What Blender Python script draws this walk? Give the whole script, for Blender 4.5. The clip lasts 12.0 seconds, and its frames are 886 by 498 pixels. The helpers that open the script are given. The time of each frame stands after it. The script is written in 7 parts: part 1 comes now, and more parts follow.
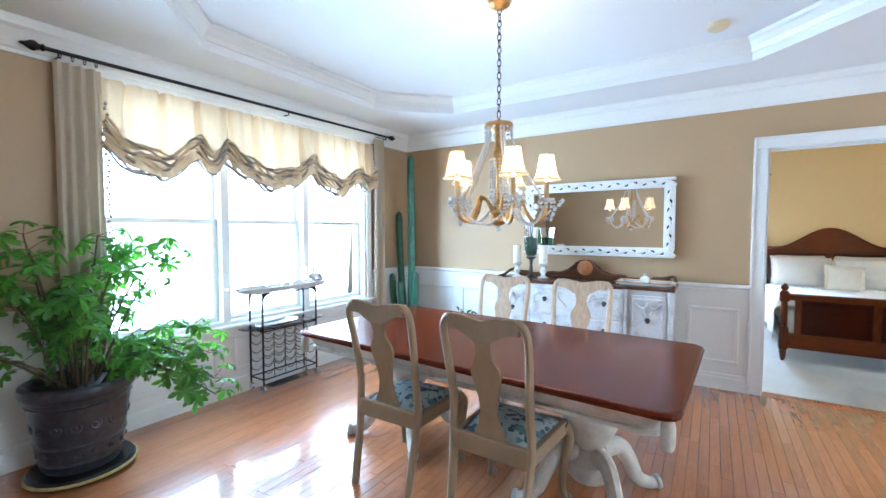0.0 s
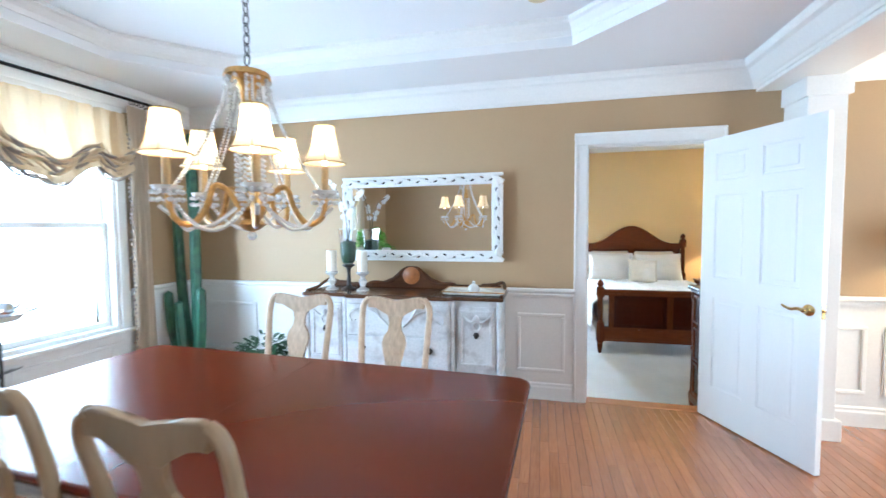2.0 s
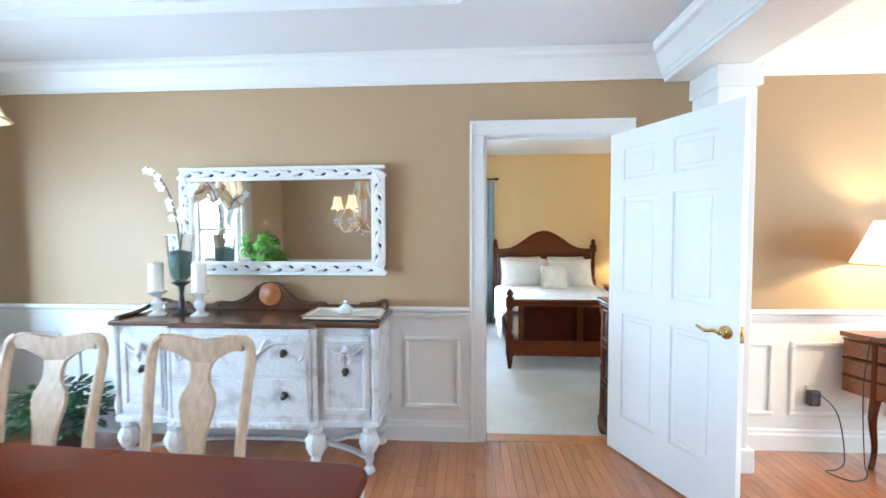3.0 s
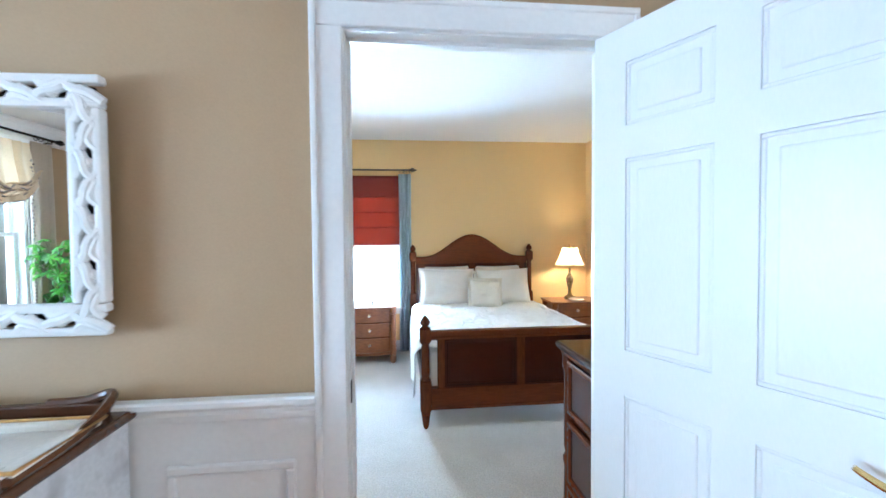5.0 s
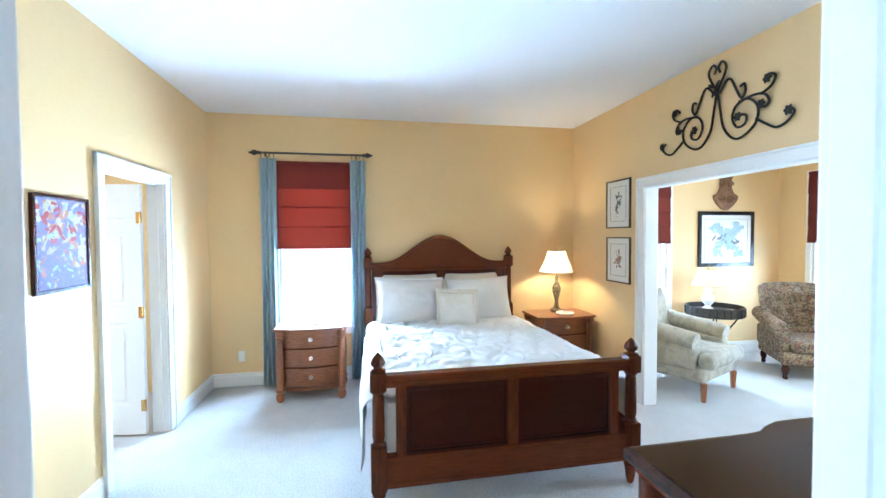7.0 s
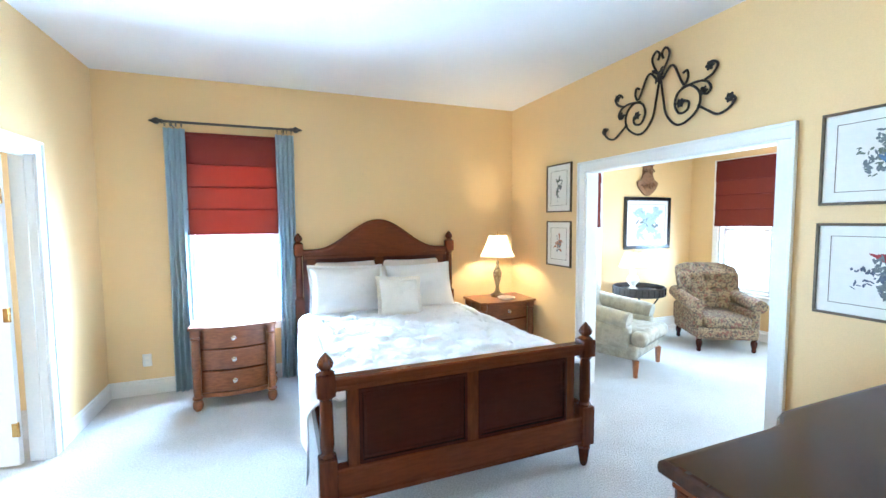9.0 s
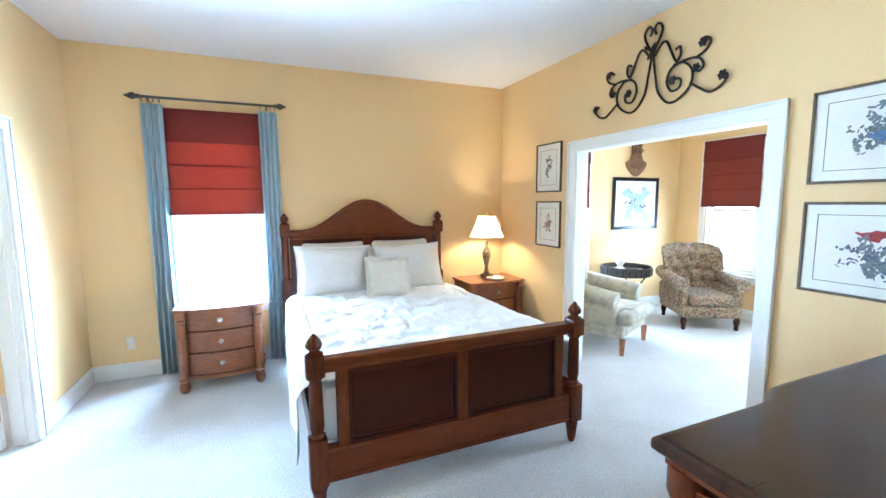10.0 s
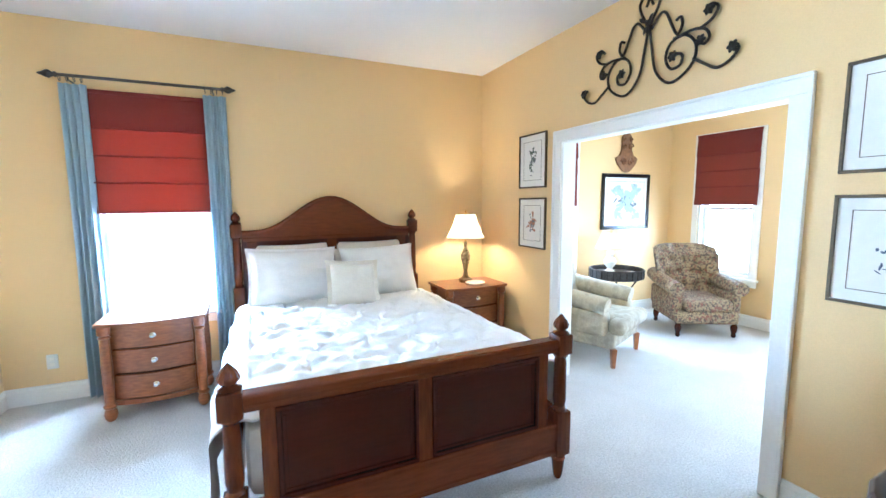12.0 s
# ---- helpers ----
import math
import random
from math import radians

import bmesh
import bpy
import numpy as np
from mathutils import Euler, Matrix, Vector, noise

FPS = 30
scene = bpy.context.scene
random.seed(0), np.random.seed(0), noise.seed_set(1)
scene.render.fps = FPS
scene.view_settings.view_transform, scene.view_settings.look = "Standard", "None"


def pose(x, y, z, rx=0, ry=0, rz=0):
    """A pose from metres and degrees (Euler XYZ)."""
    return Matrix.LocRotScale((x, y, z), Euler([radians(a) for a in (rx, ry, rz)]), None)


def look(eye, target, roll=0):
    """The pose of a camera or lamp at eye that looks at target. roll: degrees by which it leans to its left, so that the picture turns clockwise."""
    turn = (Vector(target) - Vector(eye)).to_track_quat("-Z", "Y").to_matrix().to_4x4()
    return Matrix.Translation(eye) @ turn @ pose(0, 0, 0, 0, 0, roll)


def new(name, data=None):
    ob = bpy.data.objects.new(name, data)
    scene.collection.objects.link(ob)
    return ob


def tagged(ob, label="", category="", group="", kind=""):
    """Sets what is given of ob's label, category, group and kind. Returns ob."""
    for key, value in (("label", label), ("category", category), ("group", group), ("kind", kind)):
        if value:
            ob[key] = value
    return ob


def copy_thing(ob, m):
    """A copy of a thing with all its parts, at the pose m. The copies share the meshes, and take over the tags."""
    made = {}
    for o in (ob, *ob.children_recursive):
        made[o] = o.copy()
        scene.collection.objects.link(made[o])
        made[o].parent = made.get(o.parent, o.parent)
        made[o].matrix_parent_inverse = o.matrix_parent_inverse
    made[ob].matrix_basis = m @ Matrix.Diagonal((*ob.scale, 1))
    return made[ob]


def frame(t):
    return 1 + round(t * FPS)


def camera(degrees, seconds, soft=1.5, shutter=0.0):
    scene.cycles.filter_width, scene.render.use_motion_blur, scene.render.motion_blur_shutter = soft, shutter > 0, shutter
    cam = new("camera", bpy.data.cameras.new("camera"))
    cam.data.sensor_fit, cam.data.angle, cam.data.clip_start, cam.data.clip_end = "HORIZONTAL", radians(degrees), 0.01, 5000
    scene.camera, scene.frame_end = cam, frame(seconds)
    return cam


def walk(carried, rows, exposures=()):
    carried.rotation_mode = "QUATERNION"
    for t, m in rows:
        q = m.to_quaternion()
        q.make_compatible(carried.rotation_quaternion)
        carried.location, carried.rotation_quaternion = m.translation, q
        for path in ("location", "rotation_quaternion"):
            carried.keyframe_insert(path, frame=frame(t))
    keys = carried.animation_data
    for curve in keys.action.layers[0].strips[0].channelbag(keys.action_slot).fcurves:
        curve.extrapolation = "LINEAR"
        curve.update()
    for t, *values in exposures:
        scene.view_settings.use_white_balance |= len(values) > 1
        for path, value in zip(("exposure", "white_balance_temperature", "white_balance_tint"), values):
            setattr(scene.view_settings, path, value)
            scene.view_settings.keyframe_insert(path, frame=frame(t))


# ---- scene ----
cam = camera(93.3, 12.0, shutter=0.3)
PATH = [
    (0, (0.297, 0.377, 1.388), (-0.787, 2.055, 1.298), -0.0),
    (0.5, (0.228, 0.493, 1.382), (-0.733, 2.245, 1.292), -0.0),
    (1, (0.215, 0.666, 1.395), (-0.561, 2.507, 1.293), -0.2),
    (1.5, (0.279, 0.948, 1.426), (-0.359, 2.84, 1.317), -0.3),
    (2, (0.32, 1.236, 1.424), (-0.143, 3.179, 1.32), -0.4),
    (2.5, (0.415, 1.57, 1.413), (0.173, 3.554, 1.322), -0.2),
    (3, (0.557, 1.929, 1.433), (0.434, 3.923, 1.345), -0.2),
    (5, (0.83, 3.385, 1.41), (1.038, 5.373, 1.346), -0.5),
    (5.5, (0.911, 3.749, 1.413), (1.138, 5.735, 1.351), -0.2),
    (6, (0.926, 4.04, 1.419), (1.171, 6.023, 1.348), -0.4),
    (6.5, (0.933, 4.252, 1.422), (1.266, 6.223, 1.351), -0.3),
    (7, (0.956, 4.412, 1.415), (1.334, 6.375, 1.353), -0.4),
    (9, (0.844, 4.683, 1.406), (1.569, 6.542, 1.27), -0.4),
    (9.5, (0.842, 4.696, 1.404), (1.593, 6.541, 1.224), -0.4),
    (10, (0.848, 4.716, 1.392), (1.621, 6.546, 1.168), -0.4),
    (10.5, (0.856, 4.723, 1.395), (1.643, 6.545, 1.146), -0.4),
    (11, (0.886, 4.773, 1.391), (1.69, 6.587, 1.139), -0.4),
    (11.5, (1.021, 4.905, 1.388), (1.83, 6.715, 1.13), -0.5),
    (12, (1.147, 5.057, 1.359), (1.971, 6.866, 1.136), -0.4),
]
EXPOSURES = [(0, 0.03, 4850, 0), (3, 0.06, 5050, 0), (5, 0.0, 4850, 0), (7, 0.02, 4600, 0), (9, 0.28, 4600, 0), (12, 0.3, 4600, 2)]
walk(cam, [(t, look(eye, target, roll)) for t, eye, target, roll in PATH], EXPOSURES)

# ---- light ----
world = bpy.data.worlds.new("sky")
scene.world = world
world.use_nodes = True
sky = world.node_tree.nodes.new("ShaderNodeTexSky")
sky.sky_type, sky.sun_disc = "NISHITA", False
sky.sun_elevation, sky.sun_rotation = radians(48), radians(-70)
world.node_tree.links.new(sky.outputs[0], world.node_tree.nodes["Background"].inputs[0])
world.node_tree.nodes["Background"].inputs[1].default_value = 0.12


def opening_light(name, place, aim, wide, high, watts, colour=(0.86, 0.93, 1.0)):
    """An area lamp standing in a wall opening, in place of daylight."""
    lamp = bpy.data.lights.new(name, "AREA")
    lamp.shape, lamp.size, lamp.size_y, lamp.energy, lamp.color = "RECTANGLE", wide, high, watts, colour
    ob = new(name, lamp)
    ob.matrix_basis = look(place, aim)
    return ob


def bulb_light(name, place, watts, colour=(1.0, 0.68, 0.36), size=0.03):
    lamp = bpy.data.lights.new(name, "POINT")
    lamp.energy, lamp.color, lamp.shadow_soft_size = watts, colour, size
    ob = new(name, lamp)
    ob.location = place
    return ob


opening_light("daylight_dining", (-3.45, 2.74, 1.5), (0, 2.74, 1.2), 2.7, 2.0, 370, (0.78, 0.89, 1.0))
opening_light("daylight_bedroom", (0.445, 9.85, 1.3), (0.445, 6, 1.0), 1.5, 2.5, 1850, (0.8, 0.9, 1.0))
opening_light("daylight_sitting_east", (6.9, 8.4, 1.3), (3, 8.4, 1.0), 1.0, 1.9, 180)
opening_light("daylight_sitting_north", (4.5, 9.5, 1.3), (4.5, 6, 1.0), 0.95, 1.9, 190)
# Added fill lamp for the sitting room, behind an opening out of view.
opening_light("daylight_sitting_south", (6.9, 6.4, 1.3), (3, 6.4, 1.0), 1.3, 1.9, 180)
# Added fill lamp on the foyer side, where no window is known.
opening_light("daylight_foyer", (5.3, 2.6, 1.4), (2, 2.6, 1.2), 2.2, 2.1, 195, (1, 0.95, 0.88))
# Added lamp that brightens the closet from a made-up opening.
opening_light("daylight_closet", (-2.5, 7.9, 1.3), (0, 7.9, 1.0), 1.0, 1.4, 60, (1, 0.97, 0.92))

# ---- materials ----


def mat(name, colour, rough=0.5, metal=0.0, vary=0.12, grain=30.0, stain=2.5, bump=0.15, stretch=(1, 1, 1), sheen=0.0, coat=0.0, second=None, random_by="", spread=0.25):
    """A surface with variation at two scales and fine relief, in metres."""
    m = bpy.data.materials.new(name)
    m.use_nodes = True
    nt = m.node_tree
    b = nt.nodes["Principled BSDF"]
    b.inputs["Roughness"].default_value, b.inputs["Metallic"].default_value = rough, metal
    b.inputs["Sheen Weight"].default_value, b.inputs["Coat Weight"].default_value = sheen, coat
    b.inputs["Coat Roughness"].default_value = 0.08
    tc, mp = nt.nodes.new("ShaderNodeTexCoord"), nt.nodes.new("ShaderNodeMapping")
    mp.inputs["Scale"].default_value = stretch
    nt.links.new(tc.outputs["Object"], mp.inputs[0])
    src = mp.outputs[0]
    pick = None
    if random_by:
        if random_by == "object":
            pick = nt.nodes.new("ShaderNodeObjectInfo").outputs["Random"]
        else:
            pick = nt.nodes.new("ShaderNodeNewGeometry").outputs["Random Per Island"]
        sh = nt.nodes.new("ShaderNodeVectorMath")
        sh.operation = "MULTIPLY_ADD"
        sh.inputs[1].default_value = (1, 1, 1)
        mul = nt.nodes.new("ShaderNodeMath")
        mul.operation = "MULTIPLY"
        mul.inputs[1].default_value = 37.0
        nt.links.new(pick, mul.inputs[0])
        nt.links.new(src, sh.inputs[0])
        nt.links.new(mul.outputs[0], sh.inputs[2])
        src = sh.outputs[0]
    n1, n2 = nt.nodes.new("ShaderNodeTexNoise"), nt.nodes.new("ShaderNodeTexNoise")
    n1.inputs["Scale"].default_value, n1.inputs["Detail"].default_value = grain, 6
    n2.inputs["Scale"].default_value, n2.inputs["Detail"].default_value = stain, 3
    nt.links.new(src, n1.inputs["Vector"])
    nt.links.new(src, n2.inputs["Vector"])
    c = np.array(colour, float)
    d = np.array(second, float) if second else c * (1 - vary * 2)
    mix1, mix2 = nt.nodes.new("ShaderNodeMix"), nt.nodes.new("ShaderNodeMix")
    mix1.data_type = mix2.data_type = "RGBA"
    mix1.inputs["A"].default_value, mix1.inputs["B"].default_value = (*c, 1), (*d, 1)
    r1 = nt.nodes.new("ShaderNodeValToRGB")
    r1.color_ramp.elements[0].position, r1.color_ramp.elements[1].position = 0.35, 0.7
    nt.links.new(n1.outputs["Fac"], r1.inputs[0])
    nt.links.new(r1.outputs[0], mix1.inputs["Factor"])
    nt.links.new(mix1.outputs["Result"], mix2.inputs["A"])
    mix2.blend_type = "MULTIPLY"
    mix2.inputs["Factor"].default_value = min(1.0, vary * 2)
    r2 = nt.nodes.new("ShaderNodeValToRGB")
    r2.color_ramp.elements[0].position, r2.color_ramp.elements[1].position = 0.3, 0.62
    r2.color_ramp.elements[0].color = (0.62, 0.6, 0.57, 1)
    nt.links.new(n2.outputs["Fac"], r2.inputs[0])
    nt.links.new(r2.outputs[0], mix2.inputs["B"])
    out = mix2.outputs["Result"]
    if pick is not None:
        hs = nt.nodes.new("ShaderNodeHueSaturation")
        mr = nt.nodes.new("ShaderNodeMapRange")
        mr.inputs["To Min"].default_value, mr.inputs["To Max"].default_value = 1 - spread, 1 + spread
        nt.links.new(pick, mr.inputs["Value"])
        nt.links.new(mr.outputs[0], hs.inputs["Value"])
        nt.links.new(out, hs.inputs["Color"])
        out = hs.outputs[0]
    nt.links.new(out, b.inputs["Base Color"])
    if bump:
        bp = nt.nodes.new("ShaderNodeBump")
        bp.inputs["Strength"].default_value, bp.inputs["Distance"].default_value = bump, 0.004
        nt.links.new(n1.outputs["Fac"], bp.inputs["Height"])
        nt.links.new(bp.outputs[0], b.inputs["Normal"])
    rr = nt.nodes.new("ShaderNodeMapRange")
    rr.inputs["To Min"].default_value, rr.inputs["To Max"].default_value = rough * 0.94, min(1, rough * 1.08)
    nt.links.new(n2.outputs["Fac"], rr.inputs["Value"])
    nt.links.new(rr.outputs[0], b.inputs["Roughness"])
    return m


def principled(m):
    return m.node_tree.nodes["Principled BSDF"]


def cloth_lit(name, colour, through_part=0.5, rough=0.9):
    """Thin cloth that lets some light through."""
    m = mat(name, colour, rough, vary=0.06, grain=120, stain=4, bump=0.1, stretch=(1, 1, 1))
    nt = m.node_tree
    t, mx = nt.nodes.new("ShaderNodeBsdfTranslucent"), nt.nodes.new("ShaderNodeMixShader")
    t.inputs[0].default_value = (*colour, 1)
    mx.inputs[0].default_value = through_part
    nt.links.new(principled(m).outputs[0], mx.inputs[1])
    nt.links.new(t.outputs[0], mx.inputs[2])
    nt.links.new(mx.outputs[0], nt.nodes["Material Output"].inputs[0])
    return m


def two_tone(name, a, b, scale, rough=0.8, low=0.45, high=0.55, kind="noise", bump=0.2, third=None):
    """A printed or worn surface: colour b in blots on colour a."""
    m = mat(name, a, rough, vary=0.08, grain=80, bump=bump)
    nt = m.node_tree
    tc = nt.nodes.new("ShaderNodeTexCoord")
    n = nt.nodes.new("ShaderNodeTexNoise" if kind == "noise" else "ShaderNodeTexVoronoi")
    n.inputs["Scale"].default_value = scale
    nt.links.new(tc.outputs["Object"], n.inputs["Vector"])
    r = nt.nodes.new("ShaderNodeValToRGB")
    r.color_ramp.elements[0].position, r.color_ramp.elements[1].position = low, high
    nt.links.new(n.outputs[0], r.inputs[0])
    mx = nt.nodes.new("ShaderNodeMix")
    mx.data_type = "RGBA"
    old = principled(m).inputs["Base Color"].links[0].from_socket
    nt.links.new(r.outputs[0], mx.inputs["Factor"])
    nt.links.new(old, mx.inputs["A"])
    mx.inputs["B"].default_value = (*b, 1)
    last = mx.outputs["Result"]
    if third:
        n3 = nt.nodes.new("ShaderNodeTexNoise")
        n3.inputs["Scale"].default_value = scale * 0.7
        off = nt.nodes.new("ShaderNodeMapping")
        off.inputs["Location"].default_value = (7, 3, 5)
        nt.links.new(tc.outputs["Object"], off.inputs[0])
        nt.links.new(off.outputs[0], n3.inputs["Vector"])
        r3 = nt.nodes.new("ShaderNodeValToRGB")
        r3.color_ramp.elements[0].position, r3.color_ramp.elements[1].position = 0.56, 0.62
        nt.links.new(n3.outputs["Fac"], r3.inputs[0])
        m3 = nt.nodes.new("ShaderNodeMix")
        m3.data_type = "RGBA"
        nt.links.new(r3.outputs[0], m3.inputs["Factor"])
        nt.links.new(last, m3.inputs["A"])
        m3.inputs["B"].default_value = (*third, 1)
        last = m3.outputs["Result"]
    nt.links.new(last, principled(m).inputs["Base Color"])
    return m


def glass(name, rough=0.0, tint=(1, 1, 1)):
    m = bpy.data.materials.new(name)
    m.use_nodes = True
    b = principled(m)
    b.inputs["Base Color"].default_value = (*tint, 1)
    b.inputs["Transmission Weight"].default_value, b.inputs["Roughness"].default_value, b.inputs["IOR"].default_value = 1, rough, 1.45
    return m


def glow(name, colour, strength):
    m = bpy.data.materials.new(name)
    m.use_nodes = True
    b = principled(m)
    b.inputs["Base Color"].default_value = (*colour, 1)
    b.inputs["Emission Color"].default_value, b.inputs["Emission Strength"].default_value = (*colour, 1), strength
    return m


TAN = mat("tan_wall_paint", (0.42, 0.29, 0.155), 0.55, vary=0.03, grain=180, stain=0.8, bump=0.05)
YELLOW = mat("yellow_wall_paint", (0.74, 0.53, 0.25), 0.5, vary=0.03, grain=180, stain=0.8, bump=0.05)
WHITE = mat("white_trim_paint", (0.83, 0.82, 0.79), 0.3, vary=0.02, grain=60, stain=1.5, bump=0.03)
DOORWHITE = mat("white_door_paint", (0.84, 0.84, 0.83), 0.32, vary=0.02, grain=50, stain=1.5, bump=0.08, stretch=(8, 8, 1))
CEIL = mat("white_ceiling_paint", (0.83, 0.83, 0.83), 0.8, vary=0.015, grain=140, stain=0.9, bump=0.05)
CARPET = mat("cream_carpet", (0.67, 0.655, 0.635), 0.95, vary=0.15, grain=95, stain=3, bump=1.0, sheen=0.2)
[n for n in CARPET.node_tree.nodes if n.type == "BUMP"][0].inputs["Distance"].default_value = 0.012
PLANK = mat("oak_plank", (0.4, 0.155, 0.055), 0.24, coat=1.0, vary=0.1, grain=14, stain=3, bump=0.03, stretch=(9, 0.7, 9), random_by="object", spread=0.13, second=(0.33, 0.118, 0.04))
PLANKS = mat("oak_planks", (0.4, 0.155, 0.055), 0.24, coat=1.0, vary=0.1, grain=14, stain=3, bump=0.03, stretch=(9, 0.7, 9), random_by="island", spread=0.13, second=(0.33, 0.118, 0.04))
SUBFLOOR = mat("dark_joint", (0.07, 0.03, 0.012), 0.6)
CHERRY = mat("cherry_wood", (0.092, 0.0135, 0.0044), 0.2, vary=0.03, grain=2.5, stain=1.5, bump=0.0, stretch=(0.8, 3, 3), second=(0.087, 0.0126, 0.0041), coat=0.0)
BEDWOOD = mat("brown_bed_wood", (0.12, 0.03, 0.0075), 0.26, vary=0.16, grain=8, stain=3, bump=0.015, stretch=(1.2, 8, 8), second=(0.092, 0.0225, 0.0057), coat=0.05)
BEDWOODV = mat("brown_bed_wood_upright", (0.11, 0.027, 0.007), 0.26, vary=0.16, grain=8, stain=3, bump=0.015, stretch=(8, 8, 1.2), second=(0.066, 0.016, 0.004), coat=0.05)
DARKPANEL = mat("dark_panel_wood", (0.042, 0.0085, 0.003), 0.26, vary=0.1, grain=8, stain=3, bump=0.0, stretch=(1.2, 8, 8), second=(0.036, 0.0072, 0.0026), coat=0.05)
NSWOOD = mat("warm_nightstand_wood", (0.24, 0.082, 0.024), 0.3, vary=0.16, grain=9, stain=3, bump=0.02, stretch=(1.2, 8, 8), second=(0.15, 0.047, 0.013), coat=0.05)
SIDETOP = mat("dark_sideboard_top", (0.1, 0.04, 0.017), 0.25, vary=0.18, grain=8, bump=0.04, stretch=(1, 8, 8), coat=0.2)
BURL = mat("orange_burl", (0.42, 0.15, 0.04), 0.3, vary=0.2, grain=22, stain=8)
GREIGE = mat("greige_chair_finish", (0.3, 0.22, 0.13), 0.42, vary=0.18, grain=26, stain=6, bump=0.1, stretch=(3, 3, 0.8), second=(0.28, 0.2, 0.12))
PINKISH = mat("pale_chair_finish", (0.56, 0.42, 0.29), 0.4, vary=0.14, grain=26, stain=6, bump=0.1, stretch=(3, 3, 0.8))
DISTRESS = two_tone("distressed_white_paint", (0.66, 0.66, 0.66), (0.36, 0.34, 0.34), 9, 0.55, 0.52, 0.75)
TABLEPAINT = two_tone("distressed_grey_paint", (0.6, 0.57, 0.52), (0.36, 0.31, 0.25), 12, 0.5, 0.5, 0.8)
FLORAL = two_tone("blue_floral_cloth", (0.4, 0.46, 0.46), (0.035, 0.07, 0.11), 26, 0.85, 0.52, 0.56, third=(0.1, 0.2, 0.19))
BLACKIRON = mat("black_iron", (0.018, 0.016, 0.015), 0.45, 0.6, vary=0.2, grain=60, bump=0.2)
BROWNIRON = mat("dark_bronze_iron", (0.035, 0.026, 0.018), 0.5, 0.5, vary=0.3, grain=40, bump=0.3)
BRASS = mat("brass", (0.72, 0.5, 0.2), 0.2, 1.0, vary=0.08, grain=40, bump=0.05)
GOLD = mat("gilded_metal", (0.62, 0.36, 0.12), 0.35, 0.85, vary=0.2, grain=40, bump=0.2)
SILVER = mat("silver", (0.78, 0.78, 0.8), 0.14, 1.0, vary=0.05, grain=30, bump=0.04)
PEWTER = mat("dark_pewter", (0.1, 0.09, 0.085), 0.35, 0.9, vary=0.2, grain=50, bump=0.2)
CRYSTAL = glass("crystal", 0.04)
principled(CRYSTAL).inputs["Transmission Weight"].default_value = 0.35
principled(CRYSTAL).inputs["Base Color"].default_value = (0.9, 0.88, 0.84, 1)
PANE = glass("window_glass")
CLEAR = glass("clear_glass", 0.0, (0.93, 0.97, 1))
MIRROR = bpy.data.materials.new("mirror_silver")
MIRROR.use_nodes = True
principled(MIRROR).inputs["Base Color"].default_value = (0.9, 0.9, 0.9, 1)
principled(MIRROR).inputs["Metallic"].default_value, principled(MIRROR).inputs["Roughness"].default_value = 1, 0.005
CURTAIN = cloth_lit("khaki_curtain_cloth", (0.66, 0.56, 0.42), 0.2)
VALANCE = cloth_lit("cream_silk", (0.72, 0.55, 0.34), 0.09, 0.6)
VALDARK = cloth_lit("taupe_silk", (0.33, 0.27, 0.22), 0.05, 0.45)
BLUECLOTH = cloth_lit("blue_curtain_cloth", (0.48, 0.59, 0.65), 0.3)
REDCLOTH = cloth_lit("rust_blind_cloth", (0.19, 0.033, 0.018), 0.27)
# Same blind cloth, darker and less translucent: blocked daylight put into its colour.
REDSHADED = cloth_lit("shaded_rust_blind_cloth", (0.15, 0.018, 0.01), 0.12)
SHADECLOTH = cloth_lit("ivory_shade_cloth", (0.84, 0.7, 0.5), 0.36)
PIPING = mat("gold_piping", (0.5, 0.36, 0.18), 0.7, vary=0.1, grain=90)
LINEN = mat("white_linen", (0.86, 0.855, 0.85), 0.9, vary=0.03, grain=90, stain=5, bump=0.15, sheen=0.2)
IVORY = mat("ivory_linen", (0.76, 0.71, 0.62), 0.9, vary=0.05, grain=120, stain=5, bump=0.2, sheen=0.2)
LEAF = mat("green_leaf", (0.07, 0.19, 0.02), 0.35, vary=0.15, grain=6, bump=0.05, random_by="island", spread=0.4)


def see_through(m, colour, share):
    nt = m.node_tree
    t, mx = nt.nodes.new("ShaderNodeBsdfTranslucent"), nt.nodes.new("ShaderNodeMixShader")
    t.inputs[0].default_value = (*colour, 1)
    mx.inputs[0].default_value = share
    nt.links.new(principled(m).outputs[0], mx.inputs[1])
    nt.links.new(t.outputs[0], mx.inputs[2])
    nt.links.new(mx.outputs[0], nt.nodes["Material Output"].inputs[0])


see_through(LEAF, (0.2, 0.5, 0.03), 0.3)
DARKLEAF = mat("dark_leaf", (0.02, 0.07, 0.018), 0.4, vary=0.15, grain=6, bump=0.05, random_by="island", spread=0.4)
STEM = mat("brown_stem", (0.11, 0.075, 0.035), 0.8, vary=0.2, grain=40)
CACTUS = mat("cactus_skin", (0.05, 0.15, 0.08), 0.42, vary=0.2, grain=12, stain=5, second=(0.02, 0.075, 0.05))
POTMAT = mat("dark_glazed_pot", (0.028, 0.028, 0.035), 0.3, 0.2, vary=0.3, grain=30, stain=10, bump=0.5, second=(0.06, 0.06, 0.068))
POTBASE = mat("straw_band", (0.42, 0.31, 0.13), 0.7, vary=0.2, grain=60)
SOIL = mat("soil", (0.035, 0.022, 0.014), 0.95, vary=0.3, grain=60, bump=1)
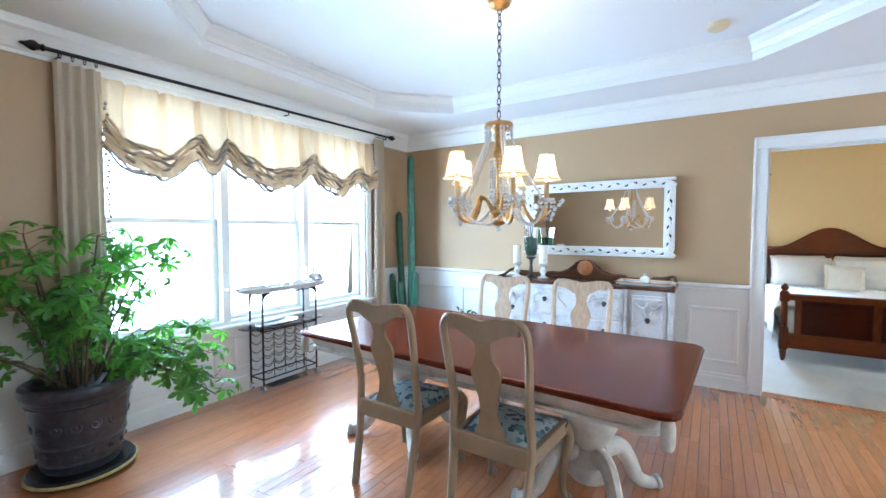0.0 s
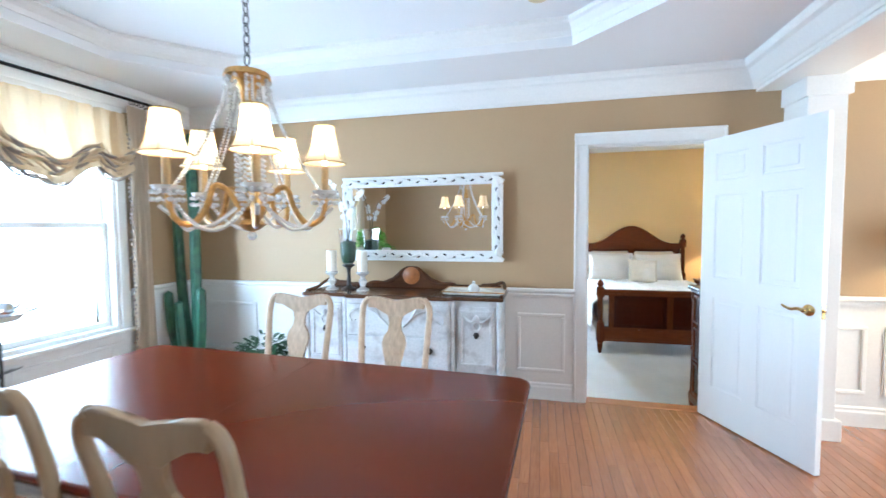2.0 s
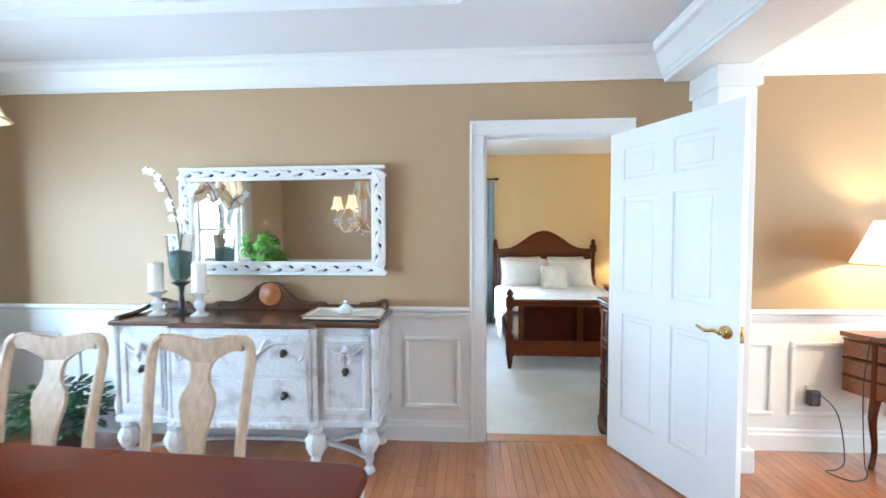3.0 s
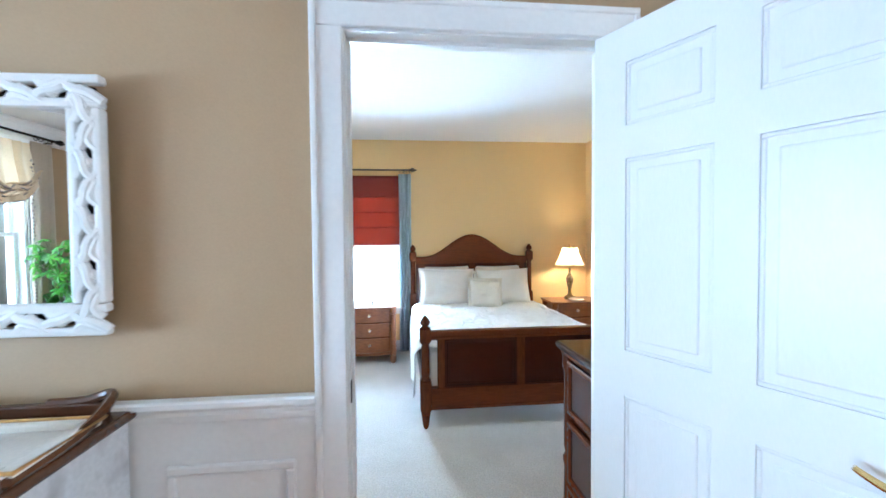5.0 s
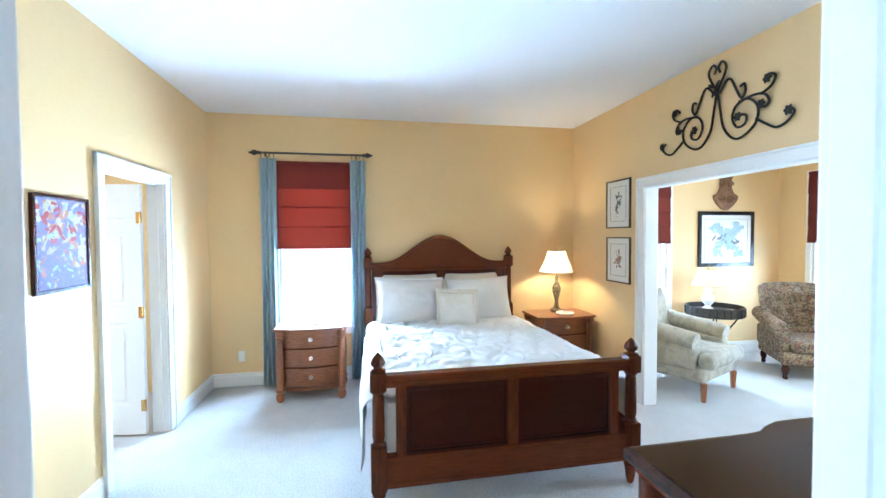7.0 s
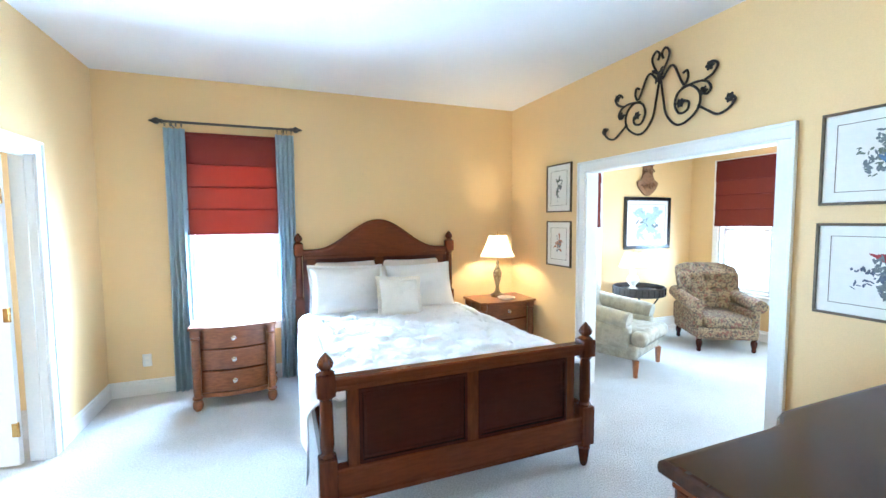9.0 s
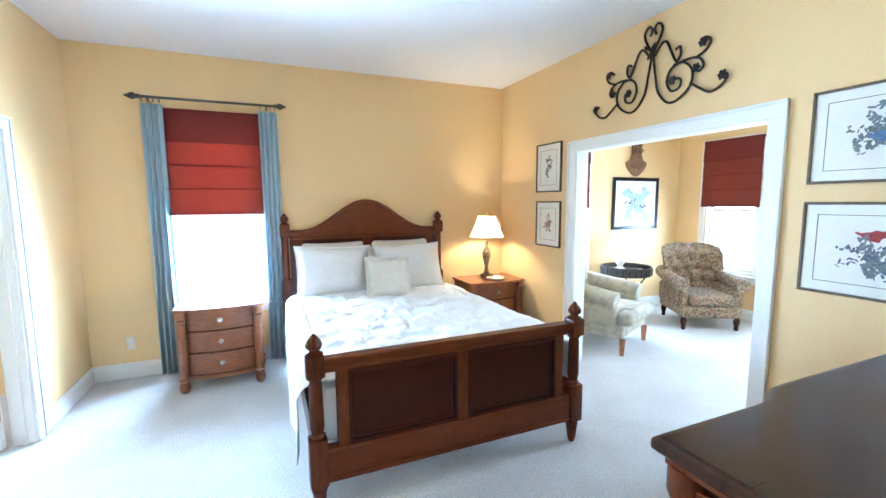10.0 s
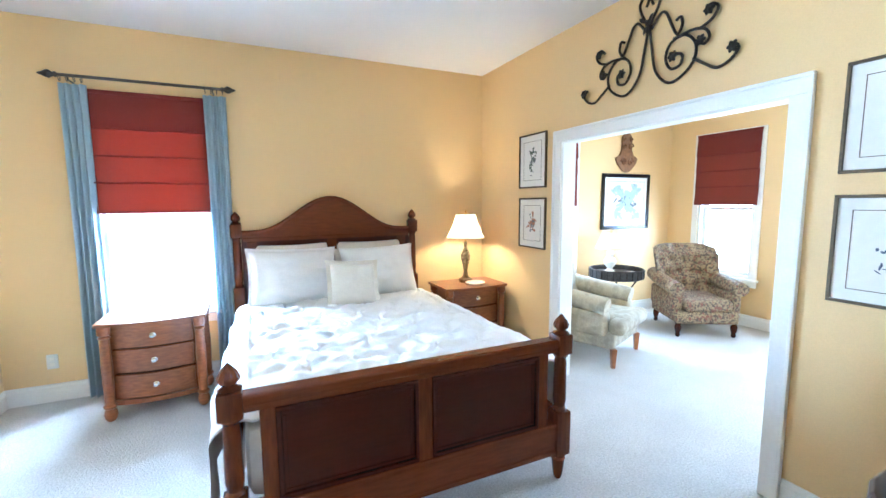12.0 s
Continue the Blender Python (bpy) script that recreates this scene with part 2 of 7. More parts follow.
BLACKGLOSS = mat("black_lacquer", (0.012, 0.012, 0.014), 0.2, vary=0.1)
PLASTIC = mat("white_plastic", (0.78, 0.77, 0.73), 0.4, vary=0.02)
CREAMPLASTIC = mat("cream_plastic", (0.7, 0.6, 0.38), 0.45, vary=0.04)
WAX = mat("candle_wax", (0.85, 0.82, 0.74), 0.5, vary=0.03)
SOFA = two_tone("beige_damask", (0.5, 0.46, 0.36), (0.36, 0.33, 0.26), 14, 0.8, 0.45, 0.6)
TAPESTRY = two_tone("floral_tapestry", (0.31, 0.235, 0.135), (0.1, 0.075, 0.055), 40, 0.85, 0.47, 0.58, third=(0.19, 0.09, 0.06))
PAPER = mat("picture_paper", (0.78, 0.76, 0.7), 0.7, vary=0.02)
MATBOARD = mat("cream_mat_board", (0.7, 0.67, 0.58), 0.8, vary=0.02)
FRAMEWOOD = mat("antique_gold_frame", (0.12, 0.085, 0.045), 0.4, 0.3, vary=0.2, grain=40)
BULB = glow("lamp_bulb", (1.0, 0.72, 0.4), 14)
for polished in (CHERRY, BEDWOOD, BEDWOODV, DARKPANEL):
    principled(polished).inputs["Specular IOR Level"].default_value = 0.22

# ---- building blocks ----


def part(name, bm, material, parent=None, label="", smooth=False):
    """One mesh object, under a thing or a part."""
    me = bpy.data.meshes.new(name)
    bm.to_mesh(me)
    bm.free()
    me.materials.append(material)
    if smooth:
        me.polygons.foreach_set("use_smooth", [True] * len(me.polygons))
        me.set_sharp_from_angle(angle=radians(38))
    ob = new(name, me)
    if parent is not None:
        ob.parent = parent
    return tagged(ob, label)


def thing(name, label, category, m=None, group=""):
    ob = new(name)
    ob.empty_display_size = 0.1
    ob.matrix_basis = m if m is not None else Matrix()
    return tagged(ob, label, category, group)


def structure(name, bm, material, label, category, smooth=False):
    return tagged(part(name, bm, material, None, label, smooth), category=category, kind="structure")


def box(bm, a, b, bev=0.0, seg=2, m=None):
    r = bmesh.ops.create_cube(bm, size=1)
    vs = r["verts"]
    for v in vs:
        v.co = Vector([a[i] + (v.co[i] + 0.5) * (b[i] - a[i]) for i in range(3)])
    if bev:
        es = list({e for v in vs for e in v.link_edges})
        rb = bmesh.ops.bevel(bm, geom=es, offset=bev, segments=seg, affect="EDGES", profile=0.5)
        vs = [v for v in rb["verts"]]
    if m is not None:
        bmesh.ops.transform(bm, matrix=m, verts=[v for v in vs if v.is_valid])
    return bm


def boxes(*ab, bev=0.0):
    bm = bmesh.new()
    for a, b in ab:
        box(bm, a, b, bev)
    return bm


def lathe(bm, prof, seg=20, at=(0, 0, 0), flute=0.0, ribs=0, m=None):
    """A turned form from (radius, height) pairs, with caps."""
    rings = []
    for r, z in prof:
        ring = []
        for i in range(seg):
            a = 2 * math.pi * i / seg
            rr = r * (1 + flute * math.cos(ribs * a)) if ribs else r
            co = Vector((at[0] + rr * math.cos(a), at[1] + rr * math.sin(a), at[2] + z))
            ring.append(bm.verts.new(m @ co if m is not None else co))
        rings.append(ring)
    for p, q in zip(rings, rings[1:]):
        for i in range(seg):
            j = (i + 1) % seg
            bm.faces.new((p[i], p[j], q[j], q[i]))
    if prof[0][0] > 1e-5:
        bm.faces.new(rings[0][::-1])
    if prof[-1][0] > 1e-5:
        bm.faces.new(rings[-1])
    return bm


def tube(bm, pts, r, seg=8, flat=1.0):
    """A round bar along points; r is one radius or one for each point."""
    pts = [Vector(p) for p in pts]
    n = len(pts)
    rs = r if isinstance(r, (list, tuple)) else [r] * n
    up = Vector((0, 0, 1))
    rings = []
    side = None
    for i, p in enumerate(pts):
        d = (pts[min(i + 1, n - 1)] - pts[max(i - 1, 0)]).normalized()
        if side is None:
            side = d.cross(up if abs(d.z) < 0.9 else Vector((0, 1, 0))).normalized()
        side = (side - d * side.dot(d)).normalized()
        other = d.cross(side)
        rings.append([bm.verts.new(p + rs[i] * (math.cos(2 * math.pi * k / seg) * side + flat * math.sin(2 * math.pi * k / seg) * other)) for k in range(seg)])
    for a, b in zip(rings, rings[1:]):
        for k in range(seg):
            j = (k + 1) % seg
            bm.faces.new((a[k], a[j], b[j], b[k]))
    bm.faces.new(rings[0][::-1])
    bm.faces.new(rings[-1])
    return bm


def curve_points(ctrl, n=8):
    """A smooth run of points through the given ones."""
    c = [Vector(p) for p in ctrl]
    out = []
    for i in range(len(c) - 1):
        p0, p1, p2, p3 = c[max(i - 1, 0)], c[i], c[i + 1], c[min(i + 2, len(c) - 1)]
        for k in range(n):
            t = k / n
            out.append(0.5 * (2 * p1 + (p2 - p0) * t + (2 * p0 - 5 * p1 + 4 * p2 - p3) * t * t + (3 * p1 - p0 - 3 * p2 + p3) * t ** 3))
    out.append(c[-1])
    return out


def prism(bm, outline, depth, m=None, bev=0.0):
    """An outline of (x, z) pairs given thickness along y, from 0 to depth."""
    a = [bm.verts.new((x, 0, z)) for x, z in outline]
    b = [bm.verts.new((x, depth, z)) for x, z in outline]
    n = len(a)
    fs = [bm.faces.new(a), bm.faces.new(b[::-1])]
    for i in range(n):
        j = (i + 1) % n
        fs.append(bm.faces.new((a[j], a[i], b[i], b[j])))
    vs = a + b
    if bev:
        es = list({e for f in fs[:2] for e in f.edges})
        bmesh.ops.bevel(bm, geom=es, offset=bev, segments=2, affect="EDGES", profile=0.5)
    if m is not None:
        bmesh.ops.transform(bm, matrix=m, verts=[v for v in bm.verts] if bev else vs)
    return bm


def molding(bm, prof, p0, p1, out, up=(0, 0, 1)):
    """A profile of (out, up) pairs drawn along a straight line."""
    p0, p1, out, up = Vector(p0), Vector(p1), Vector(out), Vector(up)
    a = [bm.verts.new(p0 + out * u + up * v) for u, v in prof]
    b = [bm.verts.new(p1 + out * u + up * v) for u, v in prof]
    n = len(a)
    fs = [bm.faces.new(a), bm.faces.new(b[::-1])]
    for i in range(n):
        j = (i + 1) % n
        fs.append(bm.faces.new((a[j], a[i], b[i], b[j])))
    bmesh.ops.recalc_face_normals(bm, faces=fs)
    return bm


def picture_molding(bm, axis, face, out, u0, u1, z0, z1, w=0.028, d=0.016):
    """A raised rectangle of trim on a wall. axis: the wall runs along x or y; face: its place; out: +1 or -1."""
    def put(a, b):
        (ua, za), (ub, zb) = a, b
        f0, f1 = sorted((face - 0.001 * out, face + d * out))
        if axis == "x":
            box(bm, (ua, f0, za), (ub, f1, zb), 0.005, 1)
        else:
            box(bm, (f0, ua, za), (f1, ub, zb), 0.005, 1)
    put((u0, z0), (u1, z0 + w))
    put((u0, z1 - w), (u1, z1))
    put((u0, z0 + w), (u0 + w, z1 - w))
    put((u1 - w, z0 + w), (u1, z1 - w))


CROWN = [(0, 0), (0.012, 0), (0.018, 0.018), (0.03, 0.028), (0.05, 0.06), (0.085, 0.115), (0.11, 0.13), (0.118, 0.15), (0.118, 0.18), (0, 0.18)]
BASEB = [(0, 0), (0.016, 0), (0.016, 0.1), (0.01, 0.115), (0.01, 0.13), (0.004, 0.14), (0, 0.14)]
RAIL = [(0, 0), (0.012, 0), (0.014, 0.02), (0.01, 0.03), (0.022, 0.045), (0.04, 0.05), (0.04, 0.066), (0.034, 0.072), (0, 0.072)]
FL = -0.18  # the bedroom lies one step down
W, E, S, N = -3.08, 5.0, 0.1, 4.73  # dining room and foyer
SOFFIT, TRAY = 2.58, 2.74
BX0, BX1, BY0, BY1, BC = -0.63, 3.52, 4.83, 9.2, 2.724  # bedroom
SX1 = 6.6


def wall_with_holes(axis, f0, f1, u0, u1, z0, z1, holes):
    """A wall between two faces, with rectangular holes (u0, u1, z0, z1) through it."""
    bm = bmesh.new()
    us = sorted({u0, u1, *[h[0] for h in holes], *[h[1] for h in holes]})
    for a, b in zip(us, us[1:]):
        cut = sorted((h[2], h[3]) for h in holes if h[0] <= a + 1e-6 and h[1] >= b - 1e-6)
        z = z0
        for c, d in cut + [(z1, z1)]:
            if c > z + 1e-6:
                box(bm, (a, f0, z) if axis == "x" else (f0, a, z), (b, f1, c) if axis == "x" else (f1, b, c))
            z = d
    bmesh.ops.remove_doubles(bm, verts=bm.verts, dist=1e-5)
    return bm


# ---- dining room shell ----
DW = (1.46, 3.96, 0.6, 2.36)  # triple window: y0, y1, z0, z1
structure("wall_west", wall_with_holes("y", W - 0.2, W, S - 0.2, N, -0.3, 2.95, [DW]), TAN, "tan painted dining room wall with a triple window", "wall")
structure("wall_north", wall_with_holes("x", N, N + 0.065, W - 0.2, E + 0.2, -0.3, 2.95, [(0.646, 1.544, -0.3, 2.072)]), TAN, "tan painted wall with a doorway to the bedroom", "wall")
structure("wall_south", boxes(((W - 0.2, S - 0.2, -0.3), (E + 0.2, S, 2.95))), TAN, "tan painted wall opposite the mirror", "wall")
# The hole is an added, unseen opening for the foyer fill lamp.
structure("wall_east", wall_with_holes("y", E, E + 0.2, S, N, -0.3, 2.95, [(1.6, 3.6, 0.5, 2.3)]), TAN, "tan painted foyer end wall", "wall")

OCT = [(-1.98, 4.1), (0.5, 4.1), (1.07, 3.53), (1.07, 1.87), (0.5, 1.3), (-1.98, 1.3), (-2.55, 1.87), (-2.55, 3.53)]


def dining_ceiling():
    bm = bmesh.new()
    ring = [bm.verts.new((x, y, SOFFIT)) for x, y in OCT]
    top = [bm.verts.new((x, y, TRAY)) for x, y in OCT]
    for i in range(8):
        j = (i + 1) % 8
        bm.faces.new((ring[i], ring[j], top[j], top[i]))
    bm.faces.new(top)
    x0, x1, y0, y1 = W - 0.2, E + 0.2, S - 0.2, N + 0.06
    c = [bm.verts.new((x, y, SOFFIT)) for x, y in ((x0, y1), (x1, y1), (x1, y0), (x0, y0))]
    bm.faces.new((c[0], c[1], ring[1], ring[0]))
    bm.faces.new((c[1], ring[2], ring[1]))
    bm.faces.new((c[1], c[2], ring[3], ring[2]))
    bm.faces.new((c[2], ring[4], ring[3]))
    bm.faces.new((c[2], c[3], ring[5], ring[4]))
    bm.faces.new((c[3], ring[6], ring[5]))
    bm.faces.new((c[3], c[0], ring[7], ring[6]))
    bm.faces.new((c[0], ring[0], ring[7]))
    bmesh.ops.recalc_face_normals(bm, faces=bm.faces)
    for f in bm.faces:
        f.normal_flip()
    return bm


structure("ceiling", dining_ceiling(), CEIL, "white tray ceiling with a stepped octagonal recess", "ceiling")


def tray_trim():
    bm = bmesh.new()
    prof = [(0, 0), (0.01, 0), (0.02, 0.03), (0.05, 0.065), (0.07, 0.075), (0.07, 0.1), (0, 0.1)]
    mid = Vector((-0.74, 2.7, 0))
    for i in range(8):
        p, q = Vector((*OCT[i], 0)), Vector((*OCT[(i + 1) % 8], 0))
        d = (q - p).normalized()
        o = Vector((-d.y, d.x, 0))
        if o.dot(mid - p) < 0:
            o = -o
        k = math.tan(radians(22.5))
        n = len(prof)
        a = [bm.verts.new(p + o * u + d * u * k + Vector((0, 0, TRAY - 0.1 + v))) for u, v in prof]
        b = [bm.verts.new(q + o * u - d * u * k + Vector((0, 0, TRAY - 0.1 + v))) for u, v in prof]
        for s in range(n):
            j = (s + 1) % n
            bm.faces.new((a[j], a[s], b[s], b[j]))
    bmesh.ops.recalc_face_normals(bm, faces=bm.faces)
    return bm


structure("tray_molding", tray_trim(), WHITE, "white crown molding round the ceiling recess", "molding")
bm = bmesh.new()
z = SOFFIT - 0.182
molding(bm, CROWN, (W, N, z), (1.8, N, z), (0, -1, 0))
molding(bm, CROWN, (2.16, N, z), (E, N, z), (0, -1, 0))
molding(bm, CROWN, (W, S, z), (W, N, z), (1, 0, 0))
molding(bm, CROWN, (W, S, z), (1.8, S, z), (0, 1, 0))
molding(bm, CROWN, (1.8, S, z + 0.001), (1.8, N, z + 0.001), (-1, 0, 0))
molding(bm, CROWN, (2.16, S, z + 0.001), (2.16, N, z + 0.001), (1, 0, 0))
structure("crown_molding", bm, WHITE, "white crown molding along the dining room walls", "molding")
structure("ceiling_beam", boxes(((1.8, S, 2.375), (2.16, N - 0.002, SOFFIT + 0.02)), bev=0.006), WHITE, "white boxed beam between dining room and foyer", "beam")

# white wainscot with raised panels
bm = bmesh.new()
for a, b in ((W, 0.568), (2.2, E)):
    box(bm, (a, N - 0.008, 0.0), (b, N + 0.002, 0.9))
box(bm, (1.6, N - 0.008, 0.0), (1.98, N + 0.002, 0.9))
box(bm, (W - 0.002, S, 0.0), (W + 0.008, N - 0.01, 0.585))
for a, b in ((S, 1.38), (4.04, N - 0.01)):
    box(bm, (W - 0.002, a, 0.585), (W + 0.008, b, 0.9))
box(bm, (W + 0.01, S - 0.002, 0.0), (E, S + 0.008, 0.9))
WAINSCOT = structure("wainscot", bm, WHITE, "white raised-panel wainscot below the chair rail", "panelling")


def wainscot_panel(*args):
    pm = bmesh.new()
    picture_molding(pm, *args)
    part("panel_molding", pm, WHITE, WAINSCOT)


for a, b in ((-2.98, -2.36), (-2.24, -1.62), (0.12, 0.5), (2.28, 2.52), (2.62, 3.11), (3.21, 3.71), (3.81, 4.31)):
    wainscot_panel("x", N - 0.008, -1, a, b, 0.23, 0.715)
for a, b in ((0.2, 0.9),):
    wainscot_panel("y", W + 0.008, 1, a, b, 0.23, 0.715)
for a, b in ((1.5, 2.2), (2.34, 3.08), (3.2, 3.9)):
    wainscot_panel("y", W + 0.008, 1, a, b, 0.2, 0.5)
for i in range(6):
    wainscot_panel("x", S + 0.008, 1, -2.9 + i * 0.85, -2.2 + i * 0.85, 0.23, 0.715)
bm = bmesh.new()
for a, b in ((W, 0.567), (1.6, 1.98), (2.2, E)):
    molding(bm, RAIL, (a, N - 0.008, 0.85), (b, N - 0.008, 0.85), (0, -1, 0))
molding(bm, RAIL, (W + 0.008, S, 0.85), (W + 0.008, 1.37, 0.85), (1, 0, 0))
molding(bm, RAIL, (W + 0.008, 4.05, 0.85), (W + 0.008, N - 0.01, 0.85), (1, 0, 0))
molding(bm, RAIL, (W, S + 0.008, 0.85), (E, S + 0.008, 0.85), (0, 1, 0))
structure("chair_rail", bm, WHITE, "white moulded chair rail", "molding")
bm = bmesh.new()
for a, b in ((W, 0.567), (1.6, 1.98), (2.2, E)):
    molding(bm, BASEB, (a, N - 0.008, 0), (b, N - 0.008, 0), (0, -1, 0))
molding(bm, BASEB, (W + 0.008, S, 0), (W + 0.008, N - 0.01, 0), (1, 0, 0))
molding(bm, BASEB, (W, S + 0.008, 0), (E, S + 0.008, 0), (0, 1, 0))
structure("baseboard_dining", bm, WHITE, "white dining room baseboard", "baseboard")
bm = boxes(((1.98, 4.45, 0.14), (2.2, N, 2.375)), ((1.955, 4.425, 0), (2.225, N, 0.14)), ((1.96, 4.43, 2.25), (2.22, N, 2.374)), bev=0.006)
structure("pilaster", bm, WHITE, "white square pilaster under the ceiling beam", "pilaster")


def casing(name, axis, face, out, u0, u1, z0, z1, label, w=0.1, plinth=0.0):
    """Door trim: two uprights and a head."""
    bm = bmesh.new()
    f0, f1 = sorted((face, face + 0.02 * out))
    g0, g1 = sorted((face, face + 0.03 * out))
    def put(a, b, c, d, p, q, bev=0.005):
        box(bm, (a, p, c) if axis == "x" else (p, a, c), (b, q, d) if axis == "x" else (q, b, d), bev)
    put(u0 - w, u0 - 0.006, z0, z1 + 0.006, f0, f1)
    put(u1 + 0.006, u1 + w, z0, z1 + 0.006, f0, f1)
    put(u0 - w - 0.004, u1 + w + 0.004, z1 + 0.006, z1 + w, f0, f1)
    put(u0 - w - 0.004, u0 - w + 0.016, z0, z1 + w - 0.02, g0, g1)
    put(u1 + w - 0.016, u1 + w + 0.004, z0, z1 + w - 0.02, g0, g1)
    put(u0 - w - 0.004, u1 + w + 0.004, z1 + w - 0.02, z1 + w, g0, g1)
    return structure(name, bm, WHITE, label, "door casing")


def jamb(name, axis, f0, f1, u0, u1, z0, z1, label):
    bm = bmesh.new()
    t = 0.018
    for a, b, c, d in ((u0, u0 + t, z0, z1), (u1 - t, u1, z0, z1), (u0 + t, u1 - t, z1 - t, z1)):
        box(bm, (a, f0, c) if axis == "x" else (f0, a, c), (b, f1, d) if axis == "x" else (f1, b, d), 0.002, 1)
    mid = f0 + 0.05
    for a, b, c, d in ((u0 + t, u0 + t + 0.01, z0, z1 - t), (u1 - t - 0.01, u1 - t, z0, z1 - t), (u0 + t, u1 - t, z1 - t - 0.012, z1 - t)):
        box(bm, (a, mid, c) if axis == "x" else (mid, a, c), (b, mid + 0.03, d) if axis == "x" else (mid + 0.03, b, d))
    return structure(name, bm, WHITE, label, "door jamb")


casing("door_casing_1", "x", N, -1, 0.668, 1.522, 0, 2.05, "white door casing of the bedroom doorway")
casing("door_casing_2", "x", BY0, 1, 0.668, 1.522, FL, 2.05, "white door casing on the bedroom side", 0.09)
jamb("door_jamb_1", "x", N - 0.002, BY0 + 0.002, 0.65, 1.54, 0.0, 2.068, "white door jamb with a stop")
structure("threshold_step", boxes(((0.67, N - 0.004, -0.2), (1.52, BY0 + 0.012, 0.004)), bev=0.006), PLANK, "oak threshold at the step down to the carpet", "threshold")

# ---- bedroom, sitting room and closet shell ----
BW = (0.07, 0.82, 0.43, 2.16)
NW = (4.12, 4.84, 0.43, 2.16)
EW = (8.06, 8.76, 0.40, 2.14)
# Opening added only to let the fill lamp in; no known window.
FILL_GAP = (5.8, 6.9, 0.43, 2.14)
OPN = (6.228, 7.872, FL - 0.22, 1.862)
CLO = (7.358, 8.212, FL - 0.22, 1.872)
structure("wall_bedroom_south", wall_with_holes("x", 4.795, BY0, BX0 - 0.12, SX1, -0.4, 2.9, [(0.646, 1.544, -0.4, 2.072)]), YELLOW, "yellow painted bedroom wall with the doorway", "wall")
structure("wall_bedroom_north", wall_with_holes("x", BY1, BY1 + 0.2, -2.6, SX1 + 0.2, -0.4, 2.9, [BW, NW]), YELLOW, "yellow painted wall behind the bed with windows", "wall")
structure("wall_bedroom_west", wall_with_holes("y", BX0 - 0.12, BX0, BY0, BY1, -0.4, 2.9, [CLO]), YELLOW, "yellow painted bedroom wall with the closet doorway", "wall")
structure("wall_bedroom_east", wall_with_holes("y", BX1, BX1 + 0.12, BY0, BY1, -0.4, 2.9, [OPN]), YELLOW, "yellow painted wall with a wide opening to the sitting room", "wall")
structure("wall_sitting_east", wall_with_holes("y", SX1, SX1 + 0.2, 4.795, BY1, -0.4, 2.9, [EW, FILL_GAP]), YELLOW, "yellow painted sitting room wall with a window and an added opening", "wall")
# Its hole is added, out of view, to pass the closet lamp.
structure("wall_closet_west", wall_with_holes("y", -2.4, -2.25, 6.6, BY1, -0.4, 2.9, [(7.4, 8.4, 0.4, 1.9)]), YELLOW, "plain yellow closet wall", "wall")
structure("wall_closet_south", boxes(((-2.4, 6.5, -0.4), (BX0 - 0.12, 6.6, 2.9))), YELLOW, "plain yellow closet end wall", "wall")
structure("ceiling_bedroom", boxes(((-2.6, 4.82, BC), (SX1 + 0.2, BY1 + 0.2, BC + 0.1))), CEIL, "plain white bedroom ceiling", "ceiling")


def carpet_floor():
    bm = bmesh.new()
    box(bm, (-2.6, 4.82, FL - 0.1), (SX1 + 0.2, BY1 + 0.2, FL))
    return bm


structure("carpet", carpet_floor(), CARPET, "cream wall-to-wall cut pile carpet", "carpet")
casing("door_casing_3", "y", BX0, 1, 7.38, 8.19, FL, 1.85, "white closet door casing", 0.09)
jamb("door_jamb_2", "y", BX0 - 0.122, BX0 + 0.002, 7.362, 8.208, FL, 1.868, "white closet door jamb")
casing("opening_casing", "y", BX1, -1, 6.25, 7.85, FL, 1.84, "white casing round the wide sitting room opening", 0.1)
casing("opening_casing_back", "y", BX1 + 0.12, 1, 6.25, 7.85, FL, 1.84, "white casing on the sitting room side", 0.1)
bm = boxes(((BX1 - 0.002, 6.232, FL), (BX1 + 0.122, 6.25, 1.858)), ((BX1 - 0.002, 7.85, FL), (BX1 + 0.122, 7.868, 1.858)), ((BX1 - 0.002, 6.25, 1.84), (BX1 + 0.122, 7.85, 1.858)))
structure("opening_jamb", bm, WHITE, "white lining of the wide opening", "door jamb")
bm = bmesh.new()
for p0, p1, o in (((BX0, BY1, FL), (BX1, BY1, FL), (0, -1, 0)), ((BX0, BY0, FL), (BX0, 7.285, FL), (1, 0, 0)), ((BX0, 8.285, FL), (BX0, BY1, FL), (1, 0, 0)),
                  ((BX1, BY0, FL), (BX1, 6.145, FL), (-1, 0, 0)), ((BX1, 7.955, FL), (BX1, BY1, FL), (-1, 0, 0)), ((BX0, BY0, FL), (0.573, BY0, FL), (0, 1, 0)),
                  ((1.595, BY0, FL), (BX1, BY0, FL), (0, 1, 0)), ((BX1 + 0.12, BY1, FL), (SX1, BY1, FL), (0, -1, 0)), ((SX1, BY0, FL), (SX1, BY1, FL), (-1, 0, 0)), ((BX1 + 0.12, 7.955, FL), (BX1 + 0.12, BY1, FL), (1, 0, 0))):
    molding(bm, BASEB, p0, p1, o)
structure("baseboard_bedroom", bm, WHITE, "white bedroom and sitting room baseboard", "baseboard")


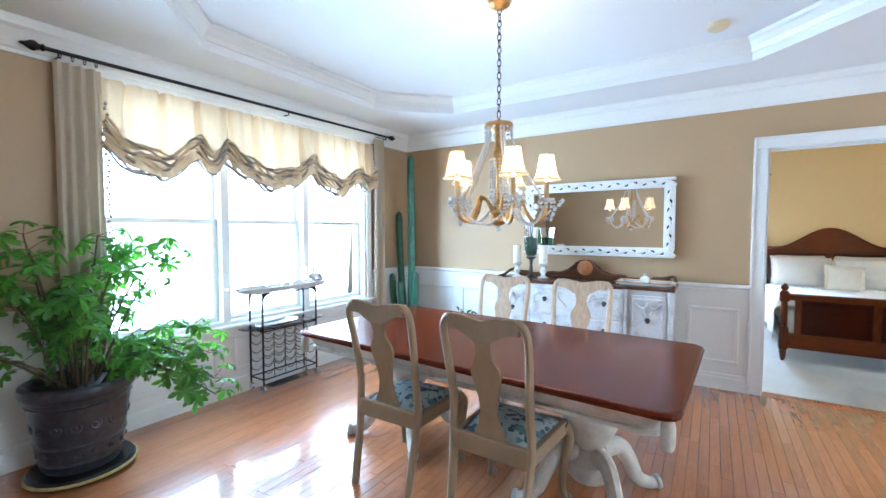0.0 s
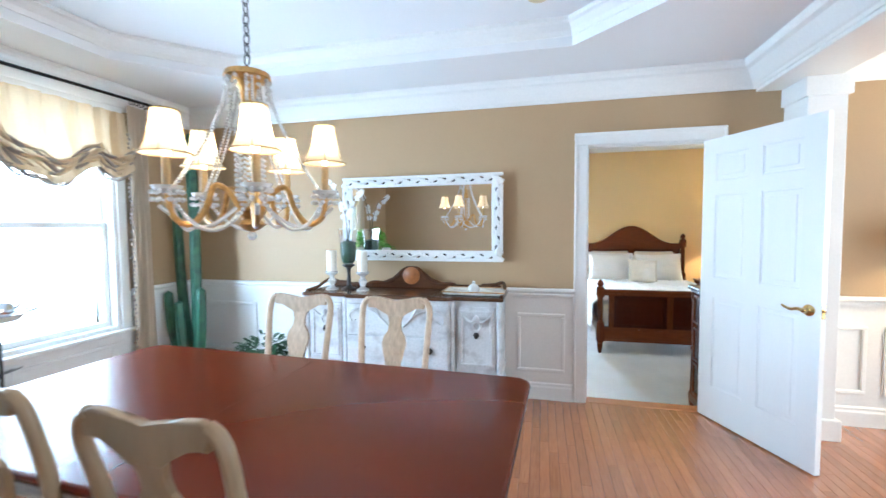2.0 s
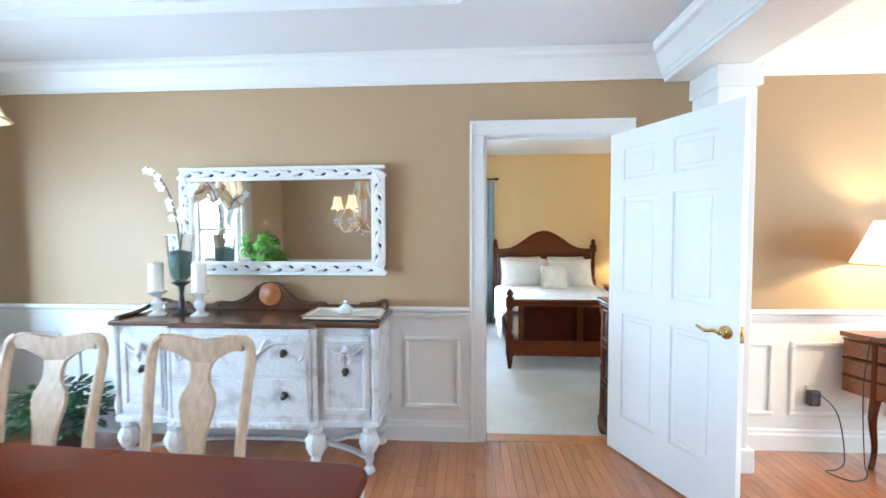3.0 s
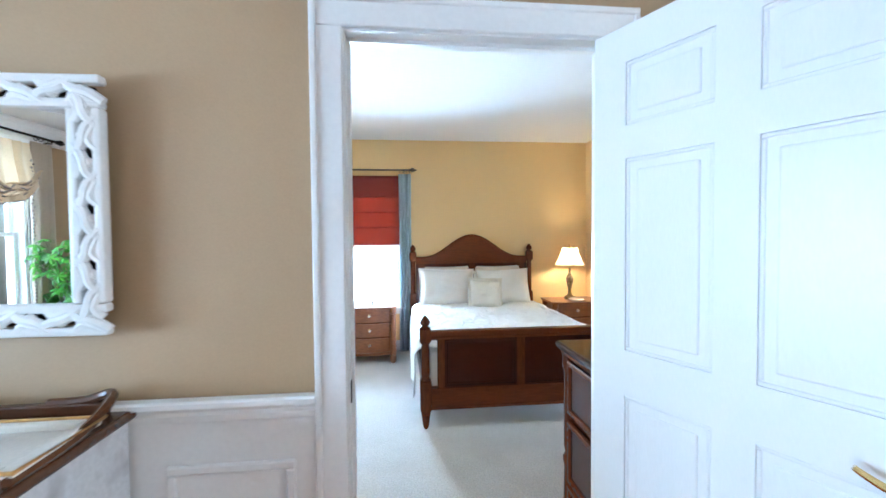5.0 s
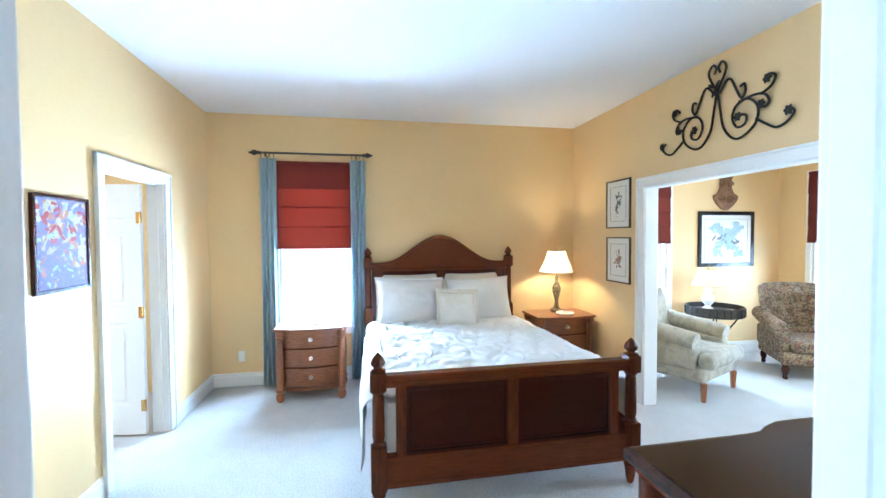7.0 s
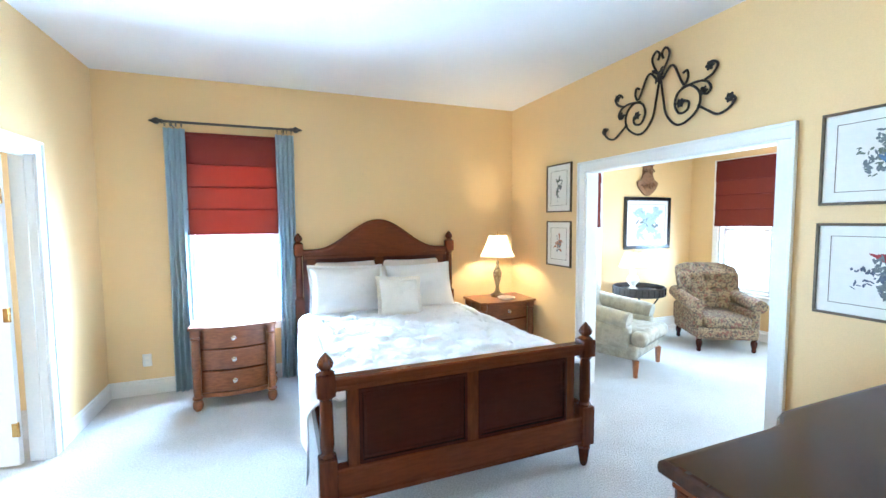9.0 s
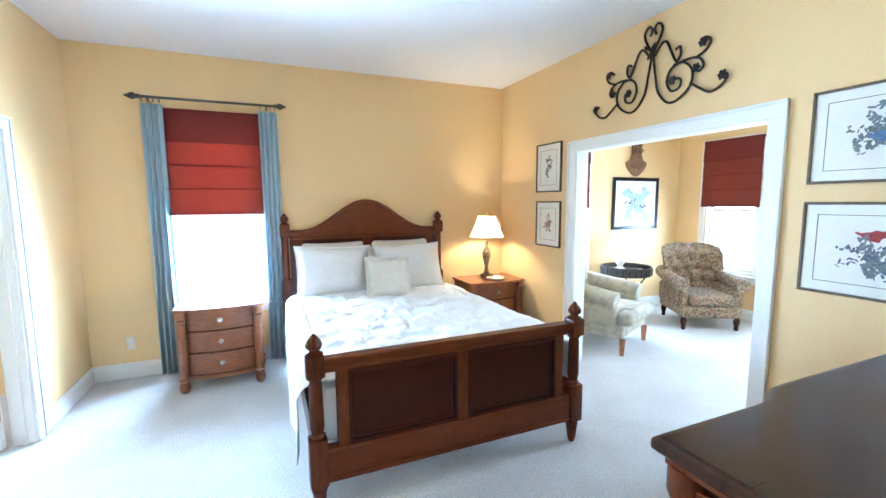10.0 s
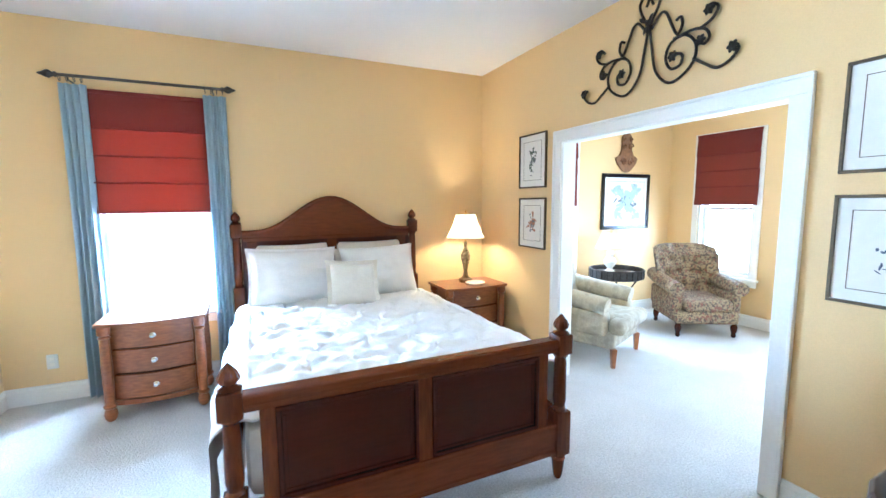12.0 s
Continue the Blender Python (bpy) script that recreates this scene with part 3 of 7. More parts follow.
def sash_window(name, axis, face, out, u0, u1, z0, z1, units, label, wall=0.2, trim=True, grille=False):
    """A double-hung window in a wall opening; out: from the wall into the room."""
    win = thing(name, label, "window")
    tagged(win, kind="structure")
    def slab(bm, a, b, c, d, p, q, bev=0.004):
        p, q = sorted((p, q))
        box(bm, (a, p, c) if axis == "x" else (p, a, c), (b, q, d) if axis == "x" else (q, b, d), bev, 1)
    back = face - out * 0.14
    fr = bmesh.new()
    t = 0.03
    for a, b, c, d in ((u0, u0 + t, z0, z1), (u1 - t, u1, z0, z1), (u0 + t, u1 - t, z0, z0 + t), (u0 + t, u1 - t, z1 - t, z1)):
        slab(fr, a, b, c, d, face, face - out * 0.19, 0.002)
    part("window_frame", fr, WHITE, win)
    if trim:
        cs = bmesh.new()
        w = 0.075
        for a, b, c, d in ((u0 - w, u0, z0 - 0.02, z1), (u1, u1 + w, z0 - 0.02, z1), (u0 - w, u1 + w, z1, z1 + w)):
            slab(cs, a, b, c, d, face, face + out * 0.02)
        part("window_casing", cs, WHITE, win)
        sl = bmesh.new()
        slab(sl, u0 - w - 0.02, u1 + w + 0.02, z0 - 0.03, z0, face - out * 0.02, face + out * 0.055, 0.006)
        slab(sl, u0 - w, u1 + w, z0 - 0.1, z0 - 0.032, face, face + out * 0.016, 0.004)
        part("window_sill", sl, WHITE, win)
    step = (u1 - u0 - 2 * t) / units
    zm = (z0 + z1) / 2 - 0.02
    for i in range(units):
        a, b = u0 + t + i * step, u0 + t + (i + 1) * step
        if i:
            mu = bmesh.new()
            slab(mu, a - 0.035, a + 0.035, z0 + t, z1 - t, face, face - out * 0.16)
            part("mullion", mu, WHITE, win)
        a, b = a + (0.036 if i else 0.0), b - (0.036 if i < units - 1 else 0.0)
        for nm, c, d, dep in (("lower_sash", z0 + t, zm + 0.02, 0.07), ("upper_sash", zm - 0.02, z1 - t, 0.11)):
            sa = bmesh.new()
            s = 0.04
            f = face - out * dep
            for e, g, h, k in ((a, a + s, c, d), (b - s, b, c, d), (a + s, b - s, c, c + s), (a + s, b - s, d - s, d)):
                slab(sa, e, g, h, k, f, f - out * 0.035)
            sash = part(nm, sa, WHITE, win)
            pn = bmesh.new()
            slab(pn, a + s, b - s, c + s, d - s, f - out * 0.014, f - out * 0.018, 0)
            pane = part("pane", pn, PANE, sash)
            pane.visible_shadow = False
            if grille and nm == "upper_sash":
                for k in (1, 2):
                    gb = bmesh.new()
                    e = a + s + (b - a - 2 * s) * k / 3
                    slab(gb, e - 0.011, e + 0.011, c + s, d - s, f - out * 0.002, f - out * 0.012, 0.002)
                    part("glazing_bar", gb, WHITE, sash)
                gb = bmesh.new()
                h = (c + d) / 2
                slab(gb, a + s, b - s, h - 0.011, h + 0.011, f - out * 0.003, f - out * 0.011, 0.002)
                part("glazing_bar", gb, WHITE, sash)
    return win


sash_window("window_1", "y", W, 1, *DW, 3, "white triple double-hung window full of daylight")
sash_window("window_2", "x", BY1, -1, *BW, 1, "white double-hung bedroom window", grille=True)
sash_window("window_3", "x", BY1, -1, *NW, 1, "white double-hung sitting room window", grille=True)
sash_window("window_4", "y", SX1, -1, *EW, 1, "white double-hung sitting room side window", grille=True)


# ---- doors ----


def panel_door(name, label, wide, high, m, thick=0.036):
    """A six-panel door whose hinge edge is at the origin and which runs along x."""
    d = thing(name, label, "door", m)
    tagged(d, kind="structure")
    bm = bmesh.new()
    s, mid = 0.115, 0.1
    pw = (wide - 2 * s - mid) / 2
    rows = [(0.24, 0.9), (1.04, 1.63), (1.73, high - 0.11)]
    cols = [(s, s + pw), (s + pw + mid, wide - s)]
    xs, zs = [0, cols[0][0], cols[0][1], cols[1][0], cols[1][1], wide], [0] + [v for r in rows for v in r] + [high]
    for i in range(5):
        for j in range(7):
            hole = i in (1, 3) and j in (1, 3, 5)
            t = 0.006 if hole else 0.0
            box(bm, (xs[i], t, zs[j] + 0.01), (xs[i + 1], thick - t, zs[j + 1] + 0.01))
    bmesh.ops.remove_doubles(bm, verts=bm.verts, dist=1e-5)
    leaf = part("door_leaf", bm, DOORWHITE, d)
    for i in (1, 3):
        for j in (1, 3, 5):
            pb = bmesh.new()
            box(pb, (xs[i] + 0.035, 0.0015, zs[j] + 0.045), (xs[i + 1] - 0.035, thick - 0.0015, zs[j + 1] - 0.025), 0.006, 2)
            part("door_panel", pb, DOORWHITE, leaf)
            pm = bmesh.new()
            for a, b, c, e in ((xs[i], xs[i + 1], zs[j] + 0.01, zs[j] + 0.022), (xs[i], xs[i + 1], zs[j + 1] - 0.002, zs[j + 1] + 0.01), (xs[i], xs[i] + 0.012, zs[j] + 0.022, zs[j + 1] - 0.002), (xs[i + 1] - 0.012, xs[i + 1], zs[j] + 0.022, zs[j + 1] - 0.002)):
                box(pm, (a, 0.003, c), (b, thick - 0.003, e), 0.003, 1)
            part("panel_molding", pm, DOORWHITE, leaf)
    return d


def lever(parent, x, z, thick, direction):
    for side, y in ((-1, 0.0), (1, thick)):
        bm = bmesh.new()
        mm = pose(x, y, z, 90 if side < 0 else -90)
        lathe(bm, [(0.033, 0.0), (0.033, 0.006), (0.026, 0.012), (0.014, 0.016), (0.012, 0.045), (0.0, 0.05)], 20, m=mm)
        yy = y + side * 0.045
        pts = curve_points([(x, yy, z), (x + direction * 0.03, yy, z + 0.006), (x + direction * 0.07, yy, z - 0.004), (x + direction * 0.1, yy, z + 0.004), (x + direction * 0.125, yy - side * 0.006, z + 0.012)], 5)
        n = len(pts)
        tube(bm, pts, [0.011 - 0.005 * i / n for i in range(n)], 8)
        part("door_handle", bm, BRASS, parent, "polished brass lever handle", True)


def hinges(parent, zs, x, y):
    for z in zs:
        bm = bmesh.new()
        lathe(bm, [(0.007, 0), (0.007, 0.09), (0.004, 0.096), (0, 0.098)], 10, (x, y, z))
        box(bm, (x, y - 0.001, z), (x + 0.035, y + 0.002, z + 0.09))
        part("hinge", bm, BRASS, parent, "brass butt hinge", True)


d1 = panel_door("door_1", "white six-panel door standing open with a brass lever", 0.84, 2.03, pose(1.472, 4.708, 0.0, 0, 0, -65.8))
lever(d1, 0.778, 0.94, 0.036, -1)
hinges(d1, (0.2, 0.98, 1.78), -0.004, 0.036)
bm = boxes(((0.8385, 0.006, 0.9), (0.8415, 0.03, 0.98)))
lathe(bm, [(0.009, 0), (0.009, 0.008), (0.0, 0.012)], 10, m=pose(0.8415, 0.018, 0.94, 0, 90, 0))
part("latch_plate", bm, BRASS, d1, "brass latch plate")
d2 = panel_door("door_2", "white six-panel closet door standing open", 0.78, 2.0, pose(-0.765, 8.155, FL + 0.01, 0, 0, 172))
hinges(d2, (0.2, 0.95, 1.7), -0.004, 0.036)
bm = boxes(((0.6655, 4.75, 0.87), (0.6705, 4.772, 0.94)))
tagged(part("strike_plate", bm, BROWNIRON, None, "dark metal strike plate on the white door jamb"), category="strike plate")

# ---- dining room things ----


def dining_table():
    t = thing("dining_table", "cherry topped dining table with distressed grey painted pedestals", "table", pose(-0.84, 2.615, 0, 0, 0, -2.8))
    lx, ly, z = 1.09, 0.565, 0.745
    def outline(ex, r=0.07):
        pts = []
        for sx, sy, a0 in ((1, 1, 0), (-1, 1, 90), (-1, -1, 180), (1, -1, 270)):
            for k in range(6):
                a = radians(a0 + 18 * k)
                pts.append((sx * (lx + ex - r) + r * math.cos(a), sy * (ly + ex - r) + r * math.sin(a)))
        return pts
    def layer(bm, ex, z0):
        return [bm.verts.new((x, y, z0)) for x, y in outline(ex)]
    bm = bmesh.new()
    rings = [layer(bm, e, h) for e, h in ((-0.02, z - 0.034), (-0.006, z - 0.03), (-0.004, z - 0.022), (0.0, z - 0.014), (-0.004, z - 0.004), (-0.012, z))]
    for p, q in zip(rings, rings[1:]):
        for i in range(24):
            bm.faces.new((p[i], p[(i + 1) % 24], q[(i + 1) % 24], q[i]))
    bm.faces.new(rings[0][::-1])
    bm.faces.new(rings[-1])
    part("tabletop", bm, CHERRY, t, "glossy cherry tabletop")
    bm = bmesh.new()
    rings = [layer(bm, e, h) for e, h in ((-0.075, z - 0.125), (-0.06, z - 0.12), (-0.06, z - 0.105), (-0.072, z - 0.1), (-0.05, z - 0.06), (-0.035, z - 0.036))]
    for p, q in zip(rings, rings[1:]):
        for i in range(24):
            bm.faces.new((p[i], p[(i + 1) % 24], q[(i + 1) % 24], q[i]))
    bm.faces.new(rings[0][::-1])
    bm.faces.new(rings[-1])
    part("apron", bm, TABLEPAINT, t, "moulded grey painted apron")
    for sx in (-1, 1):
        for sy in (-1, 1):
            bm = bmesh.new()
            lathe(bm, [(0.0, z - 0.15), (0.018, z - 0.146), (0.024, z - 0.13), (0.026, z - 0.06), (0.02, z - 0.036)], 14, (sx * (lx - 0.045), sy * (ly - 0.045), 0))
            part("corner_drop", bm, TABLEPAINT, t, "", True)
    for sx in (-0.62, 0.62):
        bm = bmesh.new()
        lathe(bm, [(0.09, 0.1), (0.115, 0.13), (0.12, 0.2), (0.09, 0.24), (0.07, 0.27), (0.1, 0.31), (0.135, 0.38), (0.14, 0.45), (0.11, 0.51), (0.085, 0.53), (0.12, 0.56), (0.14, 0.59), (0.14, 0.63)], 28, (sx, 0, 0))
        part("pedestal", bm, TABLEPAINT, t, "turned grey painted pedestal", True)
        for k in range(4):
            a = radians(45 + 90 * k)
            c, s = math.cos(a), math.sin(a)
            pts = curve_points([(sx + r * c, r * s, h) for r, h in ((0.08, 0.24), (0.17, 0.25), (0.23, 0.17), (0.28, 0.07), (0.36, 0.03), (0.41, 0.035))], 5)
            n = len(pts)
            bm = bmesh.new()
            tube(bm, pts, [0.042 - 0.02 * i / n + (0.01 if i > n - 4 else 0) for i in range(n)], 10, 1.2)
            part("foot", bm, TABLEPAINT, t, "", True)
    bm = bmesh.new()
    box(bm, (-0.002, -ly + 0.02, z - 0.001), (0.002, ly - 0.02, z + 0.0006))
    part("leaf_seam", bm, SIDETOP, t)
    return t


dining_table()


def dining_chair(m, wood, group="chairs round the table", label="greige fiddle-back dining chair with a blue floral seat"):
    """Faces +y, with its back at the origin's side."""
    c = thing("dining_chair", label, "chair", m, group)
    w, d, sh, h = 0.215, 0.42, 0.44, 1.02
    for s in (-1, 1):
        pts = curve_points([(s * 0.175, -0.045, 0), (s * 0.185, 0.0, 0.22), (s * 0.195, 0.03, sh), (s * 0.19, 0.02, 0.6), (s * 0.2, -0.015, 0.8), (s * 0.205, -0.045, 0.93), (s * 0.192, -0.055, 0.985), (s * 0.165, -0.058, 1.008)], 6)
        n = len(pts)
        bm = bmesh.new()
        tube(bm, pts, [0.021 - 0.004 * i / n for i in range(n)], 10, 1.1)
        part("back_post", bm, wood, c, "", True)
        pts = curve_points([(s * 0.2, 0.43, sh - 0.03), (s * 0.225, 0.455, 0.36), (s * 0.21, 0.44, 0.22), (s * 0.2, 0.43, 0.1), (s * 0.21, 0.45, 0.03), (s * 0.215, 0.47, 0.012)], 5)
        n = len(pts)
        bm = bmesh.new()
        tube(bm, pts, [0.036 - 0.021 * min(1, i / (0.72 * n)) + (0.012 if i > n - 5 else 0) for i in range(n)], 10)
        part("front_leg", bm, wood, c, "cabriole front leg", True)
        bm = bmesh.new()
        box(bm, (0, 0, 0), (0.03, 0.42, 0.07), 0.006, 2, pose(s * 0.185 - 0.015, 0.02, sh - 0.075, 0, 0, -3 * s))
        part("side_rail", bm, wood, c)
    bm = bmesh.new()
    top = [(-0.19, 0.985), (-0.14, 1.0), (-0.08, 0.985), (0, 0.978), (0.08, 0.985), (0.14, 1.0), (0.19, 0.985)]
    lo = [(0.17, 0.955), (0.12, 0.96), (0.065, 0.93), (0.045, 0.905), (-0.045, 0.905), (-0.065, 0.93), (-0.12, 0.96), (-0.17, 0.955)]
    up = [(-0.185, 1.008), (-0.15, 1.022), (-0.1, 1.018), (-0.05, 1.002), (0, 0.998), (0.05, 1.002), (0.1, 1.018), (0.15, 1.022), (0.185, 1.008)]
    prism(bm, up + lo, 0.026, pose(0, -0.07, 0), 0.006)
    part("crest_rail", bm, wood, c)
    half = [(0.045, 0.91), (0.035, 0.87), (0.04, 0.83), (0.066, 0.79), (0.072, 0.75), (0.06, 0.7), (0.045, 0.64), (0.04, 0.58), (0.052, 0.52), (0.075, 0.47), (0.08, 0.45)]
    bm = bmesh.new()
    rows = []
    for x, z in half[::-1]:
        y = 0.02 - 0.09 * max(0, (z - 0.45) / 0.5) ** 1.4
        rows.append([bm.verts.new((q * x, y + e, z)) for q, e in ((-1, 0), (1, 0), (1, 0.018), (-1, 0.018))])
    for a, b in zip(rows, rows[1:]):
        for i in range(4):
            bm.faces.new((a[i], a[(i + 1) % 4], b[(i + 1) % 4], b[i]))
    bm.faces.new(rows[0][::-1])
    bm.faces.new(rows[-1])
    part("splat", bm, wood, c, "vase-shaped back splat")
    bm = bmesh.new()
    box(bm, (-0.19, 0.005, sh - 0.075), (0.19, 0.035, sh + 0.015), 0.006)
    part("back_rail", bm, wood, c)
    bm = bmesh.new()
    box(bm, (-0.22, 0.42, sh - 0.075), (0.22, 0.45, sh - 0.005), 0.006)
    part("front_rail", bm, wood, c)
    bm = bmesh.new()
    nx, ny = 12, 12
    grid = []
    for layer in (0, 1):
        g = []
        for i in range(nx + 1):
            row = []
            for j in range(ny + 1):
                u, v = i / nx * 2 - 1, j / ny
                wx = 0.175 + 0.045 * v
                z = sh - 0.02 + (0.055 * (1 - u ** 4) * (1 - (2 * v - 1) ** 4) if layer else 0)
                row.append(bm.verts.new((u * wx, 0.035 + v * 0.4, z)))
            g.append(row)
        grid.append(g)
    for k, g in enumerate(grid):
        for i in range(nx):
            for j in range(ny):
                f = (g[i][j], g[i + 1][j], g[i + 1][j + 1], g[i][j + 1])
                bm.faces.new(f if k else f[::-1])
    bmesh.ops.remove_doubles(bm, verts=bm.verts, dist=0.0005)
    part("seat", bm, FLORAL, c, "blue floral upholstered seat", True)
    return c


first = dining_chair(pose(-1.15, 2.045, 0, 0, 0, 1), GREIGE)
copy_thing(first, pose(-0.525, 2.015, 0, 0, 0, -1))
# The far pair repeats the same chair in a paler tone.
back = dining_chair(pose(-0.51, 3.47, 0, 0, 0, 180), PINKISH, label="pale fiddle-back dining chair with a blue floral seat")
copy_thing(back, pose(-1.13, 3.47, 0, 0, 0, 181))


def sideboard():
    s = thing("sideboard", "distressed white carved sideboard with a dark wooden top", "sideboard", pose(-0.77, 4.49, 0))
    # front faces -y; half width 0.79, depth from -0.24 to 0.22
    def breakfront(ex, y0=0.215):
        return [(-0.79 - ex, y0), (-0.79 - ex, -0.2 - ex), (-0.44 - ex * 0.3, -0.2 - ex), (-0.41, -0.245 - ex), (0.41, -0.245 - ex), (0.44 + ex * 0.3, -0.2 - ex), (0.79 + ex, -0.2 - ex), (0.79 + ex, y0)]
    def slabz(ex, z0, z1, bev=0.004):
        bm = bmesh.new()
        a = [bm.verts.new((x, y, z0)) for x, y in breakfront(ex)]
        b = [bm.verts.new((x, y, z1)) for x, y in breakfront(ex)]
        fs = [bm.faces.new(a), bm.faces.new(b[::-1])]
        for i in range(len(a)):
            j = (i + 1) % len(a)
            fs.append(bm.faces.new((a[j], a[i], b[i], b[j])))
        bmesh.ops.recalc_face_normals(bm, faces=fs)
        if bev:
            bmesh.ops.bevel(bm, geom=list({e for f in fs[:2] for e in f.edges}), offset=bev, segments=2, affect="EDGES", profile=0.5)
        return bm
    part("body", slabz(0, 0.3, 0.875), DISTRESS, s)
    part("top", slabz(0.025, 0.875, 0.905, 0.008), SIDETOP, s, "dark wooden top")
    part("base_molding", slabz(0.012, 0.285, 0.325, 0.006), DISTRESS, s)
    bm = bmesh.new()
    box(bm, (-0.76, 0.17, 0.905), (0.76, 0.2, 0.94), 0.006)
    part("gallery", bm, SIDETOP, s, "low dark wooden gallery")
    out = [(-0.4, 0.905), (0.4, 0.905), (0.37, 0.94), (0.29, 0.948), (0.23, 0.965), (0.17, 0.995), (0.12, 1.03), (0.085, 1.07), (0.05, 1.09), (0, 1.095), (-0.05, 1.09), (-0.085, 1.07), (-0.12, 1.03), (-0.17, 0.995), (-0.23, 0.965), (-0.29, 0.948), (-0.37, 0.94)]
    bm = prism(bmesh.new(), out, 0.024, pose(0, 0.15, 0), 0.005)
    crest = part("carved_crest", bm, SIDETOP, s, "carved dark wooden crest")
    bm = bmesh.new()
    lathe(bm, [(0.075, 0), (0.075, 0.008), (0.062, 0.016), (0, 0.02)], 28, m=pose(0, 0.15, 1.012, 90))
    part("burl_medallion", bm, BURL, crest, "orange burl medallion", True)
    for q in (-1, 1):
        bm = bmesh.new()
        tube(bm, curve_points([(q * 0.085, 0.145, 1.06), (q * 0.14, 0.142, 0.99), (q * 0.22, 0.14, 0.95), (q * 0.32, 0.14, 0.955), (q * 0.38, 0.14, 0.945), (q * 0.35, 0.14, 0.93)], 6), 0.012, 8)
        part("scroll", bm, SIDETOP, crest, "", True)
        bm = bmesh.new()
        tube(bm, curve_points([(q * 0.8, -0.18, 0.912), (q * 0.802, 0.0, 0.92), (q * 0.795, 0.12, 0.95), (q * 0.77, 0.18, 0.965), (q * 0.7, 0.185, 0.945), (q * 0.6, 0.185, 0.94)], 6), 0.014, 8)
        part("end_scroll", bm, SIDETOP, s, "", True)
    def applique(x, y, z, sc, parent):
        bm = bmesh.new()
        for q in (-1, 1):
            pts = curve_points([(x, y, z), (x + q * 0.04 * sc, y, z - 0.02 * sc), (x + q * 0.085 * sc, y, z + 0.012 * sc), (x + q * 0.1 * sc, y, z + 0.03 * sc), (x + q * 0.08 * sc, y, z + 0.035 * sc)], 5)
            n = len(pts)
            tube(bm, pts, [0.012 * sc * (1 - 0.6 * i / n) for i in range(n)], 6)
            pts = curve_points([(x, y, z - 0.01), (x + q * 0.03 * sc, y, z - 0.04 * sc), (x + q * 0.015 * sc, y, z - 0.07 * sc)], 4)
            tube(bm, pts, 0.008 * sc, 6)
        lathe(bm, [(0.0, -0.02 * sc), (0.02 * sc, -0.008), (0.024 * sc, 0), (0.014 * sc, 0.02 * sc), (0, 0.032 * sc)], 10, (x, y, z))
        part("carving", bm, DISTRESS, parent, "carved scroll ornament", True)
    def pull(x, y, z, parent):
        bm = bmesh.new()
        mm = pose(x, y, z, 90)
        lathe(bm, [(0.024, 0), (0.024, 0.003), (0.018, 0.006), (0, 0.008)], 6, m=mm)
        lathe(bm, [(0.0, -0.02), (0.012, -0.014), (0.016, 0), (0.008, 0.012), (0, 0.016)], 10, (x, y - 0.016, z - 0.006))
        part("pull", bm, PEWTER, parent, "dark metal drop pull", True)
    for q in (-1, 1):
        x0, x1 = sorted((q * 0.475, q * 0.755))
        bm = boxes(((x0, -0.214, 0.36), (x1, -0.2, 0.83)), bev=0.005)
        door = part("cabinet_door", bm, DISTRESS, s)
        fr = bmesh.new()
        for a, b in (((x0 + 0.02, 0.385), (x1 - 0.02, 0.405)), ((x0 + 0.02, 0.785), (x1 - 0.02, 0.805)), ((x0 + 0.02, 0.405), (x0 + 0.04, 0.785)), ((x1 - 0.04, 0.405), (x1 - 0.02, 0.785))):
            box(fr, (a[0], -0.222, a[1]), (b[0], -0.213, b[1]), 0.003, 1)
        part("door_molding", fr, DISTRESS, door)
        applique(q * 0.615, -0.218, 0.74, 1.1, door)
        pull(q * 0.615, -0.215, 0.62, door)
        bm = bmesh.new()
        lathe(bm, [(0.02, 0.34), (0.024, 0.4), (0.014, 0.45), (0.02, 0.5), (0.022, 0.7), (0.014, 0.75), (0.024, 0.8), (0.024, 0.87)], 12, (q * 0.785, -0.2, 0))
        part("corner_column", bm, DISTRESS, s, "", True)
        bm = bmesh.new()
        lathe(bm, [(0.016, 0.33), (0.02, 0.4), (0.012, 0.45), (0.018, 0.55), (0.012, 0.78), (0.02, 0.84), (0.02, 0.87)], 12, (q * 0.435, -0.225, 0))
        part("corner_column", bm, DISTRESS, s, "", True)
    for z0, z1 in ((0.6, 0.835), (0.36, 0.585)):
        bm = boxes(((-0.405, -0.258, z0), (0.405, -0.244, z1)), bev=0.005)
        dr = part("drawer", bm, DISTRESS, s)
        for q in (-1, 1):
            pull(q * 0.27, -0.259, (z0 + z1) / 2 + 0.02, dr)
        if z0 > 0.5:
            for q in (-1, 1):
                bm = bmesh.new()
                pts = curve_points([(q * 0.06, -0.262, 0.67), (q * 0.12, -0.264, 0.73), (q * 0.17, -0.264, 0.77), (q * 0.23, -0.262, 0.79), (q * 0.34, -0.262, 0.785), (q * 0.385, -0.262, 0.74), (q * 0.36, -0.262, 0.69), (q * 0.33, -0.262, 0.71)], 5)
                tube(bm, pts, 0.009, 6)
                tube(bm, curve_points([(q * 0.13, -0.262, 0.74), (q * 0.17, -0.266, 0.81), (q * 0.2, -0.262, 0.8)], 4), 0.01, 6)
                part("carving", bm, DISTRESS, dr, "carved scroll ornament", True)
    bm = bmesh.new()
    for i in range(24):
        x = -0.4 + i * 0.8 / 23
        lathe(bm, [(0, -0.016), (0.013, -0.01), (0.015, 0), (0.013, 0.008), (0, 0.012)], 8, (x, -0.25, 0.305))
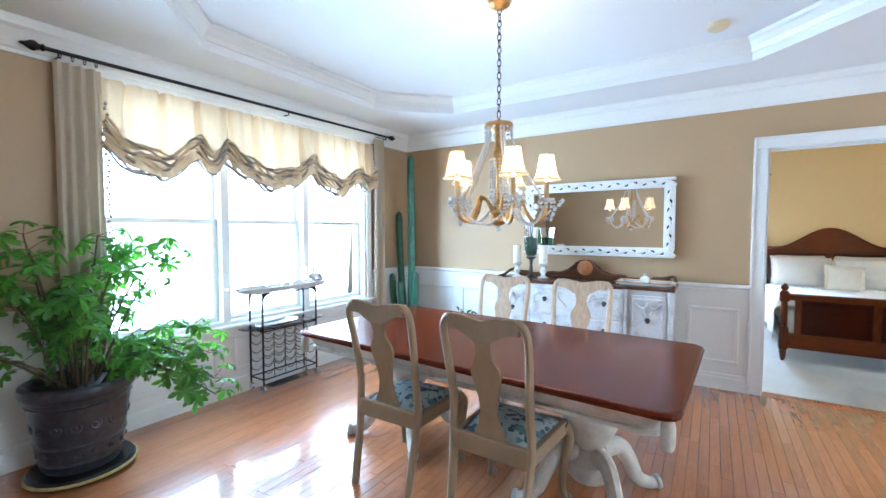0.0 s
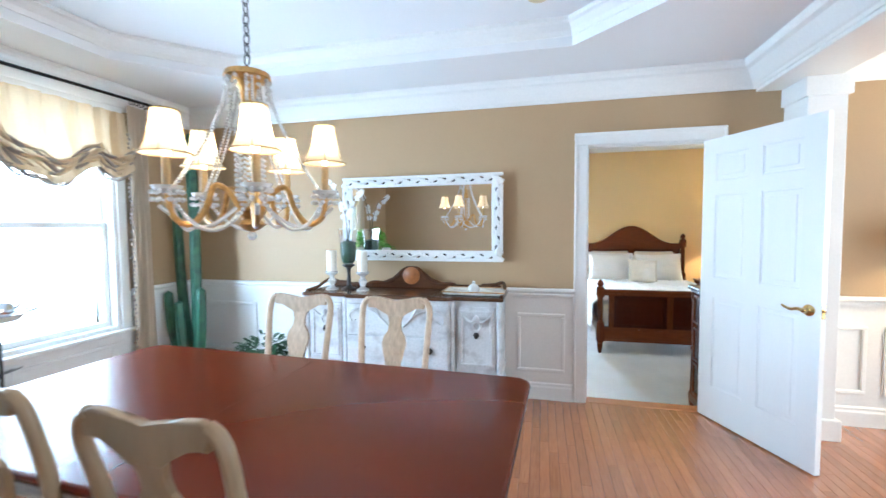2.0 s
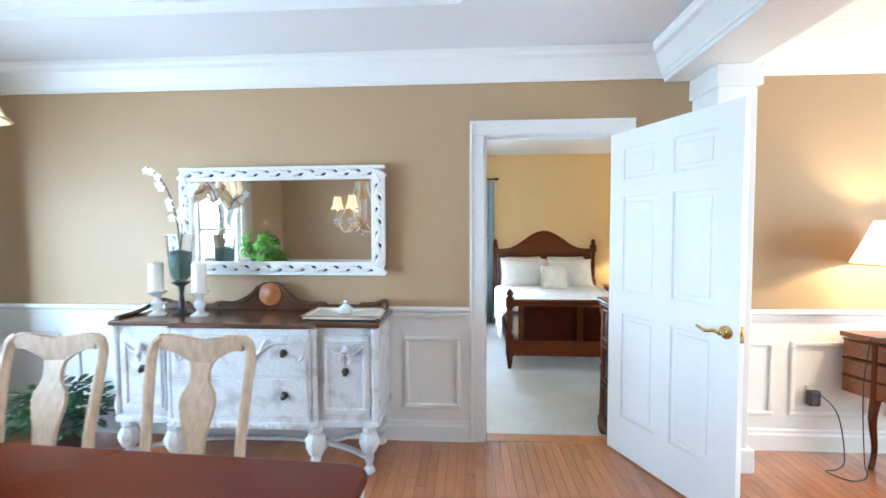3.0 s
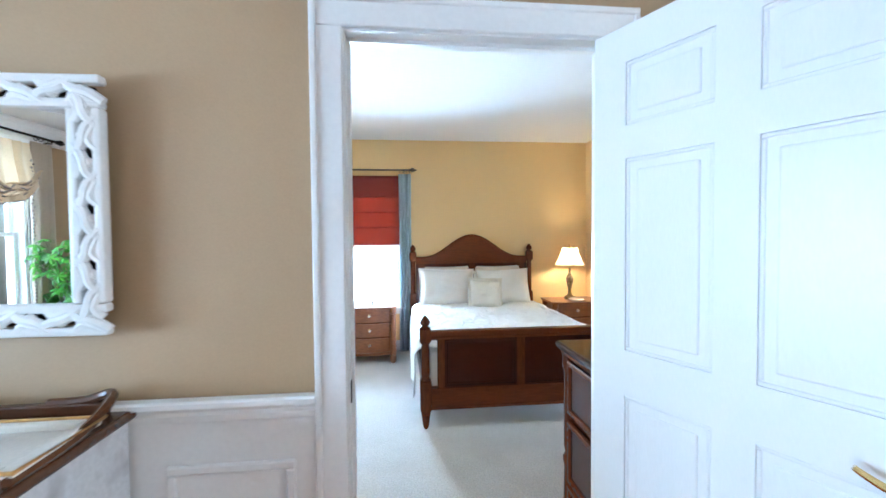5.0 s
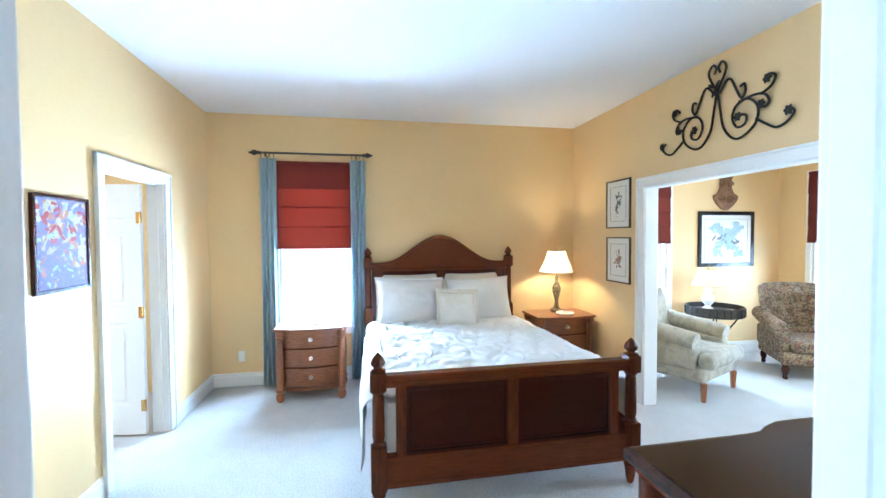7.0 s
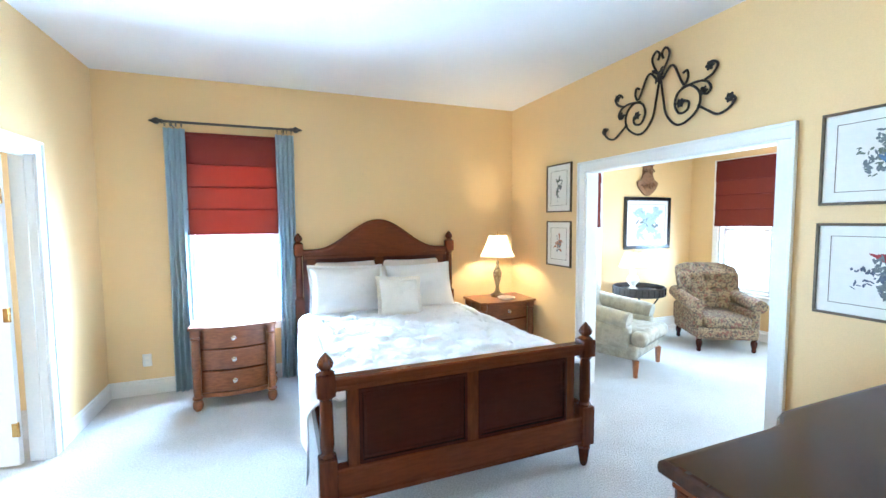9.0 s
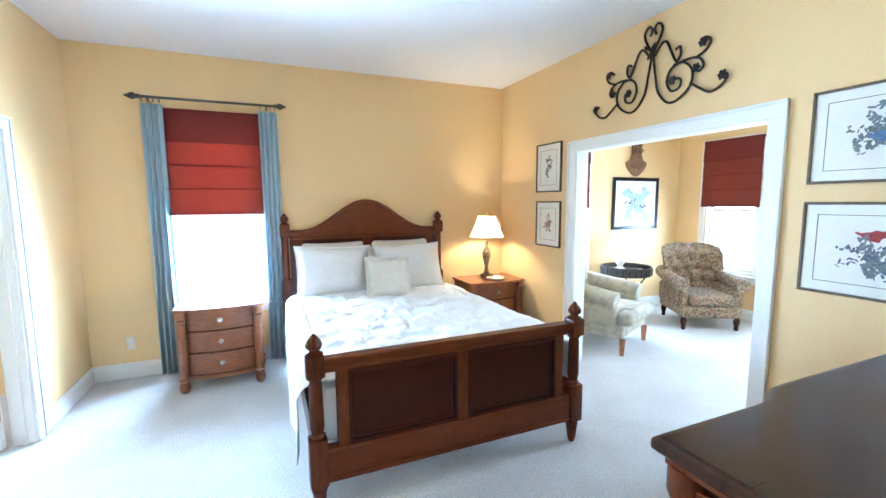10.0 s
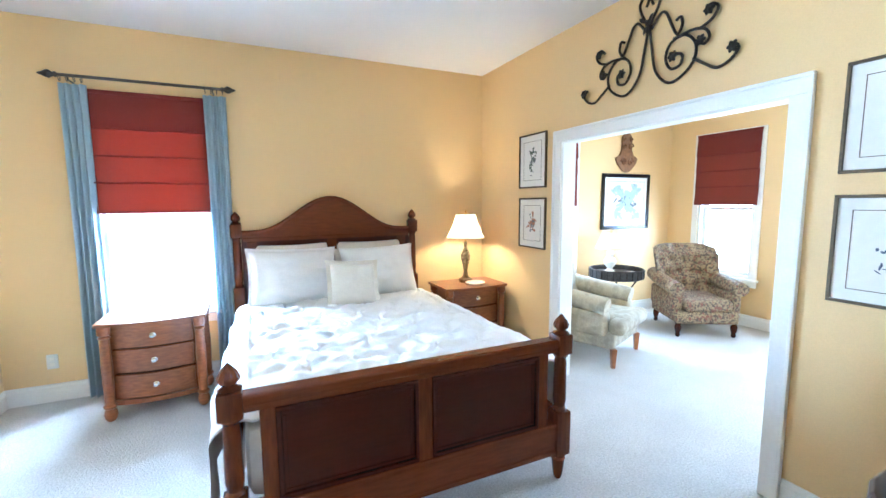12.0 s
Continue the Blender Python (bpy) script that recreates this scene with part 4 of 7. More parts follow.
    part("beaded_edge", bm, DISTRESS, s, "", True)
    legs = [(-0.74, -0.18), (-0.43, -0.21), (0.43, -0.21), (0.74, -0.18), (-0.74, 0.17), (0.74, 0.17)]
    for x, y in legs:
        bm = bmesh.new()
        lathe(bm, [(0.02, 0.0), (0.034, 0.012), (0.03, 0.03), (0.016, 0.05), (0.022, 0.075), (0.03, 0.1), (0.02, 0.115), (0.035, 0.13), (0.055, 0.175), (0.058, 0.21), (0.04, 0.245), (0.028, 0.25), (0.04, 0.262), (0.04, 0.29)], 16, (x, y, 0), 0.06, 8)
        part("leg", bm, DISTRESS, s, "turned bulbous leg", True)
    bm = bmesh.new()
    for a, b in (((-0.74, -0.18), (-0.43, -0.02)), ((-0.43, -0.21), (-0.43, -0.02)), ((-0.43, -0.02), (0.0, 0.02)), ((0.0, 0.02), (0.43, -0.02)), ((0.43, -0.21), (0.43, -0.02)), ((0.74, -0.18), (0.43, -0.02)), ((-0.74, 0.17), (-0.43, -0.02)), ((0.74, 0.17), (0.43, -0.02))):
        mid = ((a[0] + b[0]) / 2, (a[1] + b[1]) / 2 + 0.02, 0.095)
        tube(bm, curve_points([(*a, 0.095), mid, (*b, 0.095)], 5), 0.022, 8, 0.6)
    part("stretcher", bm, DISTRESS, s, "", True)
    return s


sideboard()


def wall_mirror():
    x0, x1, z0, z1 = -1.425, 0.008, 1.135, 1.867
    y = N - 0.022
    t = thing("wall_mirror", "rectangular mirror in a pierced white carved frame", "mirror", pose((x0 + x1) / 2, y, (z0 + z1) / 2, 0, 0, -1.5))
    hx, hz, w = (x1 - x0) / 2, (z1 - z0) / 2, 0.092
    bm = boxes(((-hx + w - 0.015, -0.022, -hz + w - 0.015), (hx - w + 0.015, -0.016, hz - w + 0.015)))
    part("glass", bm, MIRROR, t, "clear mirror glass")
    part("backing", boxes(((-hx + 0.03, -0.014, -hz + 0.03), (hx - 0.03, -0.002, hz - 0.03))), BROWNIRON, t)
    for nm, a, b, c, d in (("frame_rail", -hx, hx, hz - w, hz), ("frame_rail", -hx, hx, -hz, -hz + w), ("frame_stile", -hx, -hx + w, -hz + w, hz - w), ("frame_stile", hx - w, hx, -hz + w, hz - w)):
        bm = bmesh.new()
        if nm == "frame_rail":
            box(bm, (a, -0.04, d - 0.026), (b, -0.004, d), 0.008)
            box(bm, (a, -0.04, c), (b, -0.004, c + 0.026), 0.008)
            n = 17
            for i in range(n + 1):
                x = a + 0.05 + (b - a - 0.1) * i / n
                zc = (c + d) / 2
                s = 1 if i % 2 else -1
                tube(bm, curve_points([(x - 0.055, -0.028, zc + s * 0.03), (x - 0.02, -0.036, zc + s * 0.005), (x + 0.02, -0.036, zc - s * 0.005), (x + 0.055, -0.028, zc - s * 0.03)], 4), 0.014, 7)
                tube(bm, curve_points([(x - 0.04, -0.028, zc - s * 0.034), (x - 0.01, -0.036, zc - s * 0.012), (x + 0.04, -0.028, zc - s * 0.034)], 4), 0.012, 6)
                lathe(bm, [(0.022, 0), (0.016, 0.012), (0, 0.018)], 8, m=pose(x, -0.03, zc, 90))
        else:
            inner = b if a < 0 else a
            box(bm, (a, -0.04, c), (a + 0.026, -0.004, d), 0.008)
            box(bm, (b - 0.026, -0.04, c), (b, -0.004, d), 0.008)
            n = 7
            for i in range(n + 1):
                zc = c + (d - c) * i / n
                x = (a + b) / 2
                s = 1 if i % 2 else -1
                tube(bm, curve_points([(x + s * 0.03, -0.028, zc - 0.055), (x + s * 0.005, -0.036, zc - 0.02), (x - s * 0.005, -0.036, zc + 0.02), (x - s * 0.03, -0.028, zc + 0.055)], 4), 0.014, 7)
                tube(bm, curve_points([(x - s * 0.034, -0.028, zc - 0.04), (x - s * 0.012, -0.036, zc - 0.01), (x - s * 0.034, -0.028, zc + 0.04)], 4), 0.012, 6)
                lathe(bm, [(0.022, 0), (0.016, 0.012), (0, 0.018)], 8, m=pose(x, -0.03, zc, 90))
        part(nm, bm, WHITE, t, "pierced white carved frame side", True)
    return t


wall_mirror()


def chandelier():
    t = thing("chandelier", "gilded five-arm chandelier with crystal strands and ivory shades", "chandelier", pose(-0.78, 2.65, 0))
    bm = bmesh.new()
    lathe(bm, [(0.0, 2.67), (0.03, 2.675), (0.06, 2.695), (0.068, 2.72), (0.06, 2.738)], 24)
    part("canopy", bm, GOLD, t, "gilded ceiling canopy", True)
    for i in range(17):
        z = 2.66 - i * 0.037
        bm = bmesh.new()
        pts = [(0.011 * math.cos(a), 0, 0.024 * math.sin(a)) for a in [2 * math.pi * k / 12 for k in range(13)]]
        tube(bm, [pose(0, 0, z, 0, 0, 90 * (i % 2)) @ Vector(p) for p in pts], 0.0028, 5)
        part("chain_link", bm, PEWTER, t, "", True)
    bm = bmesh.new()
    lathe(bm, [(0.01, 2.04), (0.02, 2.02), (0.08, 2.015), (0.085, 1.995), (0.05, 1.985), (0.03, 1.95), (0.022, 1.9), (0.03, 1.86), (0.04, 1.81), (0.03, 1.78), (0.014, 1.75), (0.014, 1.6), (0.02, 1.55), (0.05, 1.52), (0.055, 1.49), (0.035, 1.46), (0.05, 1.44), (0.03, 1.42), (0.0, 1.41)][::-1], 18)
    part("stem", bm, GOLD, t, "turned gilded stem", True)
    bm = bmesh.new()
    def bead(p, r):
        lathe(bm, [(0, -r), (r * 0.8, -r * 0.5), (r, 0), (r * 0.8, r * 0.5), (0, r)], 6, p)
    for k in range(12):
        a = 2 * math.pi * k / 12
        for i in range(16):
            bead((0.05 * math.cos(a), 0.05 * math.sin(a), 1.8 - i * 0.019), 0.0082)
        for i in range(3):
            bead((0.078 * math.cos(a + 0.1), 0.078 * math.sin(a + 0.1), 1.985 - 0.026 * i), 0.009)
    for k in range(5):
        a = radians(23.4 + 72 * k)
        for i in range(40):
            u = i / 39
            r = 0.07 + 0.2 * u ** 1.5
            z = 1.985 - 0.43 * u
            for off in (-0.01, 0.01):
                bead((r * math.cos(a) - off * math.sin(a), r * math.sin(a) + off * math.cos(a), z), 0.0075)
        b = radians(23.4 + 72 * (k + 1))
        for i in range(34):
            u = i / 33
            p = Vector((0.28 * math.cos(a), 0.28 * math.sin(a), 0)).lerp(Vector((0.28 * math.cos(b), 0.28 * math.sin(b), 0)), u)
            bead((p.x, p.y, 1.56 - 0.14 * (1 - (2 * u - 1) ** 2)), 0.0085)
        c = Vector((0.278 * math.cos(a), 0.278 * math.sin(a), 0))
        for i in range(10):
            w = 2 * math.pi * i / 10
            for j in range(2):
                bead((c.x + 0.046 * math.cos(w), c.y + 0.046 * math.sin(w), 1.55 - 0.026 * j), 0.0095)
        for i in range(28):
            u = i / 27
            r = 0.3 - 0.24 * u
            bead((r * math.cos(a), r * math.sin(a), 1.5 - 0.07 * math.sin(math.pi * u)), 0.009)
    bead((0, 0, 1.395), 0.018)
    part("crystal_strands", bm, CRYSTAL, t, "strands of clear crystal beads", True)
    tagged(t.children[-1], kind="stuff")
    for k in range(5):
        a = 23.4 + 72 * k
        mm = pose(0, 0, 0, 0, 0, a)
        bm = bmesh.new()
        tube(bm, [mm @ p for p in curve_points([(0.03, 0, 1.47), (0.08, 0, 1.56), (0.13, 0, 1.58), (0.16, 0, 1.5), (0.21, 0, 1.44), (0.265, 0, 1.47), (0.278, 0, 1.56)], 6)], 0.011, 8)
        arm = part("arm", bm, GOLD, t, "curved gilded arm", True)
        bm = bmesh.new()
        c = mm @ Vector((0.278, 0, 0))
        lathe(bm, [(0.012, 1.545), (0.045, 1.56), (0.05, 1.572), (0.02, 1.575)], 12, c)
        part("drip_pan", bm, CRYSTAL, arm, "glass drip pan", True)
        bm = bmesh.new()
        lathe(bm, [(0.014, 1.575), (0.014, 1.665), (0.005, 1.672)], 10, c)
        part("candle_sleeve", bm, PIPING, arm, "ivory candle sleeve", True)
        bm = bmesh.new()
        lathe(bm, [(0.006, 1.672), (0.015, 1.695), (0.013, 1.72), (0.0, 1.75)], 10, c)
        part("bulb", bm, BULB, arm, "glowing candle bulb", True)
        bm = bmesh.new()
        lathe_open(bm, [(0.08, 1.68), (0.071, 1.692), (0.062, 1.712), (0.053, 1.745), (0.046, 1.785), (0.041, 1.825)], 18, c)
        sh = part("shade", bm, SHADECLOTH, arm, "ivory cloth shade", True)
        bm = bmesh.new()
        for r, z in ((0.081, 1.68), (0.0415, 1.825)):
            tube(bm, [c + Vector((r * math.cos(q), r * math.sin(q), z)) for q in [2 * math.pi * i / 24 for i in range(25)]], 0.0028, 5)
        for i in range(6):
            q = 2 * math.pi * i / 6
            tube(bm, [c + Vector((r * math.cos(q), r * math.sin(q), z)) for r, z in ((0.0812, 1.68), (0.0722, 1.692), (0.0632, 1.712), (0.0542, 1.745), (0.0472, 1.785), (0.042, 1.825))], 0.002, 4)
        part("piping", bm, PIPING, sh, "gold piping")
        bulb_light("chandelier_light", (-0.78 + c.x, 2.65 + c.y, 1.76), 5.0, size=0.015)
    return t


def lathe_open(bm, prof, seg, at):
    rings = [[bm.verts.new((at[0] + r * math.cos(2 * math.pi * i / seg), at[1] + r * math.sin(2 * math.pi * i / seg), at[2] + z)) for i in range(seg)] for r, z in prof]
    for p, q in zip(rings, rings[1:]):
        for i in range(seg):
            bm.faces.new((p[i], p[(i + 1) % seg], q[(i + 1) % seg], q[i]))


chandelier()
bm = bmesh.new()
lathe(bm, [(0.36, 0.0), (0.36, -0.012), (0.33, -0.02), (0.31, -0.012), (0.24, -0.018), (0.22, -0.028), (0.12, -0.03), (0.1, -0.018), (0.0, -0.018)][::-1], 48, (-0.78, 2.65, TRAY - 0.001))
tagged(part("ceiling_medallion", bm, CEIL, None, "round white plaster ceiling medallion", True), category="medallion")
bm = bmesh.new()
lathe(bm, [(0.0, -0.035), (0.05, -0.034), (0.062, -0.026), (0.066, -0.008), (0.066, 0.0)], 28, (0.29, 3.72, TRAY - 0.001))
tagged(part("smoke_detector", bm, CREAMPLASTIC, None, "yellowed round plastic smoke detector on the ceiling", True), category="smoke detector")


# ---- window dressing ----


def rod(name, axis, p0, p1, r, material, label, brackets):
    """A curtain rod with turned finials and wall brackets; brackets: places along it, with the way to the wall."""
    p0, p1 = Vector(p0), Vector(p1)
    t = thing(name, label, "curtain rod", Matrix.Translation((p0 + p1) / 2))
    c = (p0 + p1) / 2
    bm = bmesh.new()
    tube(bm, [p0 - c, p1 - c], r, 10)
    part("pole", bm, material, t, "", True)
    d = (p1 - p0).normalized()
    for p, way in ((p0, -d), (p1, d)):
        bm = bmesh.new()
        m = Matrix.Translation(p - c) @ way.to_track_quat("Z", "Y").to_matrix().to_4x4()
        lathe(bm, [(r * 1.5, 0), (r * 1.9, 0.008), (r * 1.2, 0.018), (r * 2.6, 0.045), (r * 2.4, 0.06), (r * 1.1, 0.085), (r * 0.8, 0.1), (0, 0.112)], 12, m=m)
        part("finial", bm, material, t, "", True)
    for u, to in brackets:
        q = p0.lerp(p1, u) - c
        bm = bmesh.new()
        tube(bm, [q + Vector((0, 0, -0.012)), q + Vector((0, 0, -0.03)), q + Vector(to) + Vector((0, 0, -0.03))], 0.006, 6)
        part("bracket", bm, material, t)
    return t


rod("curtain_rod", "y", (W + 0.1, 1.2, 2.44), (W + 0.1, 4.27, 2.49), 0.0115, BLACKIRON, "long black iron curtain rod with turned finials", ((0.02, (-0.1, 0, 0)), (0.54, (-0.1, 0, 0)), (0.98, (-0.1, 0, 0))))


def drape(name, material, axis, face, out, u0, u1, z0, z1, folds, label, seed=1, squeeze=0.0, depth=0.035, rings=True, ringmat=None):
    """A gathered curtain panel hanging in folds, closed in thickness."""
    t = thing(name, label, "curtain")
    rnd = random.Random(seed)
    ph = [rnd.uniform(-0.5, 0.5) for _ in range(folds + 1)]
    nu, nz = folds * 8, 14
    bm = bmesh.new()
    sides = []
    for side in (0, 1):
        g = []
        for j in range(nz + 1):
            v = j / nz
            z = z1 + (z0 - z1) * v
            row = []
            for i in range(nu + 1):
                u = i / nu
                k = 1 - squeeze * math.sin(math.pi * min(1, v * 1.2)) * 0.5
                uu = (u0 + u1) / 2 + (u - 0.5) * (u1 - u0) * (k + 0.06 * v)
                w = depth * (0.55 + 0.45 * v) * math.sin(2 * math.pi * u * folds + ph[min(int(u * folds), folds)] * v * 2) + 0.008 * math.sin(9 * u + 4 * v)
                f = face + out * (0.07 + w + 0.003 * side)
                row.append(bm.verts.new((uu, f, z) if axis == "x" else (f, uu, z)))
            g.append(row)
        sides.append(g)
    for k, g in enumerate(sides):
        for j in range(nz):
            for i in range(nu):
                q = (g[j][i], g[j][i + 1], g[j + 1][i + 1], g[j + 1][i])
                bm.faces.new(q if k else q[::-1])
    part("panel", bm, material, t, "", True)
    if rings:
        for i in range(folds):
            uu = u0 + (u1 - u0) * (i + 0.5) / folds
            p = Vector((uu, face + out * 0.1, z1 + 0.03) if axis == "x" else (face + out * 0.1, uu, z1 + 0.03))
            bm = bmesh.new()
            o = Vector((0, 1, 0)) if axis == "x" else Vector((1, 0, 0))
            tube(bm, [p + 0.02 * (math.cos(a) * o + math.sin(a) * Vector((0, 0, 1))) for a in [2 * math.pi * k / 12 for k in range(13)]], 0.003, 5)
            part("ring", bm, ringmat, t)
    return t


drape("curtain", CURTAIN, "y", W, 1, 1.24, 1.47, 0.02, 2.395, 4, "khaki floor-length curtain with dark tassel trim", 1, ringmat=BLACKIRON)
drape("curtain", CURTAIN, "y", W, 1, 4.03, 4.2, 0.02, 2.44, 4, "narrow khaki floor-length curtain with dark tassel trim", 2, ringmat=BLACKIRON)
for y0 in (1.485, 4.015):
    bm = bmesh.new()
    rnd = random.Random(int(y0 * 100))
    for i in range(58):
        z = 2.2 - i * 0.036
        lathe(bm, [(0, -0.014), (0.008, -0.01), (0.01, 0), (0.006, 0.008), (0, 0.012)], 6, (W + 0.09 + rnd.uniform(-0.01, 0.01), y0 + rnd.uniform(-0.008, 0.008), z))
    tagged(part("tassel_trim", bm, VALDARK, None, "dark tasselled edging of a curtain", True), category="curtain trim", kind="stuff")


PLEATS = [1.62, 1.83, 2.07, 2.33, 2.56, 2.78, 3.02, 3.22, 3.45, 3.62, 3.8, 3.93]


def valance():
    t = thing("balloon_valance", "cream silk balloon valance with gathered taupe hem and beads", "valance")
    y0, y1, zt = 1.46, 4.02, 2.37
    swags = [(1.46, 2.05), (2.05, 2.25), (2.25, 3.12), (3.12, 3.75), (3.75, 4.02)]
    def low(y):
        for a, b in swags:
            if a <= y <= b + 1e-6:
                u = (y - a) / (b - a)
                deep = 0.05 + 0.12 * min(1, (b - a) / 0.6)
                return 1.97 - deep * math.sin(math.pi * u) ** 1.15 + 0.015 * math.sin(23 * y)
        return 1.98
    ny, nz = 220, 16
    bm = bmesh.new()
    g = []
    for j in range(nz + 1):
        v = j / nz
        row = []
        for i in range(ny + 1):
            y = y0 + (y1 - y0) * i / ny
            z = zt + (low(y) - 0.045 - zt) * v
            pl = sum(math.exp(-((y - q + 0.02 * v) / (0.013 + 0.016 * v)) ** 2) for q in PLEATS)
            x = W + 0.055 + 0.03 * v + 0.06 * v * v - 0.14 * pl * (0.25 + v) * (1.15 - v) + 0.01 * math.sin(y * 25 + 1.5 * math.sin(y * 7)) * (0.3 + v) + 0.012 * math.sin(y * 61) * (1 - v)
            row.append(bm.verts.new((x, y, z)))
        g.append(row)
    for j in range(nz):
        for i in range(ny):
            bm.faces.new((g[j][i], g[j][i + 1], g[j + 1][i + 1], g[j + 1][i]))
    part("silk_panel", bm, VALANCE, t, "pleated cream silk panel", True)
    for layer in range(12):
        bm = bmesh.new()
        pts = []
        for i in range(221):
            y = y0 + (y1 - y0) * i / 220
            sag = 0.012 * math.sin(y * 19 + 1.7 * layer) + 0.007 * math.sin(y * 47 + 3 * layer)
            pts.append((W + 0.15 - 0.006 * layer + 0.012 * math.sin(y * 31 + 2.1 * layer), y, low(y) + 0.115 - 0.0155 * layer + sag))
        tube(bm, pts, [0.0125 + 0.0035 * math.sin(i * 0.37 + layer * 2) for i in range(221)], 7, 0.75)
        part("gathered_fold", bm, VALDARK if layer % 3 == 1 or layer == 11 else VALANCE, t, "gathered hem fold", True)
    bm = bmesh.new()
    for i in range(95):
        y = y0 + (y1 - y0) * i / 94
        z = low(y) - 0.05
        for k in range(2):
            lathe(bm, [(0, -0.008), (0.006, -0.003), (0.006, 0.003), (0, 0.008)], 5, (W + 0.1, y, z - k * 0.018))
    tagged(part("bead_fringe", bm, CRYSTAL, t, "fringe of clear beads"), kind="stuff")


valance()

# ---- dining room: plants, cart, sideboard things, console ----


def leaf_blade(bm, p, d, up, length, width, fold=0.15):
    """A leaf with a rounded outline, folded along its midrib and drooping at the tip."""
    d = d.normalized()
    side = d.cross(up)
    side = side.normalized() if side.length > 1e-4 else Vector((1, 0, 0))
    n = side.cross(d)
    mids, lefts, rights = [], [], []
    for u, k in ((0.0, 0.0), (0.3, 0.6), (0.62, 1.0), (0.86, 0.7), (1.0, 0.0)):
        c = p + d * length * u - n * 0.15 * length * u * u
        mids.append(bm.verts.new(c))
        if k:
            lefts.append(bm.verts.new(c + side * width * 0.5 * k + n * fold * width * k))
            rights.append(bm.verts.new(c - side * width * 0.5 * k + n * fold * width * k))
    for edge, turn in ((lefts, False), (rights, True)):
        for q in ([mids[0], edge[0], mids[1]], [mids[1], edge[0], edge[1], mids[2]], [mids[2], edge[1], edge[2], mids[3]], [mids[3], edge[2], mids[4]]):
            bm.faces.new(q[::-1] if turn else q)


